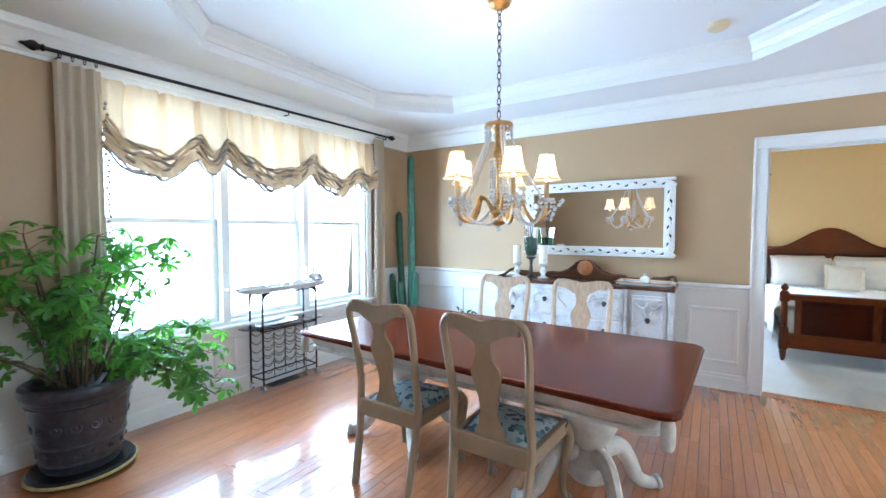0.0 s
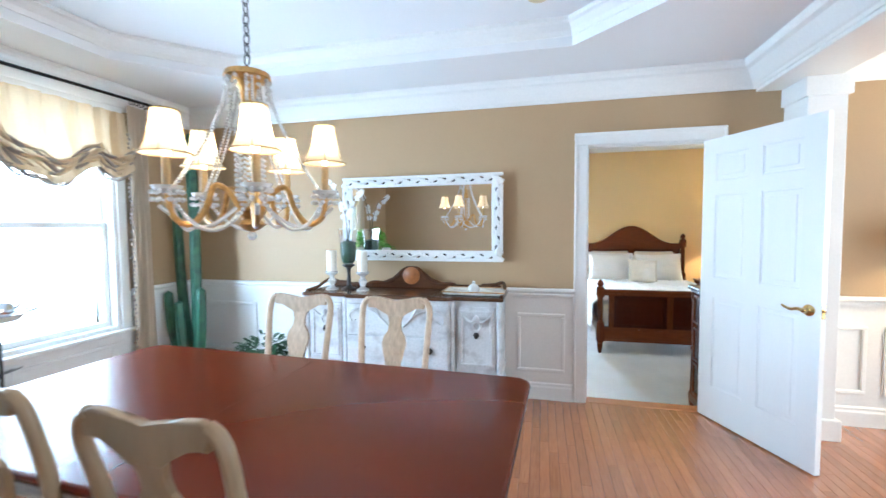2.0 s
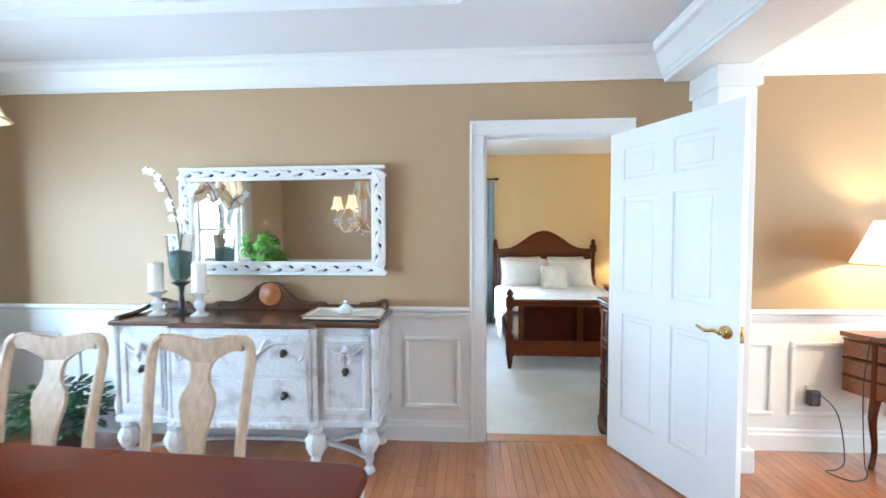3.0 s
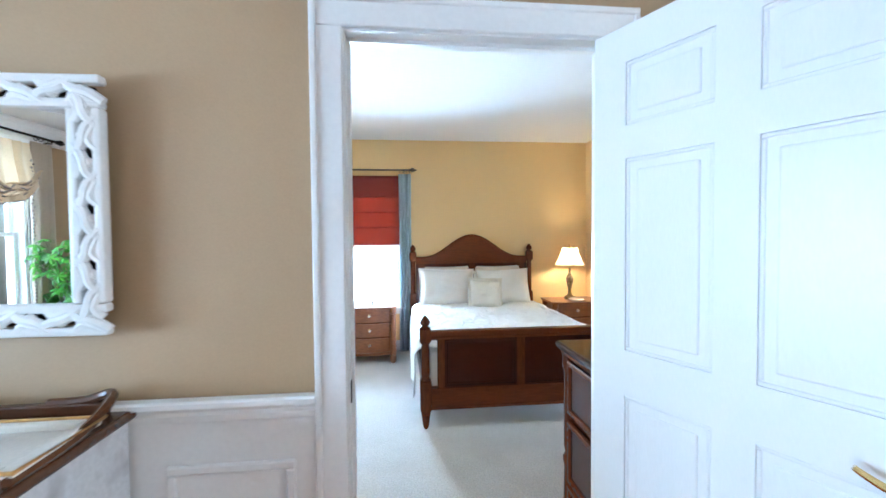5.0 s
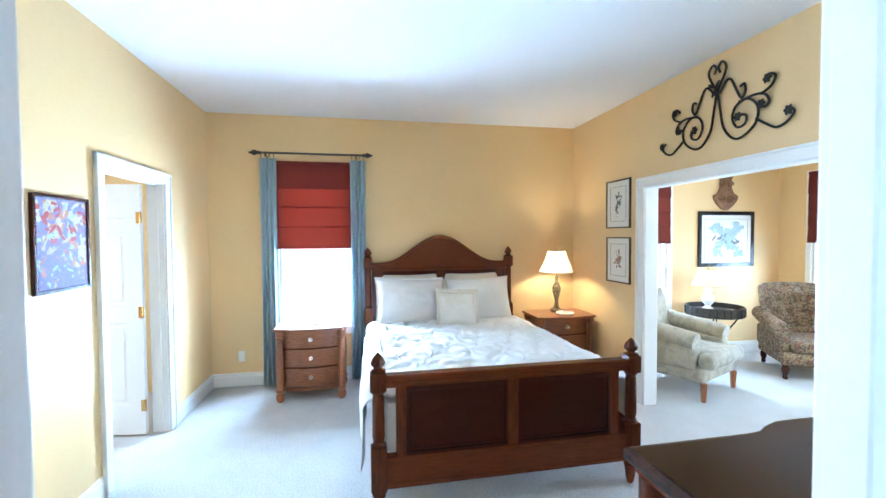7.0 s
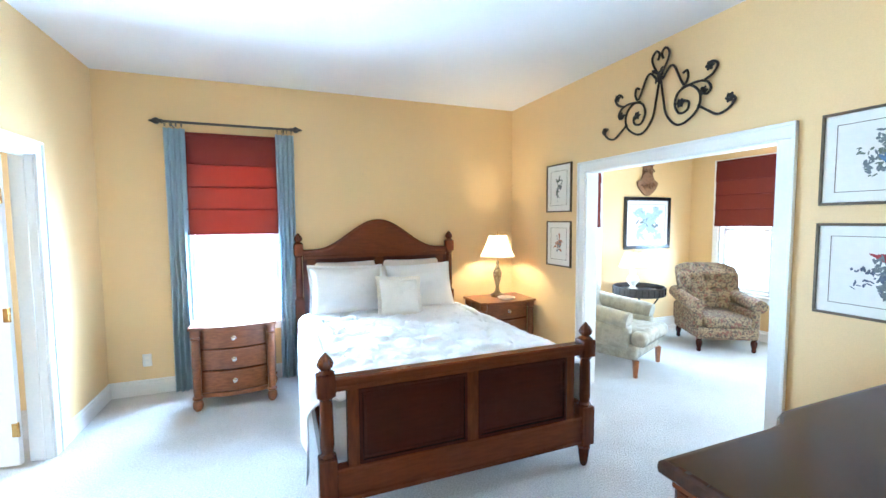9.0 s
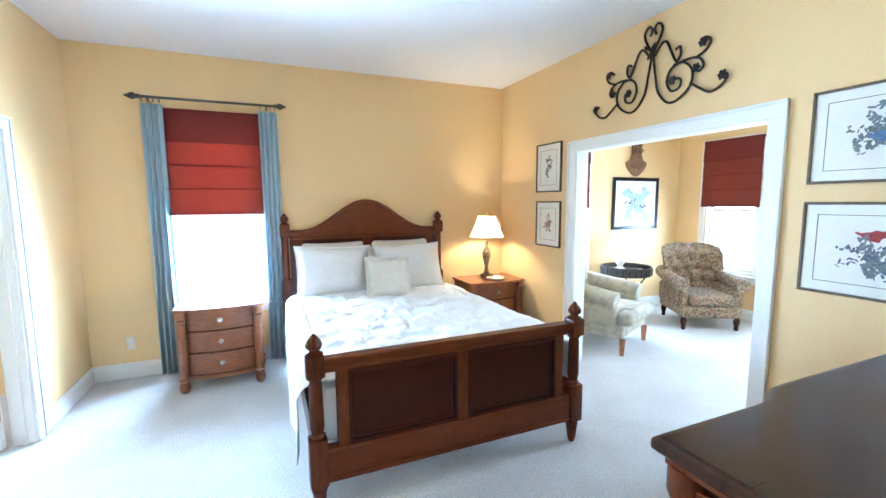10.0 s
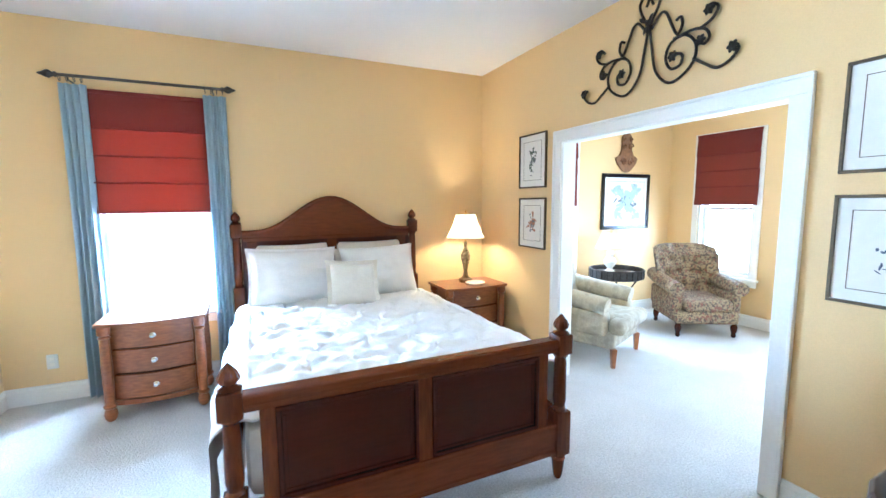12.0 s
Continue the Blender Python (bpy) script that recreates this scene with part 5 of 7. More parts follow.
def potted_schefflera():
    at = Vector((-2.76, 1.24, 0))
    t = thing("potted_plant", "bushy green umbrella plant in a dark embossed pot", "plant", Matrix.Translation(at))
    rnd = random.Random(5)
    bm = bmesh.new()
    lathe(bm, [(0.23, 0.0), (0.25, 0.012), (0.255, 0.03), (0.24, 0.05)], 36)
    saucer = part("saucer", bm, BLACKGLOSS, t, "glossy dark saucer", True)
    bm = bmesh.new()
    lathe(bm, [(0.256, 0.018), (0.262, 0.026), (0.256, 0.036)], 36)
    part("band", bm, POTBASE, saucer, "straw coloured band", True)
    bm = bmesh.new()
    lathe(bm, [(0.17, 0.05), (0.185, 0.07), (0.19, 0.12), (0.205, 0.2), (0.222, 0.3), (0.235, 0.38), (0.24, 0.4), (0.255, 0.41), (0.265, 0.43), (0.262, 0.46), (0.24, 0.468), (0.225, 0.455), (0.22, 0.42)], 40)
    pot = part("pot", bm, POTMAT, t, "dark grey embossed ceramic pot", True)
    bm = bmesh.new()
    for z, r in ((0.1, 0.191), (0.185, 0.205), (0.375, 0.237)):
        lathe(bm, [(r - 0.004, z - 0.008), (r + 0.005, z), (r - 0.004, z + 0.008)], 40)
    for i in range(16):
        a = 2 * math.pi * i / 16
        for z, s in ((0.28, 0.03), (0.145, 0.016)):
            r = 0.178 + 0.135 * z
            m = pose(r * math.cos(a), r * math.sin(a), z, 0, 90, math.degrees(a))
            lathe(bm, [(s, 0), (s * 0.8, 0.006), (s * 0.45, 0.004), (s * 0.3, 0.009), (0, 0.01)], 10, m=m)
    part("relief", bm, POTMAT, pot, "", True)
    bm = bmesh.new()
    lathe(bm, [(0.222, 0.425), (0.15, 0.435), (0, 0.44)], 24)
    part("soil", bm, SOIL, t, "dark potting soil")
    crown = bmesh.new()
    stems = bmesh.new()
    tips = []
    for k in range(22):
        a = rnd.uniform(0, 2 * math.pi)
        lean = rnd.uniform(0.12, 0.6)
        h = rnd.uniform(0.4, 1.05)
        p0 = Vector((0.1 * math.cos(a) * rnd.random(), 0.1 * math.sin(a) * rnd.random(), 0.43))
        p2 = Vector((lean * math.cos(a) * 0.75, lean * math.sin(a), 0.43 + h * (1 - 0.35 * lean)))
        p2.x = max(p2.x, -0.2)
        p1 = p0.lerp(p2, 0.5) + Vector((0, 0, 0.1))
        pts = curve_points([p0, p1, p2], 5)
        tube(stems, pts, [0.009 - 0.0055 * i / len(pts) for i in range(len(pts))], 5)
        tips += [(pts[i], (p2 - p0).normalized()) for i in range(4, len(pts))] + [(p2, (p2 - p0).normalized())] * 2
    for extra in ((0.45, 0.42, 0.62), (0.5, 0.5, 0.48), (0.38, 0.56, 0.75), (0.55, 0.3, 0.55), (0.25, 0.6, 0.58), (0.62, 0.45, 0.42)):
        p2 = Vector(extra)
        pts = curve_points([(0.05, 0.05, 0.44), p2 * 0.5 + Vector((0, 0, 0.4)), p2], 5)
        tube(stems, pts, [0.008 - 0.005 * i / len(pts) for i in range(len(pts))], 5)
        tips += [(pts[i], Vector((0.6, 0.5, 0))) for i in range(4, len(pts))] * 2
    for p, d in tips:
        for _ in range(1):
            v = Vector((rnd.gauss(0, 1), rnd.gauss(0, 1), rnd.gauss(0.2, 0.6))).normalized()
            hub = p + v * rnd.uniform(0.06, 0.15)
            if hub.x < -0.25:
                hub.x = -0.25 + rnd.uniform(0, 0.06)
            tube(stems, [p, p.lerp(hub, 0.5) + Vector((0, 0, 0.012)), hub], 0.0022, 4)
            ax = (v + Vector((0, 0, 0.9))).normalized()
            q = ax.orthogonal().normalized()
            n = rnd.choice((6, 7, 7, 8))
            for i in range(n):
                w = Matrix.Rotation(2 * math.pi * i / n + rnd.uniform(-0.2, 0.2), 3, ax) @ q
                leaf_blade(crown, hub, w - ax * rnd.uniform(0.15, 0.5), ax, rnd.uniform(0.055, 0.09), rnd.uniform(0.024, 0.036))
    for v in crown.verts:
        v.co.x = max(v.co.x, -0.3)
    for piece in [ob for ob in bpy.data.objects if ob.parent in (t, pot) and ob.name.split(".")[0] in ("pot", "relief", "soil")]:
        for v in piece.data.vertices:
            v.co.z = 0.05 + (v.co.z - 0.05) * 1.18
    part("stems", stems, STEM, t, "thin brown branching stems", True)
    tagged(part("foliage", crown, LEAF, t, "glossy green finger-shaped leaves"), kind="stuff")


potted_schefflera()


def cactus():
    t = thing("cactus", "tall green column cactus in a dark pot on the floor", "plant", pose(-2.82, 4.42, 0))
    bm = bmesh.new()
    lathe(bm, [(0.13, 0), (0.15, 0.02), (0.18, 0.22), (0.195, 0.24), (0.195, 0.27), (0.17, 0.27), (0.165, 0.24), (0, 0.24)], 24)
    part("pot", bm, POTMAT, t, "dark ceramic pot", True)
    def column(ctrl, r):
        pts = curve_points(ctrl, 8)
        n = len(pts)
        bm = bmesh.new()
        rings = []
        seg = 30
        for i, p in enumerate(pts):
            u = i / (n - 1)
            rr = r * (1 if u < 0.9 else math.sqrt(max(0.02, 1 - ((u - 0.9) / 0.1) ** 2)))
            rings.append([bm.verts.new(p + Vector((math.cos(a), math.sin(a), 0)) * rr * (1 + 0.17 * abs(math.cos(2.5 * a)) - 0.05)) for a in [2 * math.pi * k / seg for k in range(seg)]])
        for a, b in zip(rings, rings[1:]):
            for k in range(seg):
                bm.faces.new((a[k], a[(k + 1) % seg], b[(k + 1) % seg], b[k]))
        bm.faces.new(rings[-1])
        part("stem", bm, CACTUS, t, "ribbed green stem", True)
    column([(0.05, 0.0, 0.24), (0.055, 0, 0.9), (0.05, 0.01, 1.5), (0.045, 0, 2.0), (0.05, 0, 2.29)], 0.042)
    column([(-0.06, 0.02, 0.24), (-0.12, 0.03, 0.7), (-0.15, 0.03, 1.2), (-0.16, 0.03, 1.62)], 0.04)
    column([(0.1, -0.04, 0.24), (0.14, -0.05, 0.5), (0.15, -0.05, 0.9)], 0.038)
    column([(-0.1, -0.05, 0.24), (-0.17, -0.06, 0.5), (-0.2, -0.06, 0.86)], 0.036)
    column([(-0.02, -0.08, 0.24), (-0.03, -0.1, 0.5), (-0.04, -0.1, 0.78)], 0.036)


cactus()


def leafy_floor_plant():
    t = thing("leafy_plant", "low dark green leafy plant in a pot on the floor", "plant", pose(-2.05, 4.42, 0))
    rnd = random.Random(9)
    bm = bmesh.new()
    lathe(bm, [(0.1, 0), (0.12, 0.02), (0.15, 0.2), (0.16, 0.22), (0.14, 0.22), (0, 0.2)], 20)
    part("pot", bm, POTMAT, t, "dark pot", True)
    bm = bmesh.new()
    for _ in range(420):
        a, e = rnd.uniform(0, 2 * math.pi), rnd.uniform(-0.2, 1.3)
        r = 0.24 * rnd.random() ** 0.4
        p = Vector((r * math.cos(a) * math.cos(e) * 1.25, r * math.sin(a) * math.cos(e), 0.24 + r * math.sin(e)))
        d = Vector((math.cos(a), math.sin(a), rnd.uniform(-0.5, 0.7)))
        leaf_blade(bm, p, d, Vector((0, 0, 1)), rnd.uniform(0.05, 0.09), rnd.uniform(0.03, 0.05))
    tagged(part("foliage", bm, DARKLEAF, t, "small dark green leaves"), kind="stuff")


leafy_floor_plant()


def bar_cart():
    t = thing("serving_cart", "black wrought iron serving cart with tray top and bottle rack", "cart", pose(-2.955, 2.76, 0))
    hx, hy = 0.09, 0.28
    for sx in (-1, 1):
        for sy in (-1, 1):
            bm = bmesh.new()
            tube(bm, [(sx * hx, sy * hy, 0.075), (sx * hx, sy * hy, 0.86)], 0.008, 8)
            leg = part("upright", bm, BLACKIRON, t, "", True)
            bm = bmesh.new()
            lathe(bm, [(0.012, -0.012), (0.034, -0.011), (0.036, 0), (0.034, 0.011), (0.012, 0.012)], 16, m=pose(sx * hx, sy * hy, 0.036, 90))
            part("caster", bm, SILVER, leg, "metal caster wheel", True)
            bm = bmesh.new()
            prism(bm, [(0, 0), (0.07, 0), (0.06, -0.02), (0.03, -0.035), (0.008, -0.07), (0, -0.07)], 0.006, pose(sx * hx, sy * hy, 0.86, 0, 0, -90 * sy))
            part("bracket", bm, BLACKIRON, leg)
    def oval(name, z, lx, ly, mt, lab, rim):
        bm = bmesh.new()
        n = 48
        def ring(k, zz):
            out = []
            for i in range(n):
                a = 2 * math.pi * i / n
                c, s = math.cos(a), math.sin(a)
                out.append(bm.verts.new((k * lx * math.copysign(abs(c) ** 0.6, c), k * ly * math.copysign(abs(s) ** 0.6, s), zz)))
            return out
        rs = [ring(0.9, z), ring(1, z + rim), ring(0.985, z + rim), ring(0.89, z + 0.008)]
        for a, b in zip(rs, rs[1:]):
            for i in range(n):
                bm.faces.new((a[i], a[(i + 1) % n], b[(i + 1) % n], b[i]))
        bm.faces.new(rs[0][::-1])
        bm.faces.new(rs[-1])
        return part(name, bm, mt, t, lab, True)
    tray = oval("tray", 0.86, 0.13, 0.46, TABLEPAINT, "oval pewter coloured tray", 0.04)
    for s in (-1, 1):
        bm = bmesh.new()
        tube(bm, curve_points([(-0.04, s * 0.45, 0.9), (-0.03, s * 0.52, 0.91), (0.03, s * 0.52, 0.91), (0.04, s * 0.45, 0.9)], 5), 0.008, 6)
        part("handle", bm, SILVER, tray, "tray handle", True)
    oval("shelf", 0.545, 0.125, 0.42, CLEAR, "oval glass shelf", 0.012)
    bm = bmesh.new()
    for z in (0.12, 0.53, 0.845):
        for sx in (-1, 1):
            tube(bm, [(sx * hx, -hy, z), (sx * hx, hy, z)], 0.006, 6)
        for sy in (-1, 1):
            tube(bm, [(-hx, sy * hy, z), (hx, sy * hy, z)], 0.006, 6)
    part("frame", bm, BLACKIRON, t, "", True)
    for sx in (-1, 1):
        bm = bmesh.new()
        for r in range(5):
            z = 0.5 - r * 0.075
            for c in range(5):
                y0 = -hy + c * 2 * hy / 5
                tube(bm, [(sx * hx * 0.9, y0 + 2 * hy / 5 * u, z - 0.04 * math.sin(math.pi * u)) for u in [k / 6 for k in range(7)]], 0.0032, 4)
        for c in range(1, 5):
            y0 = -hy + c * 2 * hy / 5
            tube(bm, [(sx * hx * 0.9, y0, 0.12), (sx * hx * 0.9, y0, 0.53)], 0.003, 4)
        part("bottle_rack", bm, BLACKIRON, t, "scalloped iron bottle rack")
    return t


bar_cart()
bm = bmesh.new()
lathe(bm, [(0.0, 0.0), (0.05, 0.003), (0.075, 0.03), (0.085, 0.06), (0.075, 0.095), (0.05, 0.115), (0.025, 0.122), (0.02, 0.13), (0.0, 0.131)], 24)
pot = thing("teapot", "round silver teapot on the cart tray", "teapot", pose(-2.93, 3.07, 0.872))
part("pot_body", bm, SILVER, pot, "", True)
bm = bmesh.new()
tube(bm, curve_points([(0, 0.07, 0.05), (0, 0.11, 0.07), (0, 0.13, 0.11)], 4), [0.012] * 6 + [0.008] * 3, 8)
part("spout", bm, SILVER, pot, "", True)
bm = bmesh.new()
lathe(bm, [(0.008, 0.13), (0.014, 0.14), (0.01, 0.155), (0, 0.16)], 10)
part("knob", bm, BLACKGLOSS, pot, "black knob", True)
bm = bmesh.new()
lathe(bm, [(0, 0), (0.16, 0.002), (0.19, 0.02), (0.185, 0.022), (0.15, 0.008), (0, 0.008)], 32, m=pose(0, 0, 0) @ Matrix.Diagonal((0.55, 1.15, 1, 1)))
sv = tagged(part("platter", bm, SILVER, None, "oval silver platter on the cart shelf", True), category="platter")
sv.location = (-2.95, 2.68, 0.556)
for i, (dy, h) in enumerate(((-0.12, 0.05), (0.02, 0.06), (0.1, 0.05))):
    bm = bmesh.new()
    lathe(bm, [(0.02, 0), (0.022, 0.004), (0.004, 0.01), (0.004, 0.03), (0.022, h), (0.024, h + 0.03)], 14)
    g = tagged(part("small_glass", bm, CLEAR, None, "small clear stemmed glass on the cart tray", True), category="glass", group="glasses on the cart")
    g.location = (-2.95 + 0.02 * i, 2.7 + dy, 0.869)
bm = bmesh.new()
lathe(bm, [(0.022, 0), (0.024, 0.004), (0.004, 0.01), (0.004, 0.09), (0.026, 0.12), (0.03, 0.17), (0.026, 0.18)], 14)
g = tagged(part("tall_glass", bm, glass("rose_glass", 0, (1, 0.55, 0.55)), None, "tall rose tinted stemmed glass on the cart tray", True), category="glass")
g.location = (-2.93, 2.95, 0.869)
bm = boxes(((-3.05, 2.62, 0.001), (-2.95, 2.92, 0.006)), bev=0.002)
vent = tagged(part("floor_vent", bm, BROWNIRON, None, "bronze slotted floor vent below the window"), category="floor vent")
bm = bmesh.new()
for i in range(14):
    box(bm, (-3.04, 2.635 + i * 0.02, 0.006), (-2.96, 2.643 + i * 0.02, 0.008))
part("slots", bm, BLACKIRON, vent)

TOPZ = 0.905


def candlestick(x, y, h):
    t = thing("candle_holder", "crystal candle holder with a white pillar candle", "candle holder", pose(x, y, TOPZ), "candles on the sideboard")
    bm = bmesh.new()
    lathe(bm, [(0.05, 0), (0.052, 0.01), (0.03, 0.02), (0.018, 0.035), (0.03, 0.06), (0.035, 0.08), (0.018, 0.1), (0.02, 0.12), (0.045, 0.135), (0.055, 0.15), (0.05, 0.155)], 16, (0, 0, 0), 0.05, 8)
    part("holder", bm, CRYSTAL, t, "faceted clear holder", True)
    bm = bmesh.new()
    lathe(bm, [(0.04, 0.156), (0.041, 0.16), (0.041, 0.156 + h), (0.036, 0.16 + h), (0.006, 0.158 + h)], 20)
    c = part("candle", bm, WAX, t, "white pillar candle", True)
    bm = bmesh.new()
    tube(bm, [(0, 0, 0.155 + h), (0.002, 0, 0.17 + h)], 0.0015, 5)
    part("wick", bm, BLACKIRON, c)


candlestick(-1.41, 4.44, 0.17)
candlestick(-1.13, 4.44, 0.17)
t = thing("hurricane_vase", "tall glass hurricane vase on a dark stem with white orchids", "vase", pose(-1.27, 4.47, TOPZ))
bm = bmesh.new()
lathe(bm, [(0.06, 0), (0.062, 0.01), (0.03, 0.022), (0.014, 0.04), (0.018, 0.09), (0.012, 0.13), (0.02, 0.18), (0.05, 0.2), (0.055, 0.21), (0.03, 0.212)], 18)
part("stand", bm, PEWTER, t, "dark turned stand", True)
bm = bmesh.new()
lathe_open(bm, [(0.03, 0.213), (0.058, 0.25), (0.066, 0.32), (0.07, 0.42), (0.082, 0.51)], 24, (0, 0, 0))
part("glass_bowl", bm, CLEAR, t, "flared clear glass", True)
bm = bmesh.new()
lathe(bm, [(0.045, 0.225), (0.05, 0.3), (0.045, 0.4), (0.0, 0.42)], 12, flute=0.1, ribs=5)
part("dark_filling", bm, DARKLEAF, t, "dark moss inside the glass", True)
rnd = random.Random(3)
for ctrl in ([(0, 0, 0.4), (-0.02, 0, 0.62), (-0.08, -0.01, 0.82), (-0.18, -0.02, 0.93)], [(0, 0, 0.4), (0.02, 0, 0.6), (0.06, -0.02, 0.74), (0.14, -0.03, 0.8)]):
    pts = curve_points(ctrl, 7)
    bm = bmesh.new()
    tube(bm, pts, 0.0035, 5)
    st = part("orchid_stem", bm, STEM, t, "thin orchid stem", True)
    for p in pts[7::2]:
        bm = bmesh.new()
        c = p + Vector((rnd.uniform(-0.02, 0.02), -0.02, rnd.uniform(-0.03, 0.01)))
        for k in range(5):
            a = 2 * math.pi * k / 5 + 0.3
            leaf_blade(bm, c, Vector((math.cos(a), -0.25, math.sin(a))), Vector((0, -1, 0)), 0.028, 0.022)
        part("blossom", bm, LINEN, st, "white orchid blossom", True)
t = thing("serving_tray", "cream rectangular serving tray with scalloped gilt rim", "tray", pose(-0.19, 4.44, TOPZ))
bm = boxes(((-0.2, -0.11, 0.004), (0.2, 0.11, 0.014)), ((-0.23, -0.13, 0.012), (-0.195, 0.13, 0.03)), ((0.195, -0.13, 0.012), (0.23, 0.13, 0.03)), ((-0.195, -0.13, 0.012), (0.195, -0.1, 0.03)), ((-0.195, 0.1, 0.012), (0.195, 0.13, 0.03)), bev=0.005)
part("tray_body", bm, IVORY, t)
bm = bmesh.new()
tube(bm, [(0.235 * sx, 0.135 * sy, 0.03) for sx, sy in ((-1, -1), (1, -1), (1, 1), (-1, 1), (-1, -1))], 0.005, 6)
part("gilt_rim", bm, GOLD, t, "thin gilt rim")
bm = bmesh.new()
lathe(bm, [(0.035, 0.015), (0.045, 0.03), (0.04, 0.06), (0.02, 0.075), (0.01, 0.08), (0.014, 0.095), (0.0, 0.105)], 18)
cd = tagged(part("lidded_dish", bm, CRYSTAL, None, "small clear lidded dish on the tray", True), category="dish")
cd.location = (-0.2, 4.44, TOPZ)


def demilune():
    t = thing("console_table", "brown half-round console table with brass trim against the wall", "table", pose(3.33, 4.675, 0))
    def half(r, z0, z1, ry=0.9):
        bm = bmesh.new()
        pts = [(-r * math.cos(a), -r * ry * math.sin(a)) for a in [math.pi * k / 24 for k in range(25)]]
        a = [bm.verts.new((x, y, z0)) for x, y in pts]
        b = [bm.verts.new((x, y, z1)) for x, y in pts]
        fs = [bm.faces.new(a), bm.faces.new(b)]
        for i in range(25):
            j = (i + 1) % 25
            fs.append(bm.faces.new((a[i], a[j], b[j], b[i])))
        bmesh.ops.recalc_face_normals(bm, faces=fs)
        return bm
    part("tabletop", half(0.45, 0.77, 0.8), NSWOOD, t)
    for z in (0.42, 0.53, 0.645):
        dr = part("drawer", half(0.425, z + 0.005, z + 0.1), NSWOOD, t)
        part("drawer_bead", half(0.432, z + 0.1, z + 0.112), BEDWOOD, dr)
    for a in (25, 70, 110, 155):
        x, y = -0.4 * math.cos(radians(a)), -0.36 * math.sin(radians(a))
        bm = bmesh.new()
        pts = curve_points([(x, y, 0.42), (x * 1.06, y * 1.06, 0.3), (x * 0.98, y * 0.98, 0.12), (x * 1.05, y * 1.05, 0.0)], 5)
        tube(bm, pts, [0.026 - 0.012 * min(1, i / 10) for i in range(len(pts))], 8)
        part("leg", bm, BEDWOODV, t, "slender curved leg", True)
        bm = boxes(((x * 1.05 - 0.012, y * 1.05 - 0.012, 0.42), (x * 1.05 + 0.012, y * 1.05 + 0.012, 0.77)), bev=0.004)
        part("pilaster_strip", bm, BEDWOOD, t)
    return t


demilune()


def table_lamp(name, label, m, base_prof, base_mat, shade_prof, watts, base_r, finial=True):
    t = thing(name, label, "lamp", m)
    bm = bmesh.new()
    lathe(bm, base_prof, 24)
    part("base", bm, base_mat, t, "", True)
    zt, zb = shade_prof[-1][1], shade_prof[0][1]
    bm = bmesh.new()
    tube(bm, [(0, 0, base_prof[-1][1]), (0, 0, zt + 0.01)], 0.005, 6)
    part("stem", bm, BRASS, t)
    if finial:
        bm = bmesh.new()
        lathe(bm, [(0.006, zt), (0.012, zt + 0.012), (0.006, zt + 0.02), (0.012, zt + 0.03), (0, zt + 0.05)], 10)
        part("finial", bm, BRASS, t, "", True)
    bm = bmesh.new()
    lathe_open(bm, shade_prof, 28, (0, 0, 0))
    sh = part("shade", bm, SHADECLOTH, t, "ivory cloth lampshade", True)
    bm = bmesh.new()
    for r, z in (shade_prof[0], shade_prof[-1]):
        tube(bm, [(r * math.cos(q), r * math.sin(q), z) for q in [2 * math.pi * i / 32 for i in range(33)]], 0.004, 5)
    part("piping", bm, PIPING, sh, "trim on the shade edges")
    bm = bmesh.new()
    lathe(bm, [(0.01, zb + 0.05), (0.028, zb + 0.09), (0.02, zb + 0.13), (0, zb + 0.14)], 12)
    part("bulb", bm, BULB, t, "glowing bulb", True)
    bulb_light("lamp_light", m @ Vector((0, 0, zb + 0.1)), watts, size=0.04)
    return t


table_lamp("table_lamp", "white urn table lamp with a wide ivory shade, lit", pose(3.05, 4.45, 0.8),
           [(0.07, 0), (0.075, 0.02), (0.05, 0.03), (0.03, 0.06), (0.045, 0.1), (0.06, 0.2), (0.065, 0.27), (0.05, 0.3), (0.015, 0.33)], WAX, [(0.25, 0.43), (0.2, 0.55), (0.15, 0.68)], 85, 0.07)


def wall_plate(name, label, category, place, axis, out, kind_of):
    m = Matrix.Translation(place) @ {"x+": pose(0, 0, 0, 0, 0, 90), "x-": pose(0, 0, 0, 0, 0, -90), "y-": pose(0, 0, 0, 0, 0, 0), "y+": pose(0, 0, 0, 0, 0, 180)}[axis + out]
    t = thing(name, label, category, m)
    part("plate", boxes(((-0.036, -0.008, -0.058), (0.036, 0.0, 0.058)), bev=0.004), PLASTIC, t)
    if kind_of == "outlet":
        for z in (-0.022, 0.022):
            part("socket", boxes(((-0.016, -0.011, z - 0.014), (0.016, -0.007, z + 0.014)), bev=0.003), WAX, t)
    else:
        part("toggle", boxes(((-0.006, -0.018, -0.012), (0.006, -0.007, 0.012)), bev=0.003), WAX, t)


wall_plate("wall_outlet", "white wall outlet in the wainscot", "outlet", (2.756, N - 0.009, 0.38), "y", "-", "outlet")
bm = boxes(((2.71, N - 0.065, 0.31), (2.78, N - 0.021, 0.41)), bev=0.012)
ADAPTER = tagged(part("power_adapter", bm, PEWTER, None, "dark grey plug-in power adapter in the outlet"), category="adapter")
bm = bmesh.new()
tube(bm, curve_points([(2.76, 4.68, 0.4), (2.82, 4.6, 0.3), (2.83, 4.55, 0.05), (2.75, 4.5, 0.006), (2.66, 4.47, 0.006), (2.72, 4.38, 0.006), (2.84, 4.42, 0.006), (2.86, 4.46, 0.1), (2.83, 4.45, 0.5), (2.84, 4.43, 0.79), (2.88, 4.44, 0.806), (2.96, 4.45, 0.806)], 8), 0.003, 6)
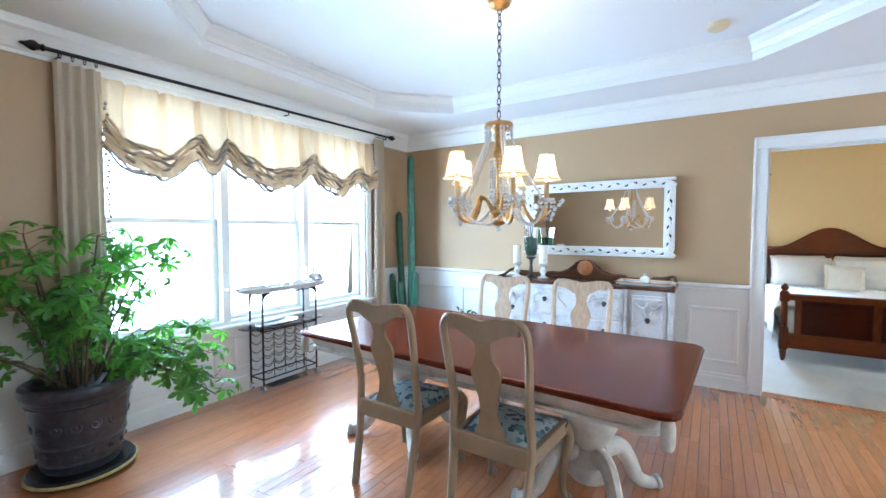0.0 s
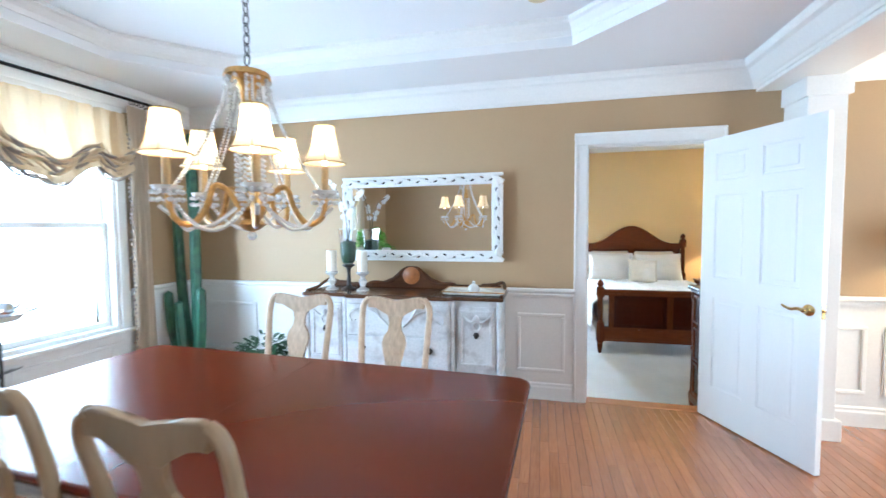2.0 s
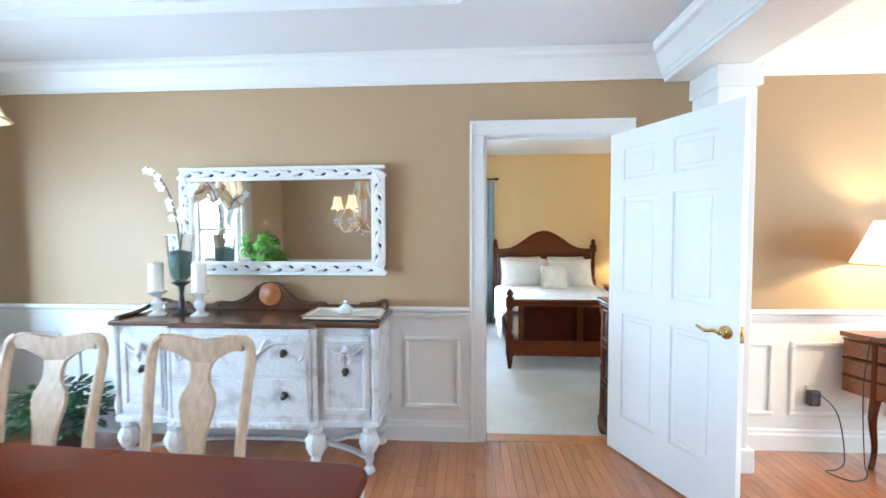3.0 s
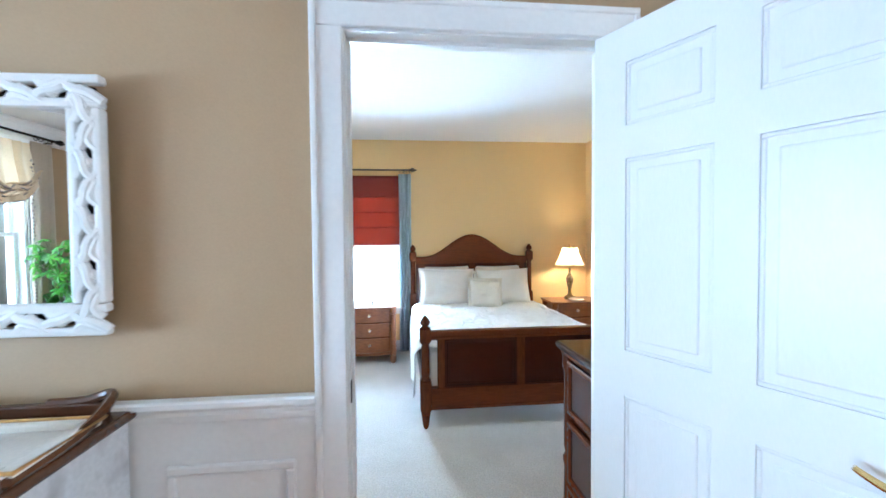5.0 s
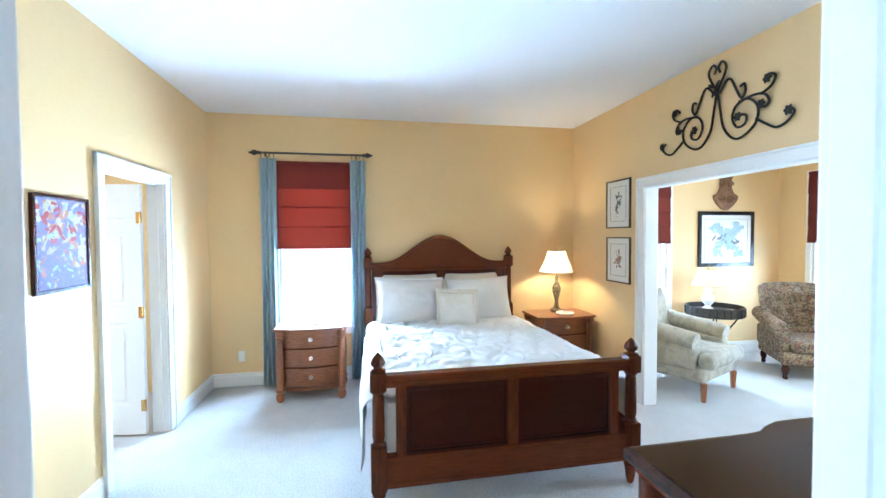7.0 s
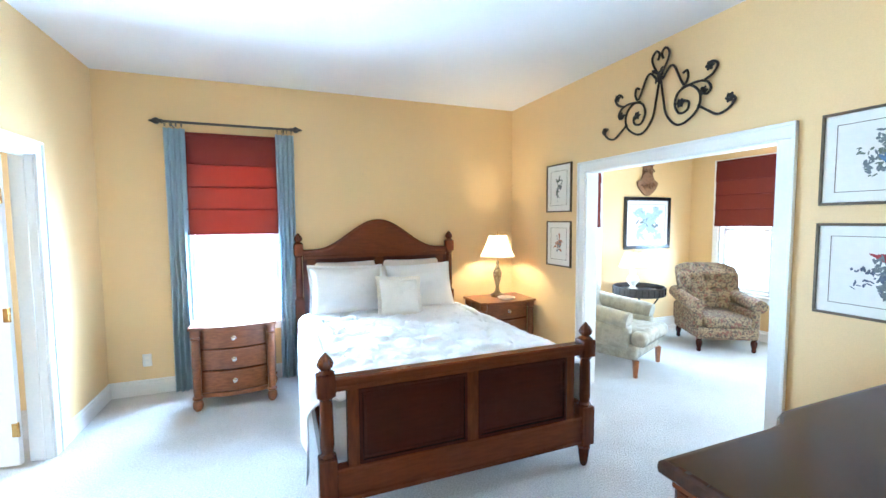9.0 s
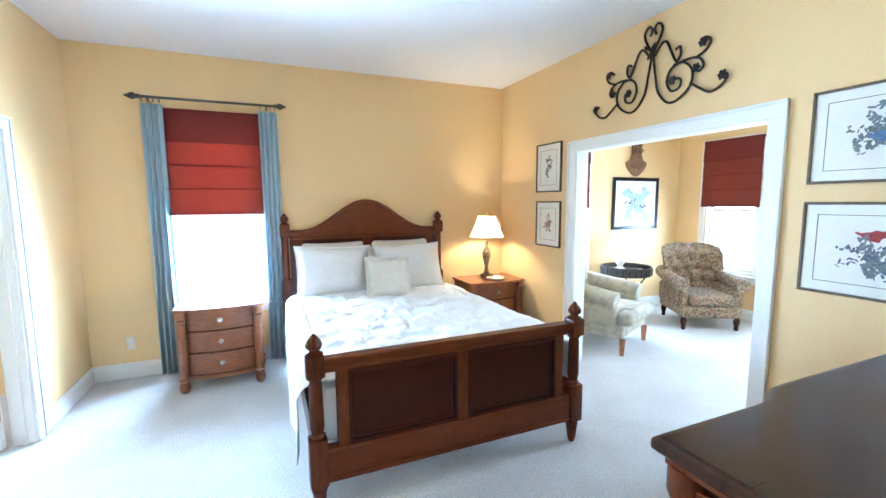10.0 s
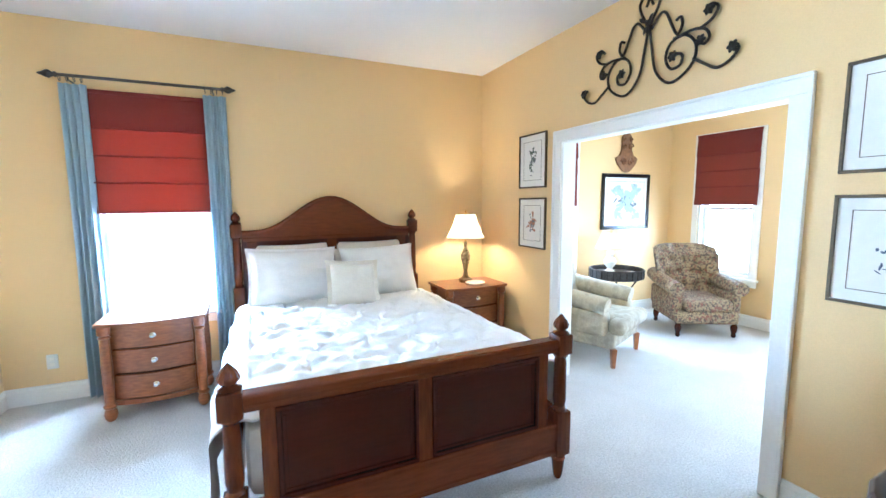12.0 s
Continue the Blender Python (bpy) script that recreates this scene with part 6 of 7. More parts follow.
part("power_cord", bm, BROWNIRON, ADAPTER, "thin brown power cord", True)

# ---- bedroom ----


def bed():
    t = thing("bed", "dark brown wooden queen bed with turned posts and panelled footboard", "bed", pose(1.833, 6.79, FL))
    hw = 0.8
    L = 2.35
    def post(x, y, top, square):
        bm = bmesh.new()
        lathe(bm, [(0.016, 0.0), (0.022, 0.012), (0.028, 0.04), (0.036, 0.11), (0.04, 0.12), (0.028, 0.128), (0.04, 0.136), (0.042, 0.15)], 18, (x, y, 0))
        for a, b in square:
            box(bm, (x - 0.046, y - 0.046, a), (x + 0.046, y + 0.046, b), 0.008)
        for a, b in zip([s[1] for s in square], [s[0] for s in square[1:]]):
            lathe(bm, [(0.034, a), (0.04, a + 0.01), (0.03, a + 0.025), (0.036, a + 0.06), (0.033, b - 0.05), (0.03, b - 0.022), (0.04, b - 0.01), (0.036, b)], 18, (x, y, 0))
        z = square[-1][1]
        lathe(bm, [(0.036, z), (0.045, z + 0.006), (0.03, z + 0.014), (0.02, z + 0.02), (0.036, z + 0.034), (0.04, z + 0.05), (0.03, z + 0.075), (0.012, top - 0.012), (0.0, top)], 20, (x, y, 0), 0.06, 10)
        part("post", bm, BEDWOODV, t, "turned post with an acorn finial", True)
    for s in (-1, 1):
        post(s * hw, 0, 0.94, [(0.15, 0.4), (0.72, 0.83)])
        post(s * (hw + 0.02), L, 1.47, [(0.15, 0.8), (1.24, 1.36)])
        bm = boxes(((s * hw - 0.018, 0.04, 0.22), (s * hw + 0.018, L - 0.04, 0.4)), bev=0.006)
        part("side_rail", bm, BEDWOOD, t)
    fb = part("footboard", boxes(((-hw + 0.1, -0.014, 0.17), (hw - 0.1, 0.014, 0.78))), DARKPANEL, t, "panelled footboard")
    bm = boxes(((-hw + 0.03, -0.04, 0.765), (hw - 0.03, 0.04, 0.81)), ((-hw + 0.04, -0.028, 0.735), (hw - 0.04, 0.028, 0.766)), bev=0.01)
    part("top_rail", bm, BEDWOOD, fb)
    part("bottom_rail", boxes(((-hw + 0.04, -0.03, 0.185), (hw - 0.04, 0.03, 0.32)), bev=0.007), BEDWOOD, fb)
    for z0, z1 in ((0.16, 0.187), (0.318, 0.34)):
        part("rail_bead", boxes(((-hw + 0.04, -0.036, z0), (hw - 0.04, 0.036, z1)), bev=0.007), BEDWOOD, fb)
    for x0, x1 in ((-hw + 0.1, -hw + 0.16), (-0.035, 0.035), (hw - 0.16, hw - 0.1)):
        part("stile", boxes(((x0, -0.026, 0.335), (x1, 0.026, 0.74)), bev=0.005), BEDWOODV, fb)
    for x0, x1 in ((-hw + 0.16, -0.035), (0.035, hw - 0.16)):
        bm = bmesh.new()
        for k, (i, d) in enumerate(((0.0, 0.03), (0.02, 0.022))):
            w = 0.018
            a, b, c, e = x0 + i, x1 - i, 0.34 + i, 0.735 - i
            for p, q in (((a, c), (b, c + w)), ((a, e - w), (b, e)), ((a, c + w), (a + w, e - w)), ((b - w, c + w), (b, e - w))):
                box(bm, (p[0], -d, p[1]), (q[0], d, q[1]), 0.005)
        part("panel_molding", bm, DARKPANEL, fb)
    hb = part("headboard", boxes(((-hw + 0.02, L - 0.012, 0.3), (hw - 0.02, L + 0.012, 1.26))), DARKPANEL, t, "arched headboard")
    def arch(z0, lift):
        pts = [(-hw, z0)]
        for k in range(33):
            u = k / 32 * 2 - 1
            pts.append((u * hw, 1.27 + lift + 0.305 * (0.5 + 0.5 * math.cos(math.pi * min(1, abs(u) * 1.12))) ** 1.15))
        pts.append((hw, z0))
        return pts
    bm = prism(bmesh.new(), [(x * 0.97, z) for x, z in arch(1.2, 0)], 0.04, pose(0, L - 0.02, 0), 0.004)
    part("arch", bm, BEDWOOD, hb, "arched crest")
    bm = bmesh.new()
    tube(bm, [(x * 0.97, L - 0.005, z) for x, z in arch(1.25, 0.008)[1:-1]], 0.024, 10)
    part("arch_molding", bm, BEDWOOD, hb, "", True)
    part("cross_rail", boxes(((-hw + 0.03, L - 0.03, 1.2), (hw - 0.03, L + 0.03, 1.235)), bev=0.006), BEDWOOD, hb)
    for x0, x1 in ((-hw + 0.06, -hw + 0.15), (-0.045, 0.045), (hw - 0.15, hw - 0.06)):
        part("stile", boxes(((x0, L - 0.022, 0.4), (x1, L + 0.022, 1.2)), bev=0.005), BEDWOODV, hb)
    bm = bmesh.new()
    lathe(bm, [(0.02, 0.0), (0.03, 0.02), (0.03, 0.2)], 10, (0, 0.9, 0))
    part("centre_leg", bm, BEDWOODV, t, "", True)
    return t


bed()


def mattress_and_duvet():
    z0 = FL
    bm = boxes(((1.833 - 0.76, 6.86, z0 + 0.3), (1.833 + 0.76, 9.1, z0 + 0.62)), bev=0.05)
    tagged(part("mattress", bm, LINEN, None, "white mattress on the bed frame", True), category="mattress")
    nx, ny = 150, 130
    rnd = random.Random(11)
    knots = [(-0.62 + 0.26 * i + (0.13 if j % 2 else 0) + rnd.uniform(-0.03, 0.03), 0.2 + j * 0.24 + rnd.uniform(-0.03, 0.03)) for i in range(6) for j in range(8)]
    bm = bmesh.new()
    g = []
    for j in range(ny + 1):
        y = 0.06 + 1.95 * j / ny
        row = []
        for i in range(nx + 1):
            s = (i / nx * 2 - 1) * 1.3
            over = max(0, abs(s) - 0.74)
            if over > 0:
                a = min(over / 0.14, math.pi / 2)
                x = math.copysign(0.74 + (0.16 - 0.05 * j / ny) * math.sin(a) + 0.02 * math.sin(y * 11 + s * 3) * min(1, over * 3) , s)
                z = 0.70 - 0.09 * (1 - math.cos(a)) - max(0, over - 0.22) * 1.0
            else:
                x, z = s, 0.70
            d = 0.0
            for kx, ky in knots:
                q = math.hypot(s - kx, y - ky)
                if q < 0.3:
                    th = math.atan2(y - ky, s - kx)
                    d += math.exp(-q * 10) * 0.013 * math.sin(7 * th + kx * 9) - 0.013 * math.exp(-(q / 0.05) ** 2)
            n = noise.noise(Vector((s * 3.5, y * 3.5, 1))) * 0.022 + noise.noise(Vector((s * 9, y * 13, 4))) * 0.018 + noise.noise(Vector((s * 20, y * 17, 8))) * 0.008
            edge = 1 if over <= 0 else 0.5
            z += (d + n) * edge - 0.04 * max(0, 1 - j / 10) - 0.05 * max(0, abs(s) - 0.5) * (over <= 0)
            row.append(bm.verts.new((1.833 + x, 6.79 + y, z0 + z)))
        g.append(row)
    for j in range(ny):
        for i in range(nx):
            bm.faces.new((g[j][i], g[j][i + 1], g[j + 1][i + 1], g[j + 1][i]))
    r = bmesh.ops.extrude_face_region(bm, geom=bm.faces[:])
    for v in r["geom"]:
        if isinstance(v, bmesh.types.BMVert):
            v.co.z += 0.012
    tagged(part("duvet", bm, LINEN, None, "white pinch-pleated duvet hanging over the bed", True), category="duvet")


mattress_and_duvet()


def pillow(name, label, material, m, w, h, d, flange=0.0, pleat=0.0, seed=0):
    """Stands upright in x and z, with its thickness along y."""
    t = thing(name, label, "pillow", m)
    bm = bmesh.new()
    n = 26
    sides = []
    for s in (-1, 1):
        g = []
        for i in range(n + 1):
            row = []
            for j in range(n + 1):
                u, v = i / n * 2 - 1, j / n * 2 - 1
                k = max(0, (1 - abs(u) ** 2.6)) ** 0.5 * max(0, (1 - abs(v) ** 2.6)) ** 0.5
                pinch = 1 - 0.07 * (1 - abs(u)) * 0 - 0.06 * (1 - u * u) * abs(v) ** 3 * 0
                x = u * w / 2 * (1 - 0.06 * (1 - v * v))
                z = h / 2 + v * h / 2 * (1 - 0.06 * (1 - u * u))
                wr = noise.noise(Vector((u * 3 + seed, v * 3, s))) * 0.012 + pleat * noise.noise(Vector((u * 8 + seed, v * 11, s))) * 0.016
                row.append(bm.verts.new((x, s * (d / 2 * k) + wr * k, z)))
            g.append(row)
        sides.append(g)
    for q, g in enumerate(sides):
        for i in range(n):
            for j in range(n):
                f = (g[i][j], g[i + 1][j], g[i + 1][j + 1], g[i][j + 1])
                bm.faces.new(f if not q else f[::-1])
    bmesh.ops.remove_doubles(bm, verts=bm.verts, dist=0.0008)
    part("cushion", bm, material, t, "", True)
    if flange:
        bm = bmesh.new()
        ring = []
        for k in range(64):
            a = 2 * math.pi * k / 64
            c, s = math.cos(a), math.sin(a)
            p = max(abs(c), abs(s))
            u, v = c / p, s / p
            wob = 0.006 * math.sin(k * 1.7 + seed)
            ring.append([bm.verts.new((u * (w / 2 * (1 - 0.06 * (1 - v * v)) - 0.004) + 0, 0, h / 2 + v * (h / 2 * (1 - 0.06 * (1 - u * u)) - 0.004))),
                         bm.verts.new((u * (w / 2 * (1 - 0.06 * (1 - v * v)) + flange), wob, h / 2 + v * (h / 2 * (1 - 0.06 * (1 - u * u)) + flange)))])
        for k in range(64):
            a, b = ring[k], ring[(k + 1) % 64]
            bm.faces.new((a[0], a[1], b[1], b[0]))
        r = bmesh.ops.extrude_face_region(bm, geom=bm.faces[:])
        for v in r["geom"]:
            if isinstance(v, bmesh.types.BMVert):
                v.co.y += 0.005
        part("flange", bm, material, t, "flat flanged edge", True)
    return t


PZ = FL + 0.66
pillow("bed_pillow", "ivory flanged pillow against the headboard", IVORY, pose(1.47, 9.0, PZ + 0.03, -16, 0, 0), 0.64, 0.5, 0.18, 0.045, 0, 1)
pillow("bed_pillow", "ivory flanged pillow against the headboard", IVORY, pose(2.2, 9.0, PZ + 0.03, -16, 0, 0), 0.64, 0.5, 0.18, 0.045, 0, 2)
pillow("bed_pillow", "large white pleated pillow on the bed", LINEN, pose(1.45, 8.78, PZ, -20, 2, 4), 0.72, 0.5, 0.27, 0.02, 0.5, 3)
pillow("bed_pillow", "large white plain pillow on the bed", LINEN, pose(2.22, 8.78, PZ, -20, -2, -4), 0.7, 0.5, 0.27, 0.0, 0.4, 4)
pillow("throw_pillow", "small ivory flanged throw pillow on the bed", IVORY, pose(1.89, 8.47, PZ + 0.03, -24, 3, 0), 0.38, 0.36, 0.15, 0.035, 0.3, 5)


def nightstand(m, label):
    """Bow fronted, front towards -y."""
    t = thing("nightstand", label, "nightstand", m, "nightstands beside the bed")
    w, d, h = 0.29, 0.42, 0.714
    def bowed(ex, z0, z1, bow=0.05, y1=0.42, yo=None):
        bm = bmesh.new()
        pts = [(-w - ex, y1)] + [(-w - ex + (2 * w + 2 * ex) * k / 16, -bow * math.sin(math.pi * k / 16) - (ex if yo is None else yo) + 0.02) for k in range(17)] + [(w + ex, y1)]
        a = [bm.verts.new((x, y, z0)) for x, y in pts]
        b = [bm.verts.new((x, y, z1)) for x, y in pts]
        fs = [bm.faces.new(a), bm.faces.new(b)]
        for i in range(len(a)):
            j = (i + 1) % len(a)
            fs.append(bm.faces.new((a[i], a[j], b[j], b[i])))
        bmesh.ops.recalc_face_normals(bm, faces=fs)
        return bm
    part("body", bowed(-0.02, 0.12, 0.69, 0.045), NSWOOD, t)
    part("top", bowed(0.05, 0.69, 0.714), NSWOOD, t, "polished wooden top")
    part("base_molding", bowed(0.0, 0.1, 0.135), NSWOOD, t)
    for z0, z1 in ((0.52, 0.68), (0.335, 0.5), (0.15, 0.315)):
        dr = part("drawer", bowed(-0.05, z0, z1, 0.05, 0.1, 0.0), NSWOOD, t)
        bm = bowed(-0.04, z1 + 0.004, z1 + 0.013, 0.05, 0.1, 0.01)
        part("drawer_bead", bm, BEDWOOD, dr)
        bm = bmesh.new()
        lathe(bm, [(0.02, 0), (0.02, 0.004), (0.008, 0.008), (0.008, 0.016), (0.017, 0.022), (0.014, 0.03), (0, 0.033)], 14, m=pose(0, -0.03, (z0 + z1) / 2, 90))
        part("knob", bm, SILVER, dr, "round metal knob", True)
    for s in (-1, 1):
        for y in (0.0, 0.38):
            bm = bmesh.new()
            lathe(bm, [(0.022, 0), (0.036, 0.02), (0.042, 0.05), (0.036, 0.08), (0.026, 0.09), (0.04, 0.1), (0.042, 0.115), (0.03, 0.125), (0.032, 0.16), (0.036, 0.4), (0.03, 0.6), (0.04, 0.61), (0.028, 0.622), (0.04, 0.634), (0.04, 0.69)], 16, (s * 0.29, y, 0))
            part("column", bm, NSWOOD, t, "turned corner column with bun foot", True)
    return t


ns = nightstand(pose(0.45, 8.63, FL), "warm brown bow-front nightstand with three drawers below the window")
ns2 = copy_thing(ns, pose(3.13, 8.62, FL))
tagged(ns2, "warm brown bow-front nightstand beside the wall under a lamp")
table_lamp("table_lamp", "bronze urn table lamp with an ivory bell shade, lit", pose(3.14, 8.87, FL + 0.714),
           [(0.07, 0), (0.072, 0.035), (0.05, 0.04), (0.035, 0.055), (0.025, 0.08), (0.02, 0.12), (0.03, 0.17), (0.048, 0.24), (0.05, 0.28), (0.03, 0.33), (0.015, 0.36), (0.02, 0.4), (0.01, 0.42)],
           mat("antique_bronze", (0.17, 0.12, 0.06), 0.4, 0.5, vary=0.4, grain=45, stain=12, bump=0.5, second=(0.4, 0.33, 0.2)), [(0.195, 0.46), (0.155, 0.54), (0.12, 0.62), (0.1, 0.7)], 75, 0.07)
bm = bmesh.new()
lathe(bm, [(0.06, 0), (0.08, 0.006), (0.1, 0.022), (0.098, 0.025), (0.07, 0.012), (0, 0.011)], 24)
o = tagged(part("plate", bm, WAX, None, "small white plate on the nightstand", True), category="plate")
o.location = (3.16, 8.7, FL + 0.714)
bm = bmesh.new()
lathe(bm, [(0.055, 0), (0.06, 0.008), (0.02, 0.014), (0.012, 0.03), (0.022, 0.045), (0.012, 0.06), (0.0, 0.075)], 18)
o = tagged(part("glass_dish", bm, CRYSTAL, None, "small clear lidded dish on the nightstand", True), category="dish")
o.location = (0.48, 8.8, FL + 0.714)


def roman_blind(name, axis, face, out, u0, u1, z0, z1, label):
    t = thing(name, label, "blind")
    folds = [z1, z1 - 0.24 * (z1 - z0) / 0.86, z1 - 0.44 * (z1 - z0) / 0.86, z1 - 0.64 * (z1 - z0) / 0.86, z0]
    def put(bm, a, b, c, d, p, q, bev=0):
        p, q = sorted((p, q))
        box(bm, (a, p, c) if axis == "x" else (p, a, c), (b, q, d) if axis == "x" else (q, b, d), bev)
    for i in range(4):
        bm = bmesh.new()
        n = 16
        sides = []
        for s in (0, 1):
            g = []
            for j in range(7):
                v = j / 6
                row = []
                for k in range(n + 1):
                    u = u0 + (u1 - u0) * k / n
                    f = face + out * (0.035 + 0.012 * v + 0.004 * math.sin(k * 0.9 + i * 2) * v + 0.003 * s)
                    z = folds[i] + (folds[i + 1] - folds[i]) * v
                    row.append(bm.verts.new((u, f, z) if axis == "x" else (f, u, z)))
                g.append(row)
            sides.append(g)
        for s, g in enumerate(sides):
            for j in range(6):
                for k in range(n):
                    q = (g[j][k], g[j][k + 1], g[j + 1][k + 1], g[j + 1][k])
                    bm.faces.new(q if s else q[::-1])
        # Top fold is coloured darker where overlap and frame hold back daylight.
        part("cloth_fold", bm, REDSHADED if i == 0 else REDCLOTH, t, "", True)
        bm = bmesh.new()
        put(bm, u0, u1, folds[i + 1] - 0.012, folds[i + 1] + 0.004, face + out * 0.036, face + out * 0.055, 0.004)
        part("batten", bm, REDSHADED, t)
    bm = bmesh.new()
    put(bm, u0, u1, z1, z1 + 0.03, face + out * 0.02, face + out * 0.05, 0.003)
    part("head_rail", bm, REDSHADED, t)
    return t


roman_blind("roman_blind", "x", BY1, -1, 0.03, 0.86, 1.3, 2.2, "rust red roman blind drawn half down, glowing with daylight")
roman_blind("roman_blind", "x", BY1, -1, 4.08, 4.86, 1.31, 2.12, "rust red roman blind drawn half down in the sitting room")
roman_blind("roman_blind", "y", SX1, -1, 8.02, 8.79, 1.31, 2.17, "rust red roman blind drawn half down over the side window")
rod("curtain_rod", "x", (-0.09, BY1 - 0.11, 2.3), (0.97, BY1 - 0.11, 2.3), 0.0115, PEWTER, "pewter curtain rod with turned finials", ((0.06, (0, 0.11, 0)), (0.94, (0, 0.11, 0))))
drape("curtain", BLUECLOTH, "x", BY1, -1, -0.1, 0.07, FL + 0.01, 2.25, 4, "pale blue floor-length curtain beside the window", 4, 0.15, 0.03, True, PEWTER)
drape("curtain", BLUECLOTH, "x", BY1, -1, 0.83, 1.0, FL + 0.01, 2.25, 4, "pale blue floor-length curtain behind the bed post", 6, 0.15, 0.03, True, PEWTER)


def picture(name, label, axis, face, out, u0, u1, z0, z1, frame_mat, fw, mat_w, art, seed, flat_mat=None):
    """A framed print: frame, mat board, inner line, printed marks."""
    cu, cz = (u0 + u1) / 2, (z0 + z1) / 2
    m = (pose(cu, face, cz, 0, 0, 0) if out < 0 else pose(cu, face, cz, 0, 0, 180)) if axis == "x" else (pose(face, cu, cz, 0, 0, -90) if out < 0 else pose(face, cu, cz, 0, 0, 90))
    t = thing(name, label, "picture", m)
    hw, hh = (u1 - u0) / 2, (z1 - z0) / 2
    for nm, a, b, c, d in (("frame_rail", -hw, hw, hh - fw, hh), ("frame_rail", -hw, hw, -hh, -hh + fw), ("frame_stile", -hw, -hw + fw, -hh + fw, hh - fw), ("frame_stile", hw - fw, hw, -hh + fw, hh - fw)):
        part(nm, boxes(((a, -0.022, c), (b, -0.001, d)), bev=0.003), frame_mat, t)
    part("mat_board", boxes(((-hw + fw, -0.012, -hh + fw), (hw - fw, -0.002, hh - fw))), flat_mat or PAPER, t, "pale mat board")
    iw, ih = hw - fw - mat_w, hh - fw - mat_w
    if mat_w:
        bm = boxes(((-iw, -0.0135, -ih), (iw, -0.0115, -ih + 0.003)), ((-iw, -0.0135, ih - 0.003), (iw, -0.0115, ih)), ((-iw, -0.0135, -ih + 0.003), (-iw + 0.003, -0.0115, ih - 0.003)), ((iw - 0.003, -0.0135, -ih + 0.003), (iw, -0.0115, ih - 0.003)))
        part("inner_line", bm, FRAMEWOOD, t)
    rnd = random.Random(seed)
    for k, (colour, count, size, cx, cyy, sp) in enumerate(art):
        bm = bmesh.new()
        twigs = [(2 * math.pi * q / 5 + rnd.uniform(-0.5, 0.5), rnd.uniform(-1.2, 1.2)) for q in range(5)]
        for i in range(count):
            way, bend = twigs[i % 5]
            run = 1.7 * (i // 5 + rnd.uniform(0, 1)) / max(1, count / 5)
            x = (cx + sp[0] * (run * math.cos(way + bend * run * 0.5) + rnd.gauss(0, 0.16))) * iw
            z = (cyy + sp[1] * (run * math.sin(way + bend * run * 0.5) + rnd.gauss(0, 0.16))) * ih
            if not mat_w:
                x, z = (cx + rnd.gauss(0, sp[0])) * iw, (cyy + rnd.gauss(0, sp[1])) * ih
            x, z = max(-iw * 0.9, min(iw * 0.9, x)), max(-ih * 0.9, min(ih * 0.9, z))
            a = rnd.uniform(0, math.pi)
            l, w = size * rnd.uniform(0.5, 1.3), size * rnd.uniform(0.2, 0.55)
            vs = []
            for q in range(9):
                th = 2 * math.pi * q / 9
                px, pz = l * math.cos(th), w * math.sin(th)
                vs.append(bm.verts.new((max(-iw * 0.97, min(iw * 0.97, x + px * math.cos(a) - pz * math.sin(a))), -0.0125 - 0.0004 * k - 0.00002 * i, max(-ih * 0.97, min(ih * 0.97, z + px * math.sin(a) + pz * math.cos(a))))))
            bm.faces.new(vs)
        tagged(part("print", bm, colour, t), kind="stuff")
    return t


def ink(name, c):
    return mat(name, c, 0.75, vary=0.2, grain=120, stain=20, bump=0)


INK_GREY, INK_BLUE, INK_RED, INK_LEAF, INK_TAN = ink("grey_ink", (0.2, 0.22, 0.23)), ink("blue_ink", (0.12, 0.2, 0.36)), ink("red_ink", (0.36, 0.05, 0.05)), ink("leaf_ink", (0.16, 0.19, 0.14)), ink("rust_ink", (0.5, 0.25, 0.15))
INK_PALE, INK_SLATE = ink("pale_blue_ink", (0.5, 0.62, 0.66)), ink("slate_ink", (0.12, 0.14, 0.2))
picture("botanical_print", "small framed botanical print with dark leaves", "y", BX1, -1, 8.054, 8.455, 1.482, 1.97, FRAMEWOOD, 0.014, 0.055, [(INK_LEAF, 26, 0.022, 0, 0.1, (0.25, 0.4)), (INK_GREY, 14, 0.015, 0, 0, (0.2, 0.5))], 1)
picture("botanical_print", "small framed botanical print with rust leaves", "y", BX1, -1, 8.05, 8.447, 0.928, 1.392, FRAMEWOOD, 0.014, 0.055, [(INK_TAN, 16, 0.028, 0, 0.0, (0.3, 0.35)), (INK_GREY, 14, 0.015, 0, -0.1, (0.2, 0.5))], 2)
picture("bird_print", "large framed print of blue birds among leaves", "y", BX1, -1, 5.45, 6.033, 1.47, 1.938, FRAMEWOOD, 0.014, 0.05, [(INK_GREY, 120, 0.016, 0.0, 0.1, (0.4, 0.4)), (INK_LEAF, 80, 0.011, -0.05, 0, (0.4, 0.4)), (INK_BLUE, 40, 0.026, 0.1, -0.15, (0.16, 0.13))], 3)
picture("bird_print", "large framed print of a red bird on a leafy branch", "y", BX1, -1, 5.45, 6.035, 0.905, 1.378, FRAMEWOOD, 0.014, 0.05, [(INK_GREY, 120, 0.016, 0.0, -0.15, (0.4, 0.35)), (INK_SLATE, 80, 0.012, 0.0, -0.2, (0.36, 0.3)), (INK_RED, 12, 0.034, 0.0, 0.42, (0.1, 0.05))], 4)
INK_V, INK_O, INK_Y = ink("violet_paint", (0.25, 0.22, 0.42)), ink("orange_paint", (0.5, 0.22, 0.14)), ink("straw_paint", (0.6, 0.5, 0.32))
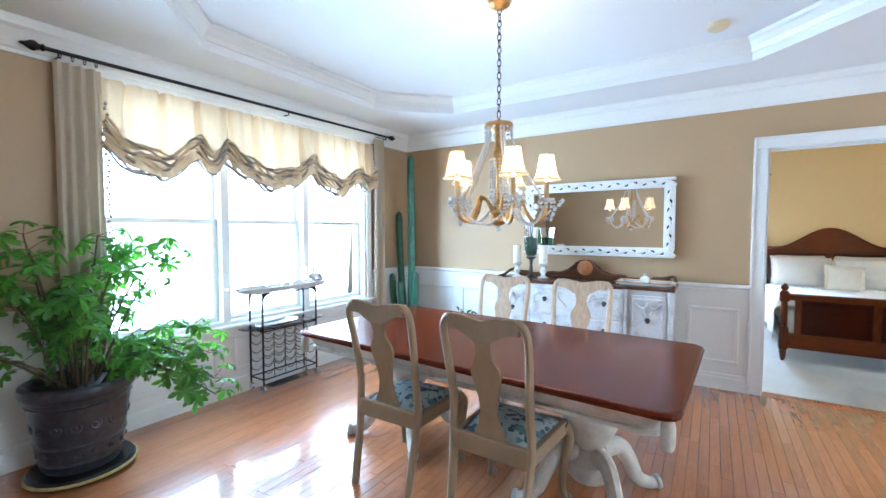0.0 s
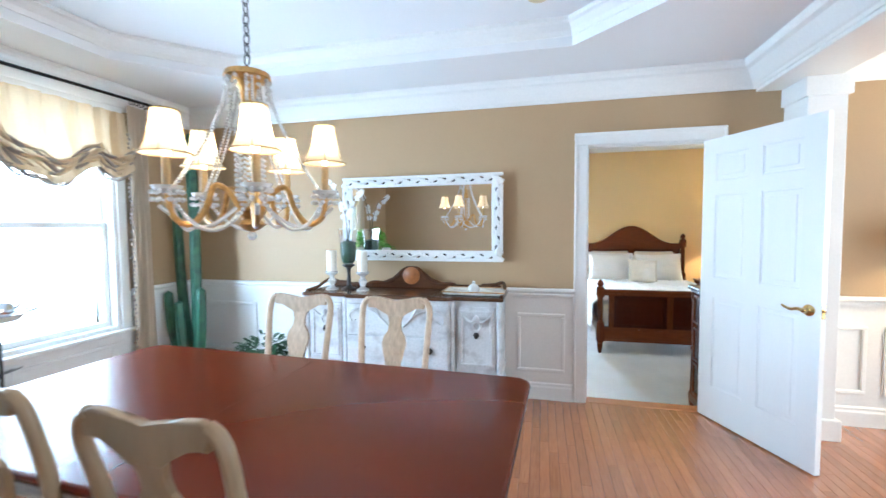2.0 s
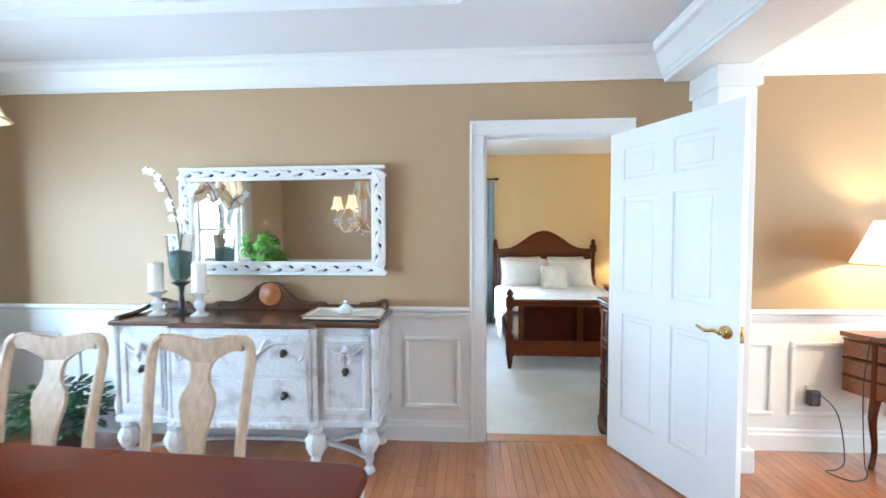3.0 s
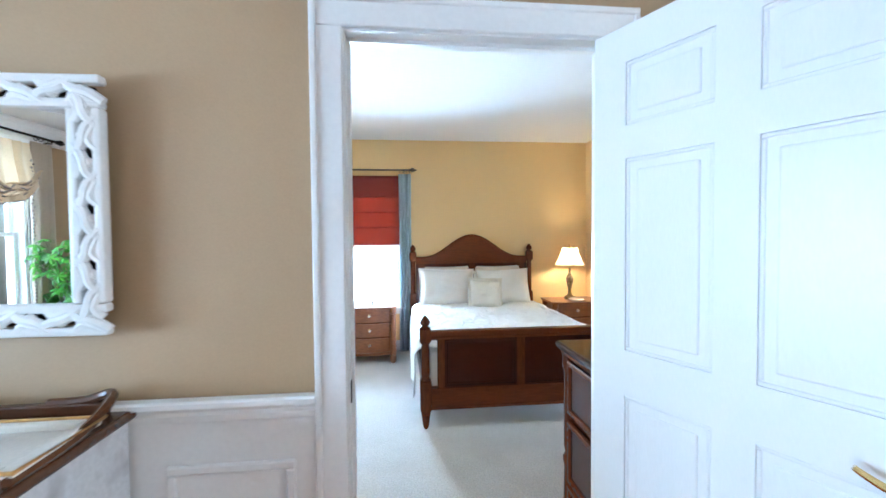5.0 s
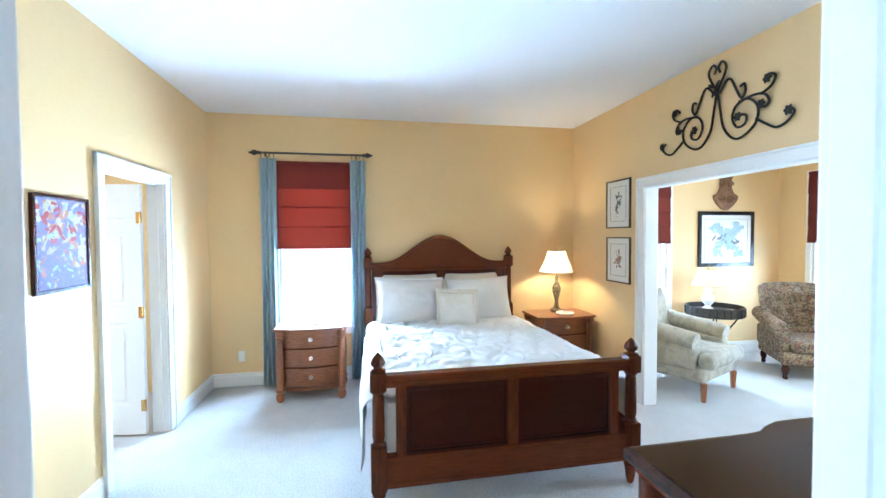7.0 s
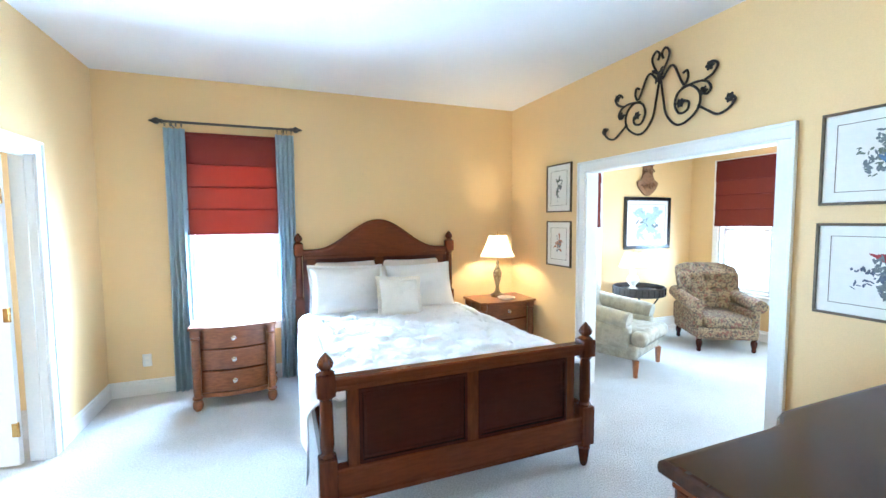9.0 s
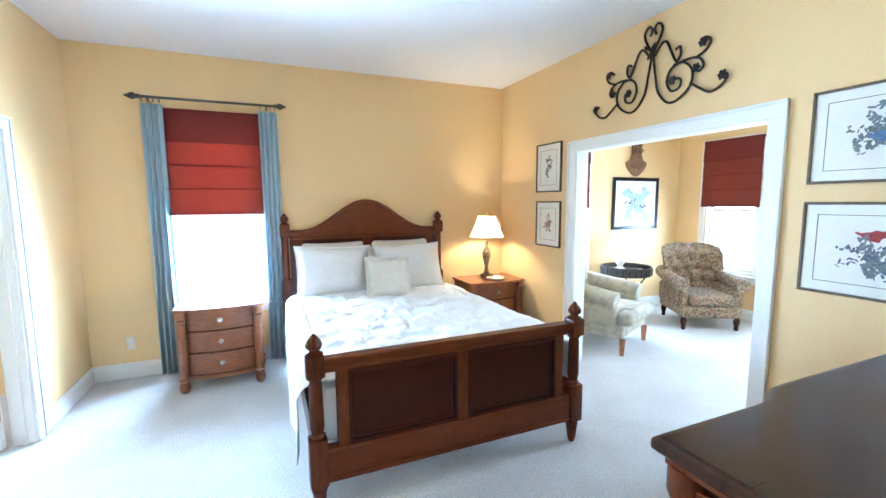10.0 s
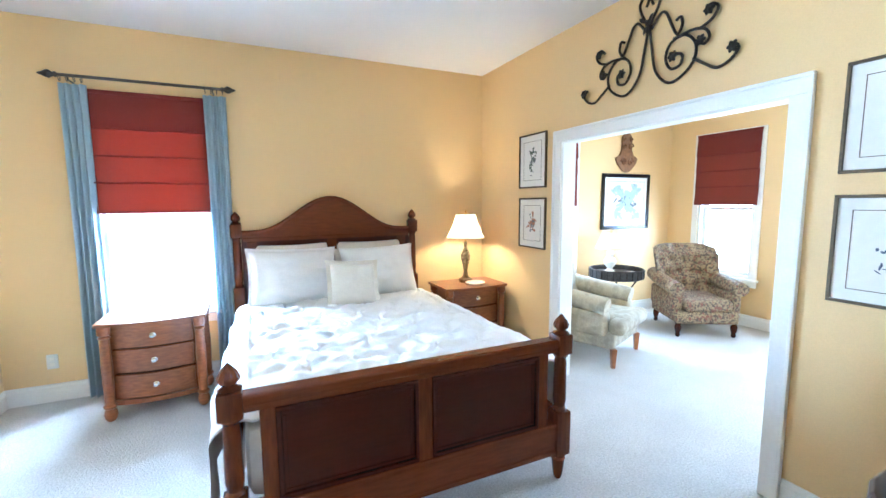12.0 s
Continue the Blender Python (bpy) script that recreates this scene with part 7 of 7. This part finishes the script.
picture("oil_painting", "small abstract painting in violet and orange strokes", "y", BX0, 1, 6.78, 7.21, 1.133, 1.643, DARKPANEL, 0.02, 0.0, [(INK_Y, 90, 0.04, 0, 0.2, (0.6, 0.5)), (INK_O, 60, 0.035, 0, 0.2, (0.6, 0.5)), (INK_V, 90, 0.035, 0, -0.3, (0.6, 0.5)), (INK_PALE, 40, 0.025, 0, -0.2, (0.6, 0.5)), (INK_RED, 24, 0.03, 0, 0.3, (0.5, 0.3))], 5, INK_V)
picture("framed_print", "wide black framed print of pale blue leaves", "x", BY1, -1, 5.3, 6.17, 0.98, 1.715, BLACKGLOSS, 0.05, 0.05, [(INK_PALE, 60, 0.07, 0, 0, (0.5, 0.5)), (INK_GREY, 22, 0.04, 0.1, 0.1, (0.5, 0.5))], 6)


def iron_scrollwork():
    t = thing("iron_wall_ornament", "dark wrought iron scroll ornament above the opening", "wall ornament", pose(BX1 - 0.02, 7.05, 2.05))
    def spiral(cx, cz, r0, r1, a0, turns, s):
        return [(0, s * (cx + (r0 + (r1 - r0) * k / 40) * math.cos(a0 + turns * 2 * math.pi * k / 40)), cz + (r0 + (r1 - r0) * k / 40) * math.sin(a0 + turns * 2 * math.pi * k / 40)) for k in range(41)]
    for s in (-1, 1):
        bars = [curve_points([(0, 0, 0.42), (0, s * 0.03, 0.25), (0, s * 0.06, 0.12), (0, s * 0.14, 0.03), (0, s * 0.22, 0.03), (0, s * 0.31, 0.1), (0, s * 0.32, 0.2), (0, s * 0.25, 0.27), (0, s * 0.16, 0.25), (0, s * 0.13, 0.17), (0, s * 0.17, 0.1), (0, s * 0.23, 0.11), (0, s * 0.24, 0.16), (0, s * 0.2, 0.18)], 6),
                curve_points([(0, s * 0.31, 0.12), (0, s * 0.38, 0.07), (0, s * 0.45, 0.03), (0, s * 0.52, 0.05), (0, s * 0.56, 0.1), (0, s * 0.52, 0.13)], 6),
                curve_points([(0, s * 0.18, 0.27), (0, s * 0.3, 0.28), (0, s * 0.37, 0.26), (0, s * 0.4, 0.21), (0, s * 0.37, 0.18), (0, s * 0.34, 0.21)], 6),
                curve_points([(0, s * 0.34, 0.27), (0, s * 0.41, 0.3), (0, s * 0.44, 0.35), (0, s * 0.4, 0.38), (0, s * 0.36, 0.35)], 6),
                curve_points([(0, s * 0.02, 0.38), (0, s * 0.08, 0.45), (0, s * 0.12, 0.44), (0, s * 0.16, 0.36), (0, s * 0.2, 0.29), (0, s * 0.23, 0.33), (0, s * 0.22, 0.38), (0, s * 0.19, 0.37)], 6),
                curve_points([(0, 0, 0.4), (0, s * 0.06, 0.5), (0, s * 0.075, 0.56), (0, s * 0.04, 0.6), (0, s * 0.01, 0.57), (0, s * 0.025, 0.53)], 6)]
        for b in bars:
            bm = bmesh.new()
            tube(bm, b, 0.0085, 7)
            part("scroll", bm, BROWNIRON, t, "bent iron scroll", True)
        for y, z in ((0.19, 0.165), (0.54, 0.11), (0.36, 0.2), (0.4, 0.35)):
            bm = bmesh.new()
            for k in range(6):
                a = 2 * math.pi * k / 6
                leaf_blade(bm, Vector((-0.012, s * y, z)), Vector((-0.3, math.cos(a), math.sin(a))), Vector((-1, 0, 0)), 0.035, 0.024)
            lathe(bm, [(0.016, 0), (0.012, 0.012), (0, 0.016)], 8, m=pose(-0.008, s * y, z, 0, -90, 0))
            part("rosette", bm, BROWNIRON, t, "iron leaf rosette")
    bm = bmesh.new()
    for z in (0.4, 0.42, 0.44):
        tube(bm, [(0.012 * math.cos(a), 0.022 * math.sin(a), z) for a in [2 * math.pi * k / 12 for k in range(13)]], 0.005, 6)
    for k in range(4):
        leaf_blade(bm, Vector((-0.012, 0, 0.42)), Vector((-0.3, (-0.6, 0.6, -0.3, 0.3)[k], (0.5, 0.5, -1, -1)[k])), Vector((-1, 0, 0)), 0.07, 0.025)
    part("collar", bm, BROWNIRON, t, "iron collar")


iron_scrollwork()


def dresser():
    t = thing("dresser", "tall dark brown dresser with a serpentine front by the doorway", "dresser", pose(1.6, BY0 + 0.02, FL))
    LX, D, H = 1.7, 0.43, 1.085
    def edge(ex):
        pts = []
        for k in range(41):
            u = k / 40
            b = 0.0
            if 0.22 < u < 0.78:
                v = (u - 0.22) / 0.56
                b = 0.045 * min(1, math.sin(math.pi * min(v, 1 - v) / 0.24) if min(v, 1 - v) < 0.12 else 1)
            pts.append((-ex + (LX + 2 * ex) * u, D + ex + b))
        return pts
    def slab(ex, z0, z1, bev=0):
        bm = bmesh.new()
        pts = [(-ex, 0)] + edge(ex) + [(LX + ex, 0)]
        a = [bm.verts.new((x, y, z0)) for x, y in pts]
        b = [bm.verts.new((x, y, z1)) for x, y in pts]
        fs = [bm.faces.new(a), bm.faces.new(b)]
        for i in range(len(a)):
            j = (i + 1) % len(a)
            fs.append(bm.faces.new((a[i], a[j], b[j], b[i])))
        bmesh.ops.recalc_face_normals(bm, faces=fs)
        if bev:
            bmesh.ops.bevel(bm, geom=list({e for f in fs[:2] for e in f.edges}), offset=bev, segments=3, affect="EDGES", profile=0.6)
        return bm
    part("body", slab(-0.02, 0.1, 1.03), BEDWOOD, t)
    part("top", slab(0.03, 1.048, H, 0.016), DARKTOP, t, "polished dark top")
    part("top_molding", slab(0.01, 1.025, 1.05, 0.008), BEDWOOD, t)
    part("base_molding", slab(0.012, 0.06, 0.14, 0.01), BEDWOOD, t)
    for x, y in ((0.03, D - 0.02), (LX - 0.03, D - 0.02), (0.03, 0.05), (LX - 0.03, 0.05)):
        bm = bmesh.new()
        lathe(bm, [(0.03, 0), (0.045, 0.03), (0.045, 0.06), (0.032, 0.08), (0.044, 0.1), (0.04, 0.16), (0.034, 0.5), (0.04, 0.52), (0.04, 0.54), (0.03, 0.56), (0.036, 0.6), (0.036, 0.95), (0.044, 0.97), (0.044, 1.03)], 18, (x, y, 0))
        part("column", bm, BEDWOODV, t, "rounded corner column", True)
    for z0, z1 in ((0.16, 0.42), (0.46, 0.72), (0.78, 1.0)):
        bm = boxes(((-0.002, 0.1, z0), (0.02, D - 0.07, z1)), bev=0.004)
        sp = part("side_panel", bm, DARKPANEL, t)
        fr = bmesh.new()
        for a, b in (((0.09, z0 - 0.012), (D - 0.06, z0 + 0.012)), ((0.09, z1 - 0.012), (D - 0.06, z1 + 0.012)), ((0.09, z0), (0.115, z1)), ((D - 0.085, z0), (D - 0.06, z1))):
            box(fr, (-0.012, a[0], a[1]), (0.01, b[0], b[1]), 0.005)
        part("panel_molding", fr, BEDWOOD, sp)
        for k in range(3):
            x0, x1 = 0.1 + k * 0.51, 0.1 + k * 0.51 + 0.48
            yy = D - 0.02 + (0.05 if k == 1 else 0.0)
            dr = part("drawer", boxes(((x0, D - 0.06, z0), (x1, yy + 0.012, z1)), bev=0.006), BEDWOOD, t)
            for q in ((x0 + x1) / 2 - 0.12, (x0 + x1) / 2 + 0.12):
                bm = bmesh.new()
                lathe(bm, [(0.02, 0), (0.008, 0.01), (0.017, 0.022), (0, 0.03)], 12, m=pose(q, yy + 0.012, (z0 + z1) / 2, -90))
                part("knob", bm, PEWTER, dr, "metal knob", True)
    return t


DARKTOP = mat("dark_polished_top", (0.045, 0.016, 0.007), 0.2, vary=0.2, grain=7, stain=3, bump=0.01, stretch=(1, 8, 8), coat=0.0)
principled(DARKTOP).inputs["Specular IOR Level"].default_value = 0.25
dresser()
wall_plate("light_switch", "white toggle light switch by the closet door", "light switch", (BX0, 6.72, 1.07), "x", "+", "switch")
wall_plate("wall_outlet", "white wall outlet near the floor", "outlet", (BX0, 6.69, 0.2), "x", "+", "outlet")
wall_plate("wall_outlet", "white wall outlet beside the curtain", "outlet", (-0.33, BY1, 0.14), "y", "-", "outlet")
bm = boxes(((1.04, 5.62, BC - 0.022), (1.78, 5.69, BC)), ((1.04, 6.25, BC - 0.022), (1.78, 6.32, BC)), ((1.04, 5.69, BC - 0.022), (1.11, 6.25, BC)), ((1.71, 5.69, BC - 0.022), (1.78, 6.25, BC)), bev=0.005)
h = tagged(part("attic_hatch", bm, WHITE, None, "white framed attic hatch in the bedroom ceiling"), category="attic hatch")
part("hatch_panel", boxes(((1.115, 5.695, BC - 0.008), (1.705, 6.245, BC)), bev=0.003), CEIL, h)
v = thing("ceiling_vent", "white slotted ceiling air vent", "vent", pose(0.36, 6.12, BC))
part("frame", boxes(((-0.17, -0.14, -0.012), (0.17, -0.115, 0)), ((-0.17, 0.115, -0.012), (0.17, 0.14, 0)), ((-0.17, -0.115, -0.012), (-0.145, 0.115, 0)), ((0.145, -0.115, -0.012), (0.17, 0.115, 0)), bev=0.003), WHITE, v)
part("backing", boxes(((-0.15, -0.12, -0.003), (0.15, 0.12, -0.001))), BROWNIRON, v)
for i in range(9):
    part("slat", box(bmesh.new(), (-0.145, -0.008, -0.001), (0.145, 0.008, 0.001), 0, 1, pose(0, -0.1 + i * 0.025, -0.008, 35)), WHITE, v)

# ---- sitting room ----


def soft_box(a, b, r, puff=0.0, m=None):
    bm = bmesh.new()
    box(bm, a, b, r, 4, m)
    return bm


def armchair_plain():
    t = thing("armchair", "beige damask upholstered armchair with tapered wooden legs", "armchair", pose(4.27, 8.26, FL, 0, 0, -156))
    for x, y in ((-0.33, 0.36), (0.33, 0.36), (-0.31, -0.34), (0.31, -0.34)):
        bm = bmesh.new()
        lathe(bm, [(0.022, 0), (0.034, 0.18)], 4, (x, y, 0))
        part("leg", bm, BURL, t, "tapered wooden leg")
    part("seat_base", soft_box((-0.36, -0.36, 0.17), (0.36, 0.37, 0.33), 0.04), SOFA, t, "", True)
    part("seat_cushion", soft_box((-0.255, -0.25, 0.31), (0.255, 0.46, 0.47), 0.06), SOFA, t, "plump seat cushion", True)
    part("cushion_wing", soft_box((-0.36, 0.3, 0.31), (0.36, 0.46, 0.46), 0.06), SOFA, t, "", True)
    part("back_rest", soft_box((-0.34, -0.2, 0.0), (0.34, 0.0, 0.72), 0.09, 0, pose(0, -0.2, 0.3, 12)), SOFA, t, "rounded backrest", True)
    for s in (-1, 1):
        bm = bmesh.new()
        box(bm, (s * 0.32 - 0.07, -0.36, 0.28), (s * 0.32 + 0.07, 0.3, 0.52), 0.04, 3)
        pts = [(s * 0.33, y, z) for y, z in ((-0.36, 0.64), (-0.1, 0.61), (0.15, 0.58), (0.29, 0.56))]
        tube(bm, curve_points(pts, 5), 0.085, 14)
        part("arm", bm, SOFA, t, "rolled arm", True)


def armchair_tufted():
    t = thing("tufted_armchair", "floral tapestry armchair with a button-tufted back and turned legs", "armchair", pose(5.91, 8.29, FL, 0, 0, 150))
    for x, y in ((-0.3, 0.32), (0.3, 0.32), (-0.28, -0.34), (0.28, -0.34)):
        bm = bmesh.new()
        lathe(bm, [(0.018, 0), (0.028, 0.02), (0.02, 0.04), (0.032, 0.08), (0.036, 0.12), (0.026, 0.14), (0.036, 0.16)], 14, (x, y, 0))
        part("leg", bm, DARKPANEL, t, "dark turned leg", True)
    part("seat_base", soft_box((-0.34, -0.36, 0.15), (0.34, 0.37, 0.3), 0.04), TAPESTRY, t, "", True)
    part("seat_cushion", soft_box((-0.26, -0.25, 0.29), (0.26, 0.38, 0.43), 0.05), TAPESTRY, t, "box seat cushion", True)
    bm = bmesh.new()
    n, mrows = 28, 24
    def back_point(u, v, s):
        w = 0.33 + 0.05 * v - 0.06 * max(0, v - 0.8)
        wing = abs(u) ** 3 * 0.13
        y = -0.26 - 0.17 * v + wing
        tuft = 0.0
        if s:
            for r in range(4):
                for c in range(-2, 3):
                    cu, cv = (c + (0.5 if r % 2 else 0)) * 0.42, 0.3 + 0.2 * r
                    q = math.hypot((u - cu) * 0.8, (v - cv) * 1.7)
                    tuft -= 0.05 * math.exp(-(q / 0.1) ** 2)
            y += 0.11 * (1 - 0.35 * u ** 4) * min(1, 6 * (1.02 - v)) + tuft
        z = 0.3 + 0.7 * v - 0.05 * abs(u) ** 4 * (v > 0.85)
        return Vector((u * w, y, z))
    sides = []
    for s in (0, 1):
        sides.append([[bm.verts.new(back_point(i / n * 2 - 1, j / mrows, s)) for i in range(n + 1)] for j in range(mrows + 1)])
    for s, g in enumerate(sides):
        for j in range(mrows):
            for i in range(n):
                q = (g[j][i], g[j][i + 1], g[j + 1][i + 1], g[j + 1][i])
                bm.faces.new(q if s else q[::-1])
    a, b = sides
    loop = [(0, i) for i in range(n + 1)] + [(j, n) for j in range(1, mrows + 1)] + [(mrows, i) for i in range(n - 1, -1, -1)] + [(j, 0) for j in range(mrows - 1, 0, -1)]
    for k in range(len(loop)):
        p, q = loop[k], loop[(k + 1) % len(loop)]
        bm.faces.new((a[p[0]][p[1]], b[p[0]][p[1]], b[q[0]][q[1]], a[q[0]][q[1]]))
    part("back_rest", bm, TAPESTRY, t, "button-tufted winged backrest", True)
    for s in (-1, 1):
        bm = bmesh.new()
        box(bm, (s * 0.31 - 0.055, -0.34, 0.25), (s * 0.31 + 0.055, 0.33, 0.5), 0.04, 3)
        tube(bm, curve_points([(s * 0.33, -0.36, 0.62), (s * 0.34, -0.1, 0.58), (s * 0.34, 0.2, 0.56), (s * 0.34, 0.35, 0.55)], 5), 0.078, 14)
        part("arm", bm, TAPESTRY, t, "rolled arm", True)


armchair_plain()
armchair_tufted()
t = thing("tray_table", "round black metal tray table on crossed legs", "table", pose(5.19, 8.8, FL))
bm = bmesh.new()
lathe(bm, [(0.0, 0.6), (0.3, 0.6), (0.31, 0.605), (0.315, 0.715), (0.305, 0.72), (0.3, 0.66), (0.0, 0.655)], 40)
part("tray", bm, PEWTER, t, "deep round dark tray", True)
bm = bmesh.new()
for k in range(28):
    a = 2 * math.pi * k / 28
    tube(bm, [(0.318 * math.cos(a), 0.318 * math.sin(a), 0.61), (0.318 * math.cos(a), 0.318 * math.sin(a), 0.71)], 0.004, 4)
tagged(part("gallery", bm, BLACKIRON, t), kind="stuff")
for k in range(4):
    a = radians(45 + 90 * k)
    bm = bmesh.new()
    tube(bm, [(0.25 * math.cos(a), 0.25 * math.sin(a), 0.6), (-0.2 * math.cos(a + 0.7), -0.2 * math.sin(a + 0.7), 0.0)], 0.009, 6)
    part("leg", bm, BLACKIRON, t, "thin crossed leg")
table_lamp("table_lamp", "white ceramic gourd table lamp with a white shade, lit", pose(5.19, 8.9, FL + 0.656),
           [(0.06, 0), (0.062, 0.02), (0.04, 0.03), (0.03, 0.05), (0.06, 0.09), (0.075, 0.13), (0.06, 0.17), (0.03, 0.2), (0.045, 0.23), (0.03, 0.27), (0.012, 0.29)], WAX, [(0.18, 0.3), (0.14, 0.4), (0.1, 0.5)], 7, 0.06)
bm = boxes(((5.2, 8.59, FL + 0.656), (5.4, 8.75, FL + 0.672)), bev=0.003)
tagged(part("magazine", bm, PAPER, None, "pale magazine lying on the tray table"), category="magazine")


def carved_mask():
    t = thing("carved_wall_plaque", "pierced carved wooden wall plaque above the picture", "wall ornament", pose(5.71, BY1, 1.99))
    out = []
    for k in range(48):
        a = 2 * math.pi * k / 48
        z = 0.26 * math.sin(a)
        w = 0.12 + 0.05 * math.cos(3 * (z + 0.1) * 6) * 0.5 + (0.04 if z < -0.05 else -0.02)
        out.append((w * math.cos(a) * 1.1, z))
    bm = prism(bmesh.new(), out, 0.025, pose(0, -0.027, 0), 0.004)
    part("plaque", bm, mat("brown_carved_wood", (0.24, 0.12, 0.05), 0.45, vary=0.25, grain=30), t)
    bm = bmesh.new()
    for s in (-1, 1):
        for zc, r in ((-0.12, 0.06), (0.08, 0.05), (0.17, 0.03)):
            pts = [(s * (0.06 + r * (1 - k / 24) * math.cos(k * 0.4)), -0.03, zc + r * (1 - k / 24) * math.sin(k * 0.4)) for k in range(25)]
            tube(bm, pts, 0.009, 6)
    part("carving", bm, mat("dark_carved_wood", (0.2, 0.09, 0.035), 0.45, vary=0.25, grain=30), t, "carved scrolls", True)


carved_mask()

# ---- oak floor, laid strip by strip ----
structure("floor", boxes(((W - 0.2, S - 0.2, -0.1), (E + 0.2, N + 0.03, -0.012))), SUBFLOOR, "polished narrow strip oak floor", "floor")


def plank_mesh(length, width=0.0565):
    bm = bmesh.new()
    a, b, c = (0.0004, 0.0016, 0.0)
    lo = [bm.verts.new(p) for p in ((a, a, -0.012), (width - a, a, -0.012), (width - a, length - a, -0.012), (a, length - a, -0.012))]
    up = [bm.verts.new(p) for p in ((b, b, c), (width - b, b, c), (width - b, length - b, c), (b, length - b, c))]
    md = [bm.verts.new(p) for p in ((a, a, -0.0012), (width - a, a, -0.0012), (width - a, length - a, -0.0012), (a, length - a, -0.0012))]
    for i in range(4):
        j = (i + 1) % 4
        bm.faces.new((lo[i], lo[j], md[j], md[i]))
        bm.faces.new((md[i], md[j], up[j], up[i]))
    bm.faces.new(up)
    return bm


floor_ob = bpy.data.objects["floor"]
LENGTHS = [0.55, 0.75, 0.95, 1.2]
shared = []
for length in LENGTHS:
    me = bpy.data.meshes.new("plank")
    bm = plank_mesh(length)
    bm.to_mesh(me)
    bm.free()
    me.materials.append(PLANK)
    shared.append(me)
rnd = random.Random(21)
verts, faces = [], []
single = 0
x = W
while x < E:
    y = S - rnd.uniform(0, 0.9)
    while y < N:
        k = rnd.randrange(4)
        length = LENGTHS[k]
        near = -1.9 < x < 1.75 and y > 0.3 and y + length < N - 0.02
        if near and single < 295 and (x > 0.25 or y < 2.2 or rnd.random() < 0.1):
            ob = new("plank", shared[k])
            ob.parent = floor_ob
            ob.location = (x, y, 0)
            single += 1
        else:
            y0, y1 = max(y, S - 0.02), min(y + length, N + 0.02)
            if y1 > y0:
                a, b, n = 0.0004, 0.0016, len(verts)
                w = 0.0565
                verts += [(x + a, y0 + a, -0.0012), (x + w - a, y0 + a, -0.0012), (x + w - a, y1 - a, -0.0012), (x + a, y1 - a, -0.0012), (x + b, y0 + b, 0), (x + w - b, y0 + b, 0), (x + w - b, y1 - b, 0), (x + b, y1 - b, 0)]
                verts += [(x + a, y0 + a, -0.012), (x + w - a, y0 + a, -0.012), (x + w - a, y1 - a, -0.012), (x + a, y1 - a, -0.012)]
                faces.append((n + 4, n + 5, n + 6, n + 7))
                for i in range(4):
                    j = (i + 1) % 4
                    faces.append((n + i, n + j, n + 4 + j, n + 4 + i))
                    faces.append((n + 8 + i, n + 8 + j, n + j, n + i))
        y += length
    x += 0.0565
me = bpy.data.meshes.new("planks")
me.from_pydata(verts, [], faces)
me.materials.append(PLANKS)
rest = new("planks", me)
rest.parent = floor_ob
tagged(rest, "narrow oak floor strips", kind="stuff")
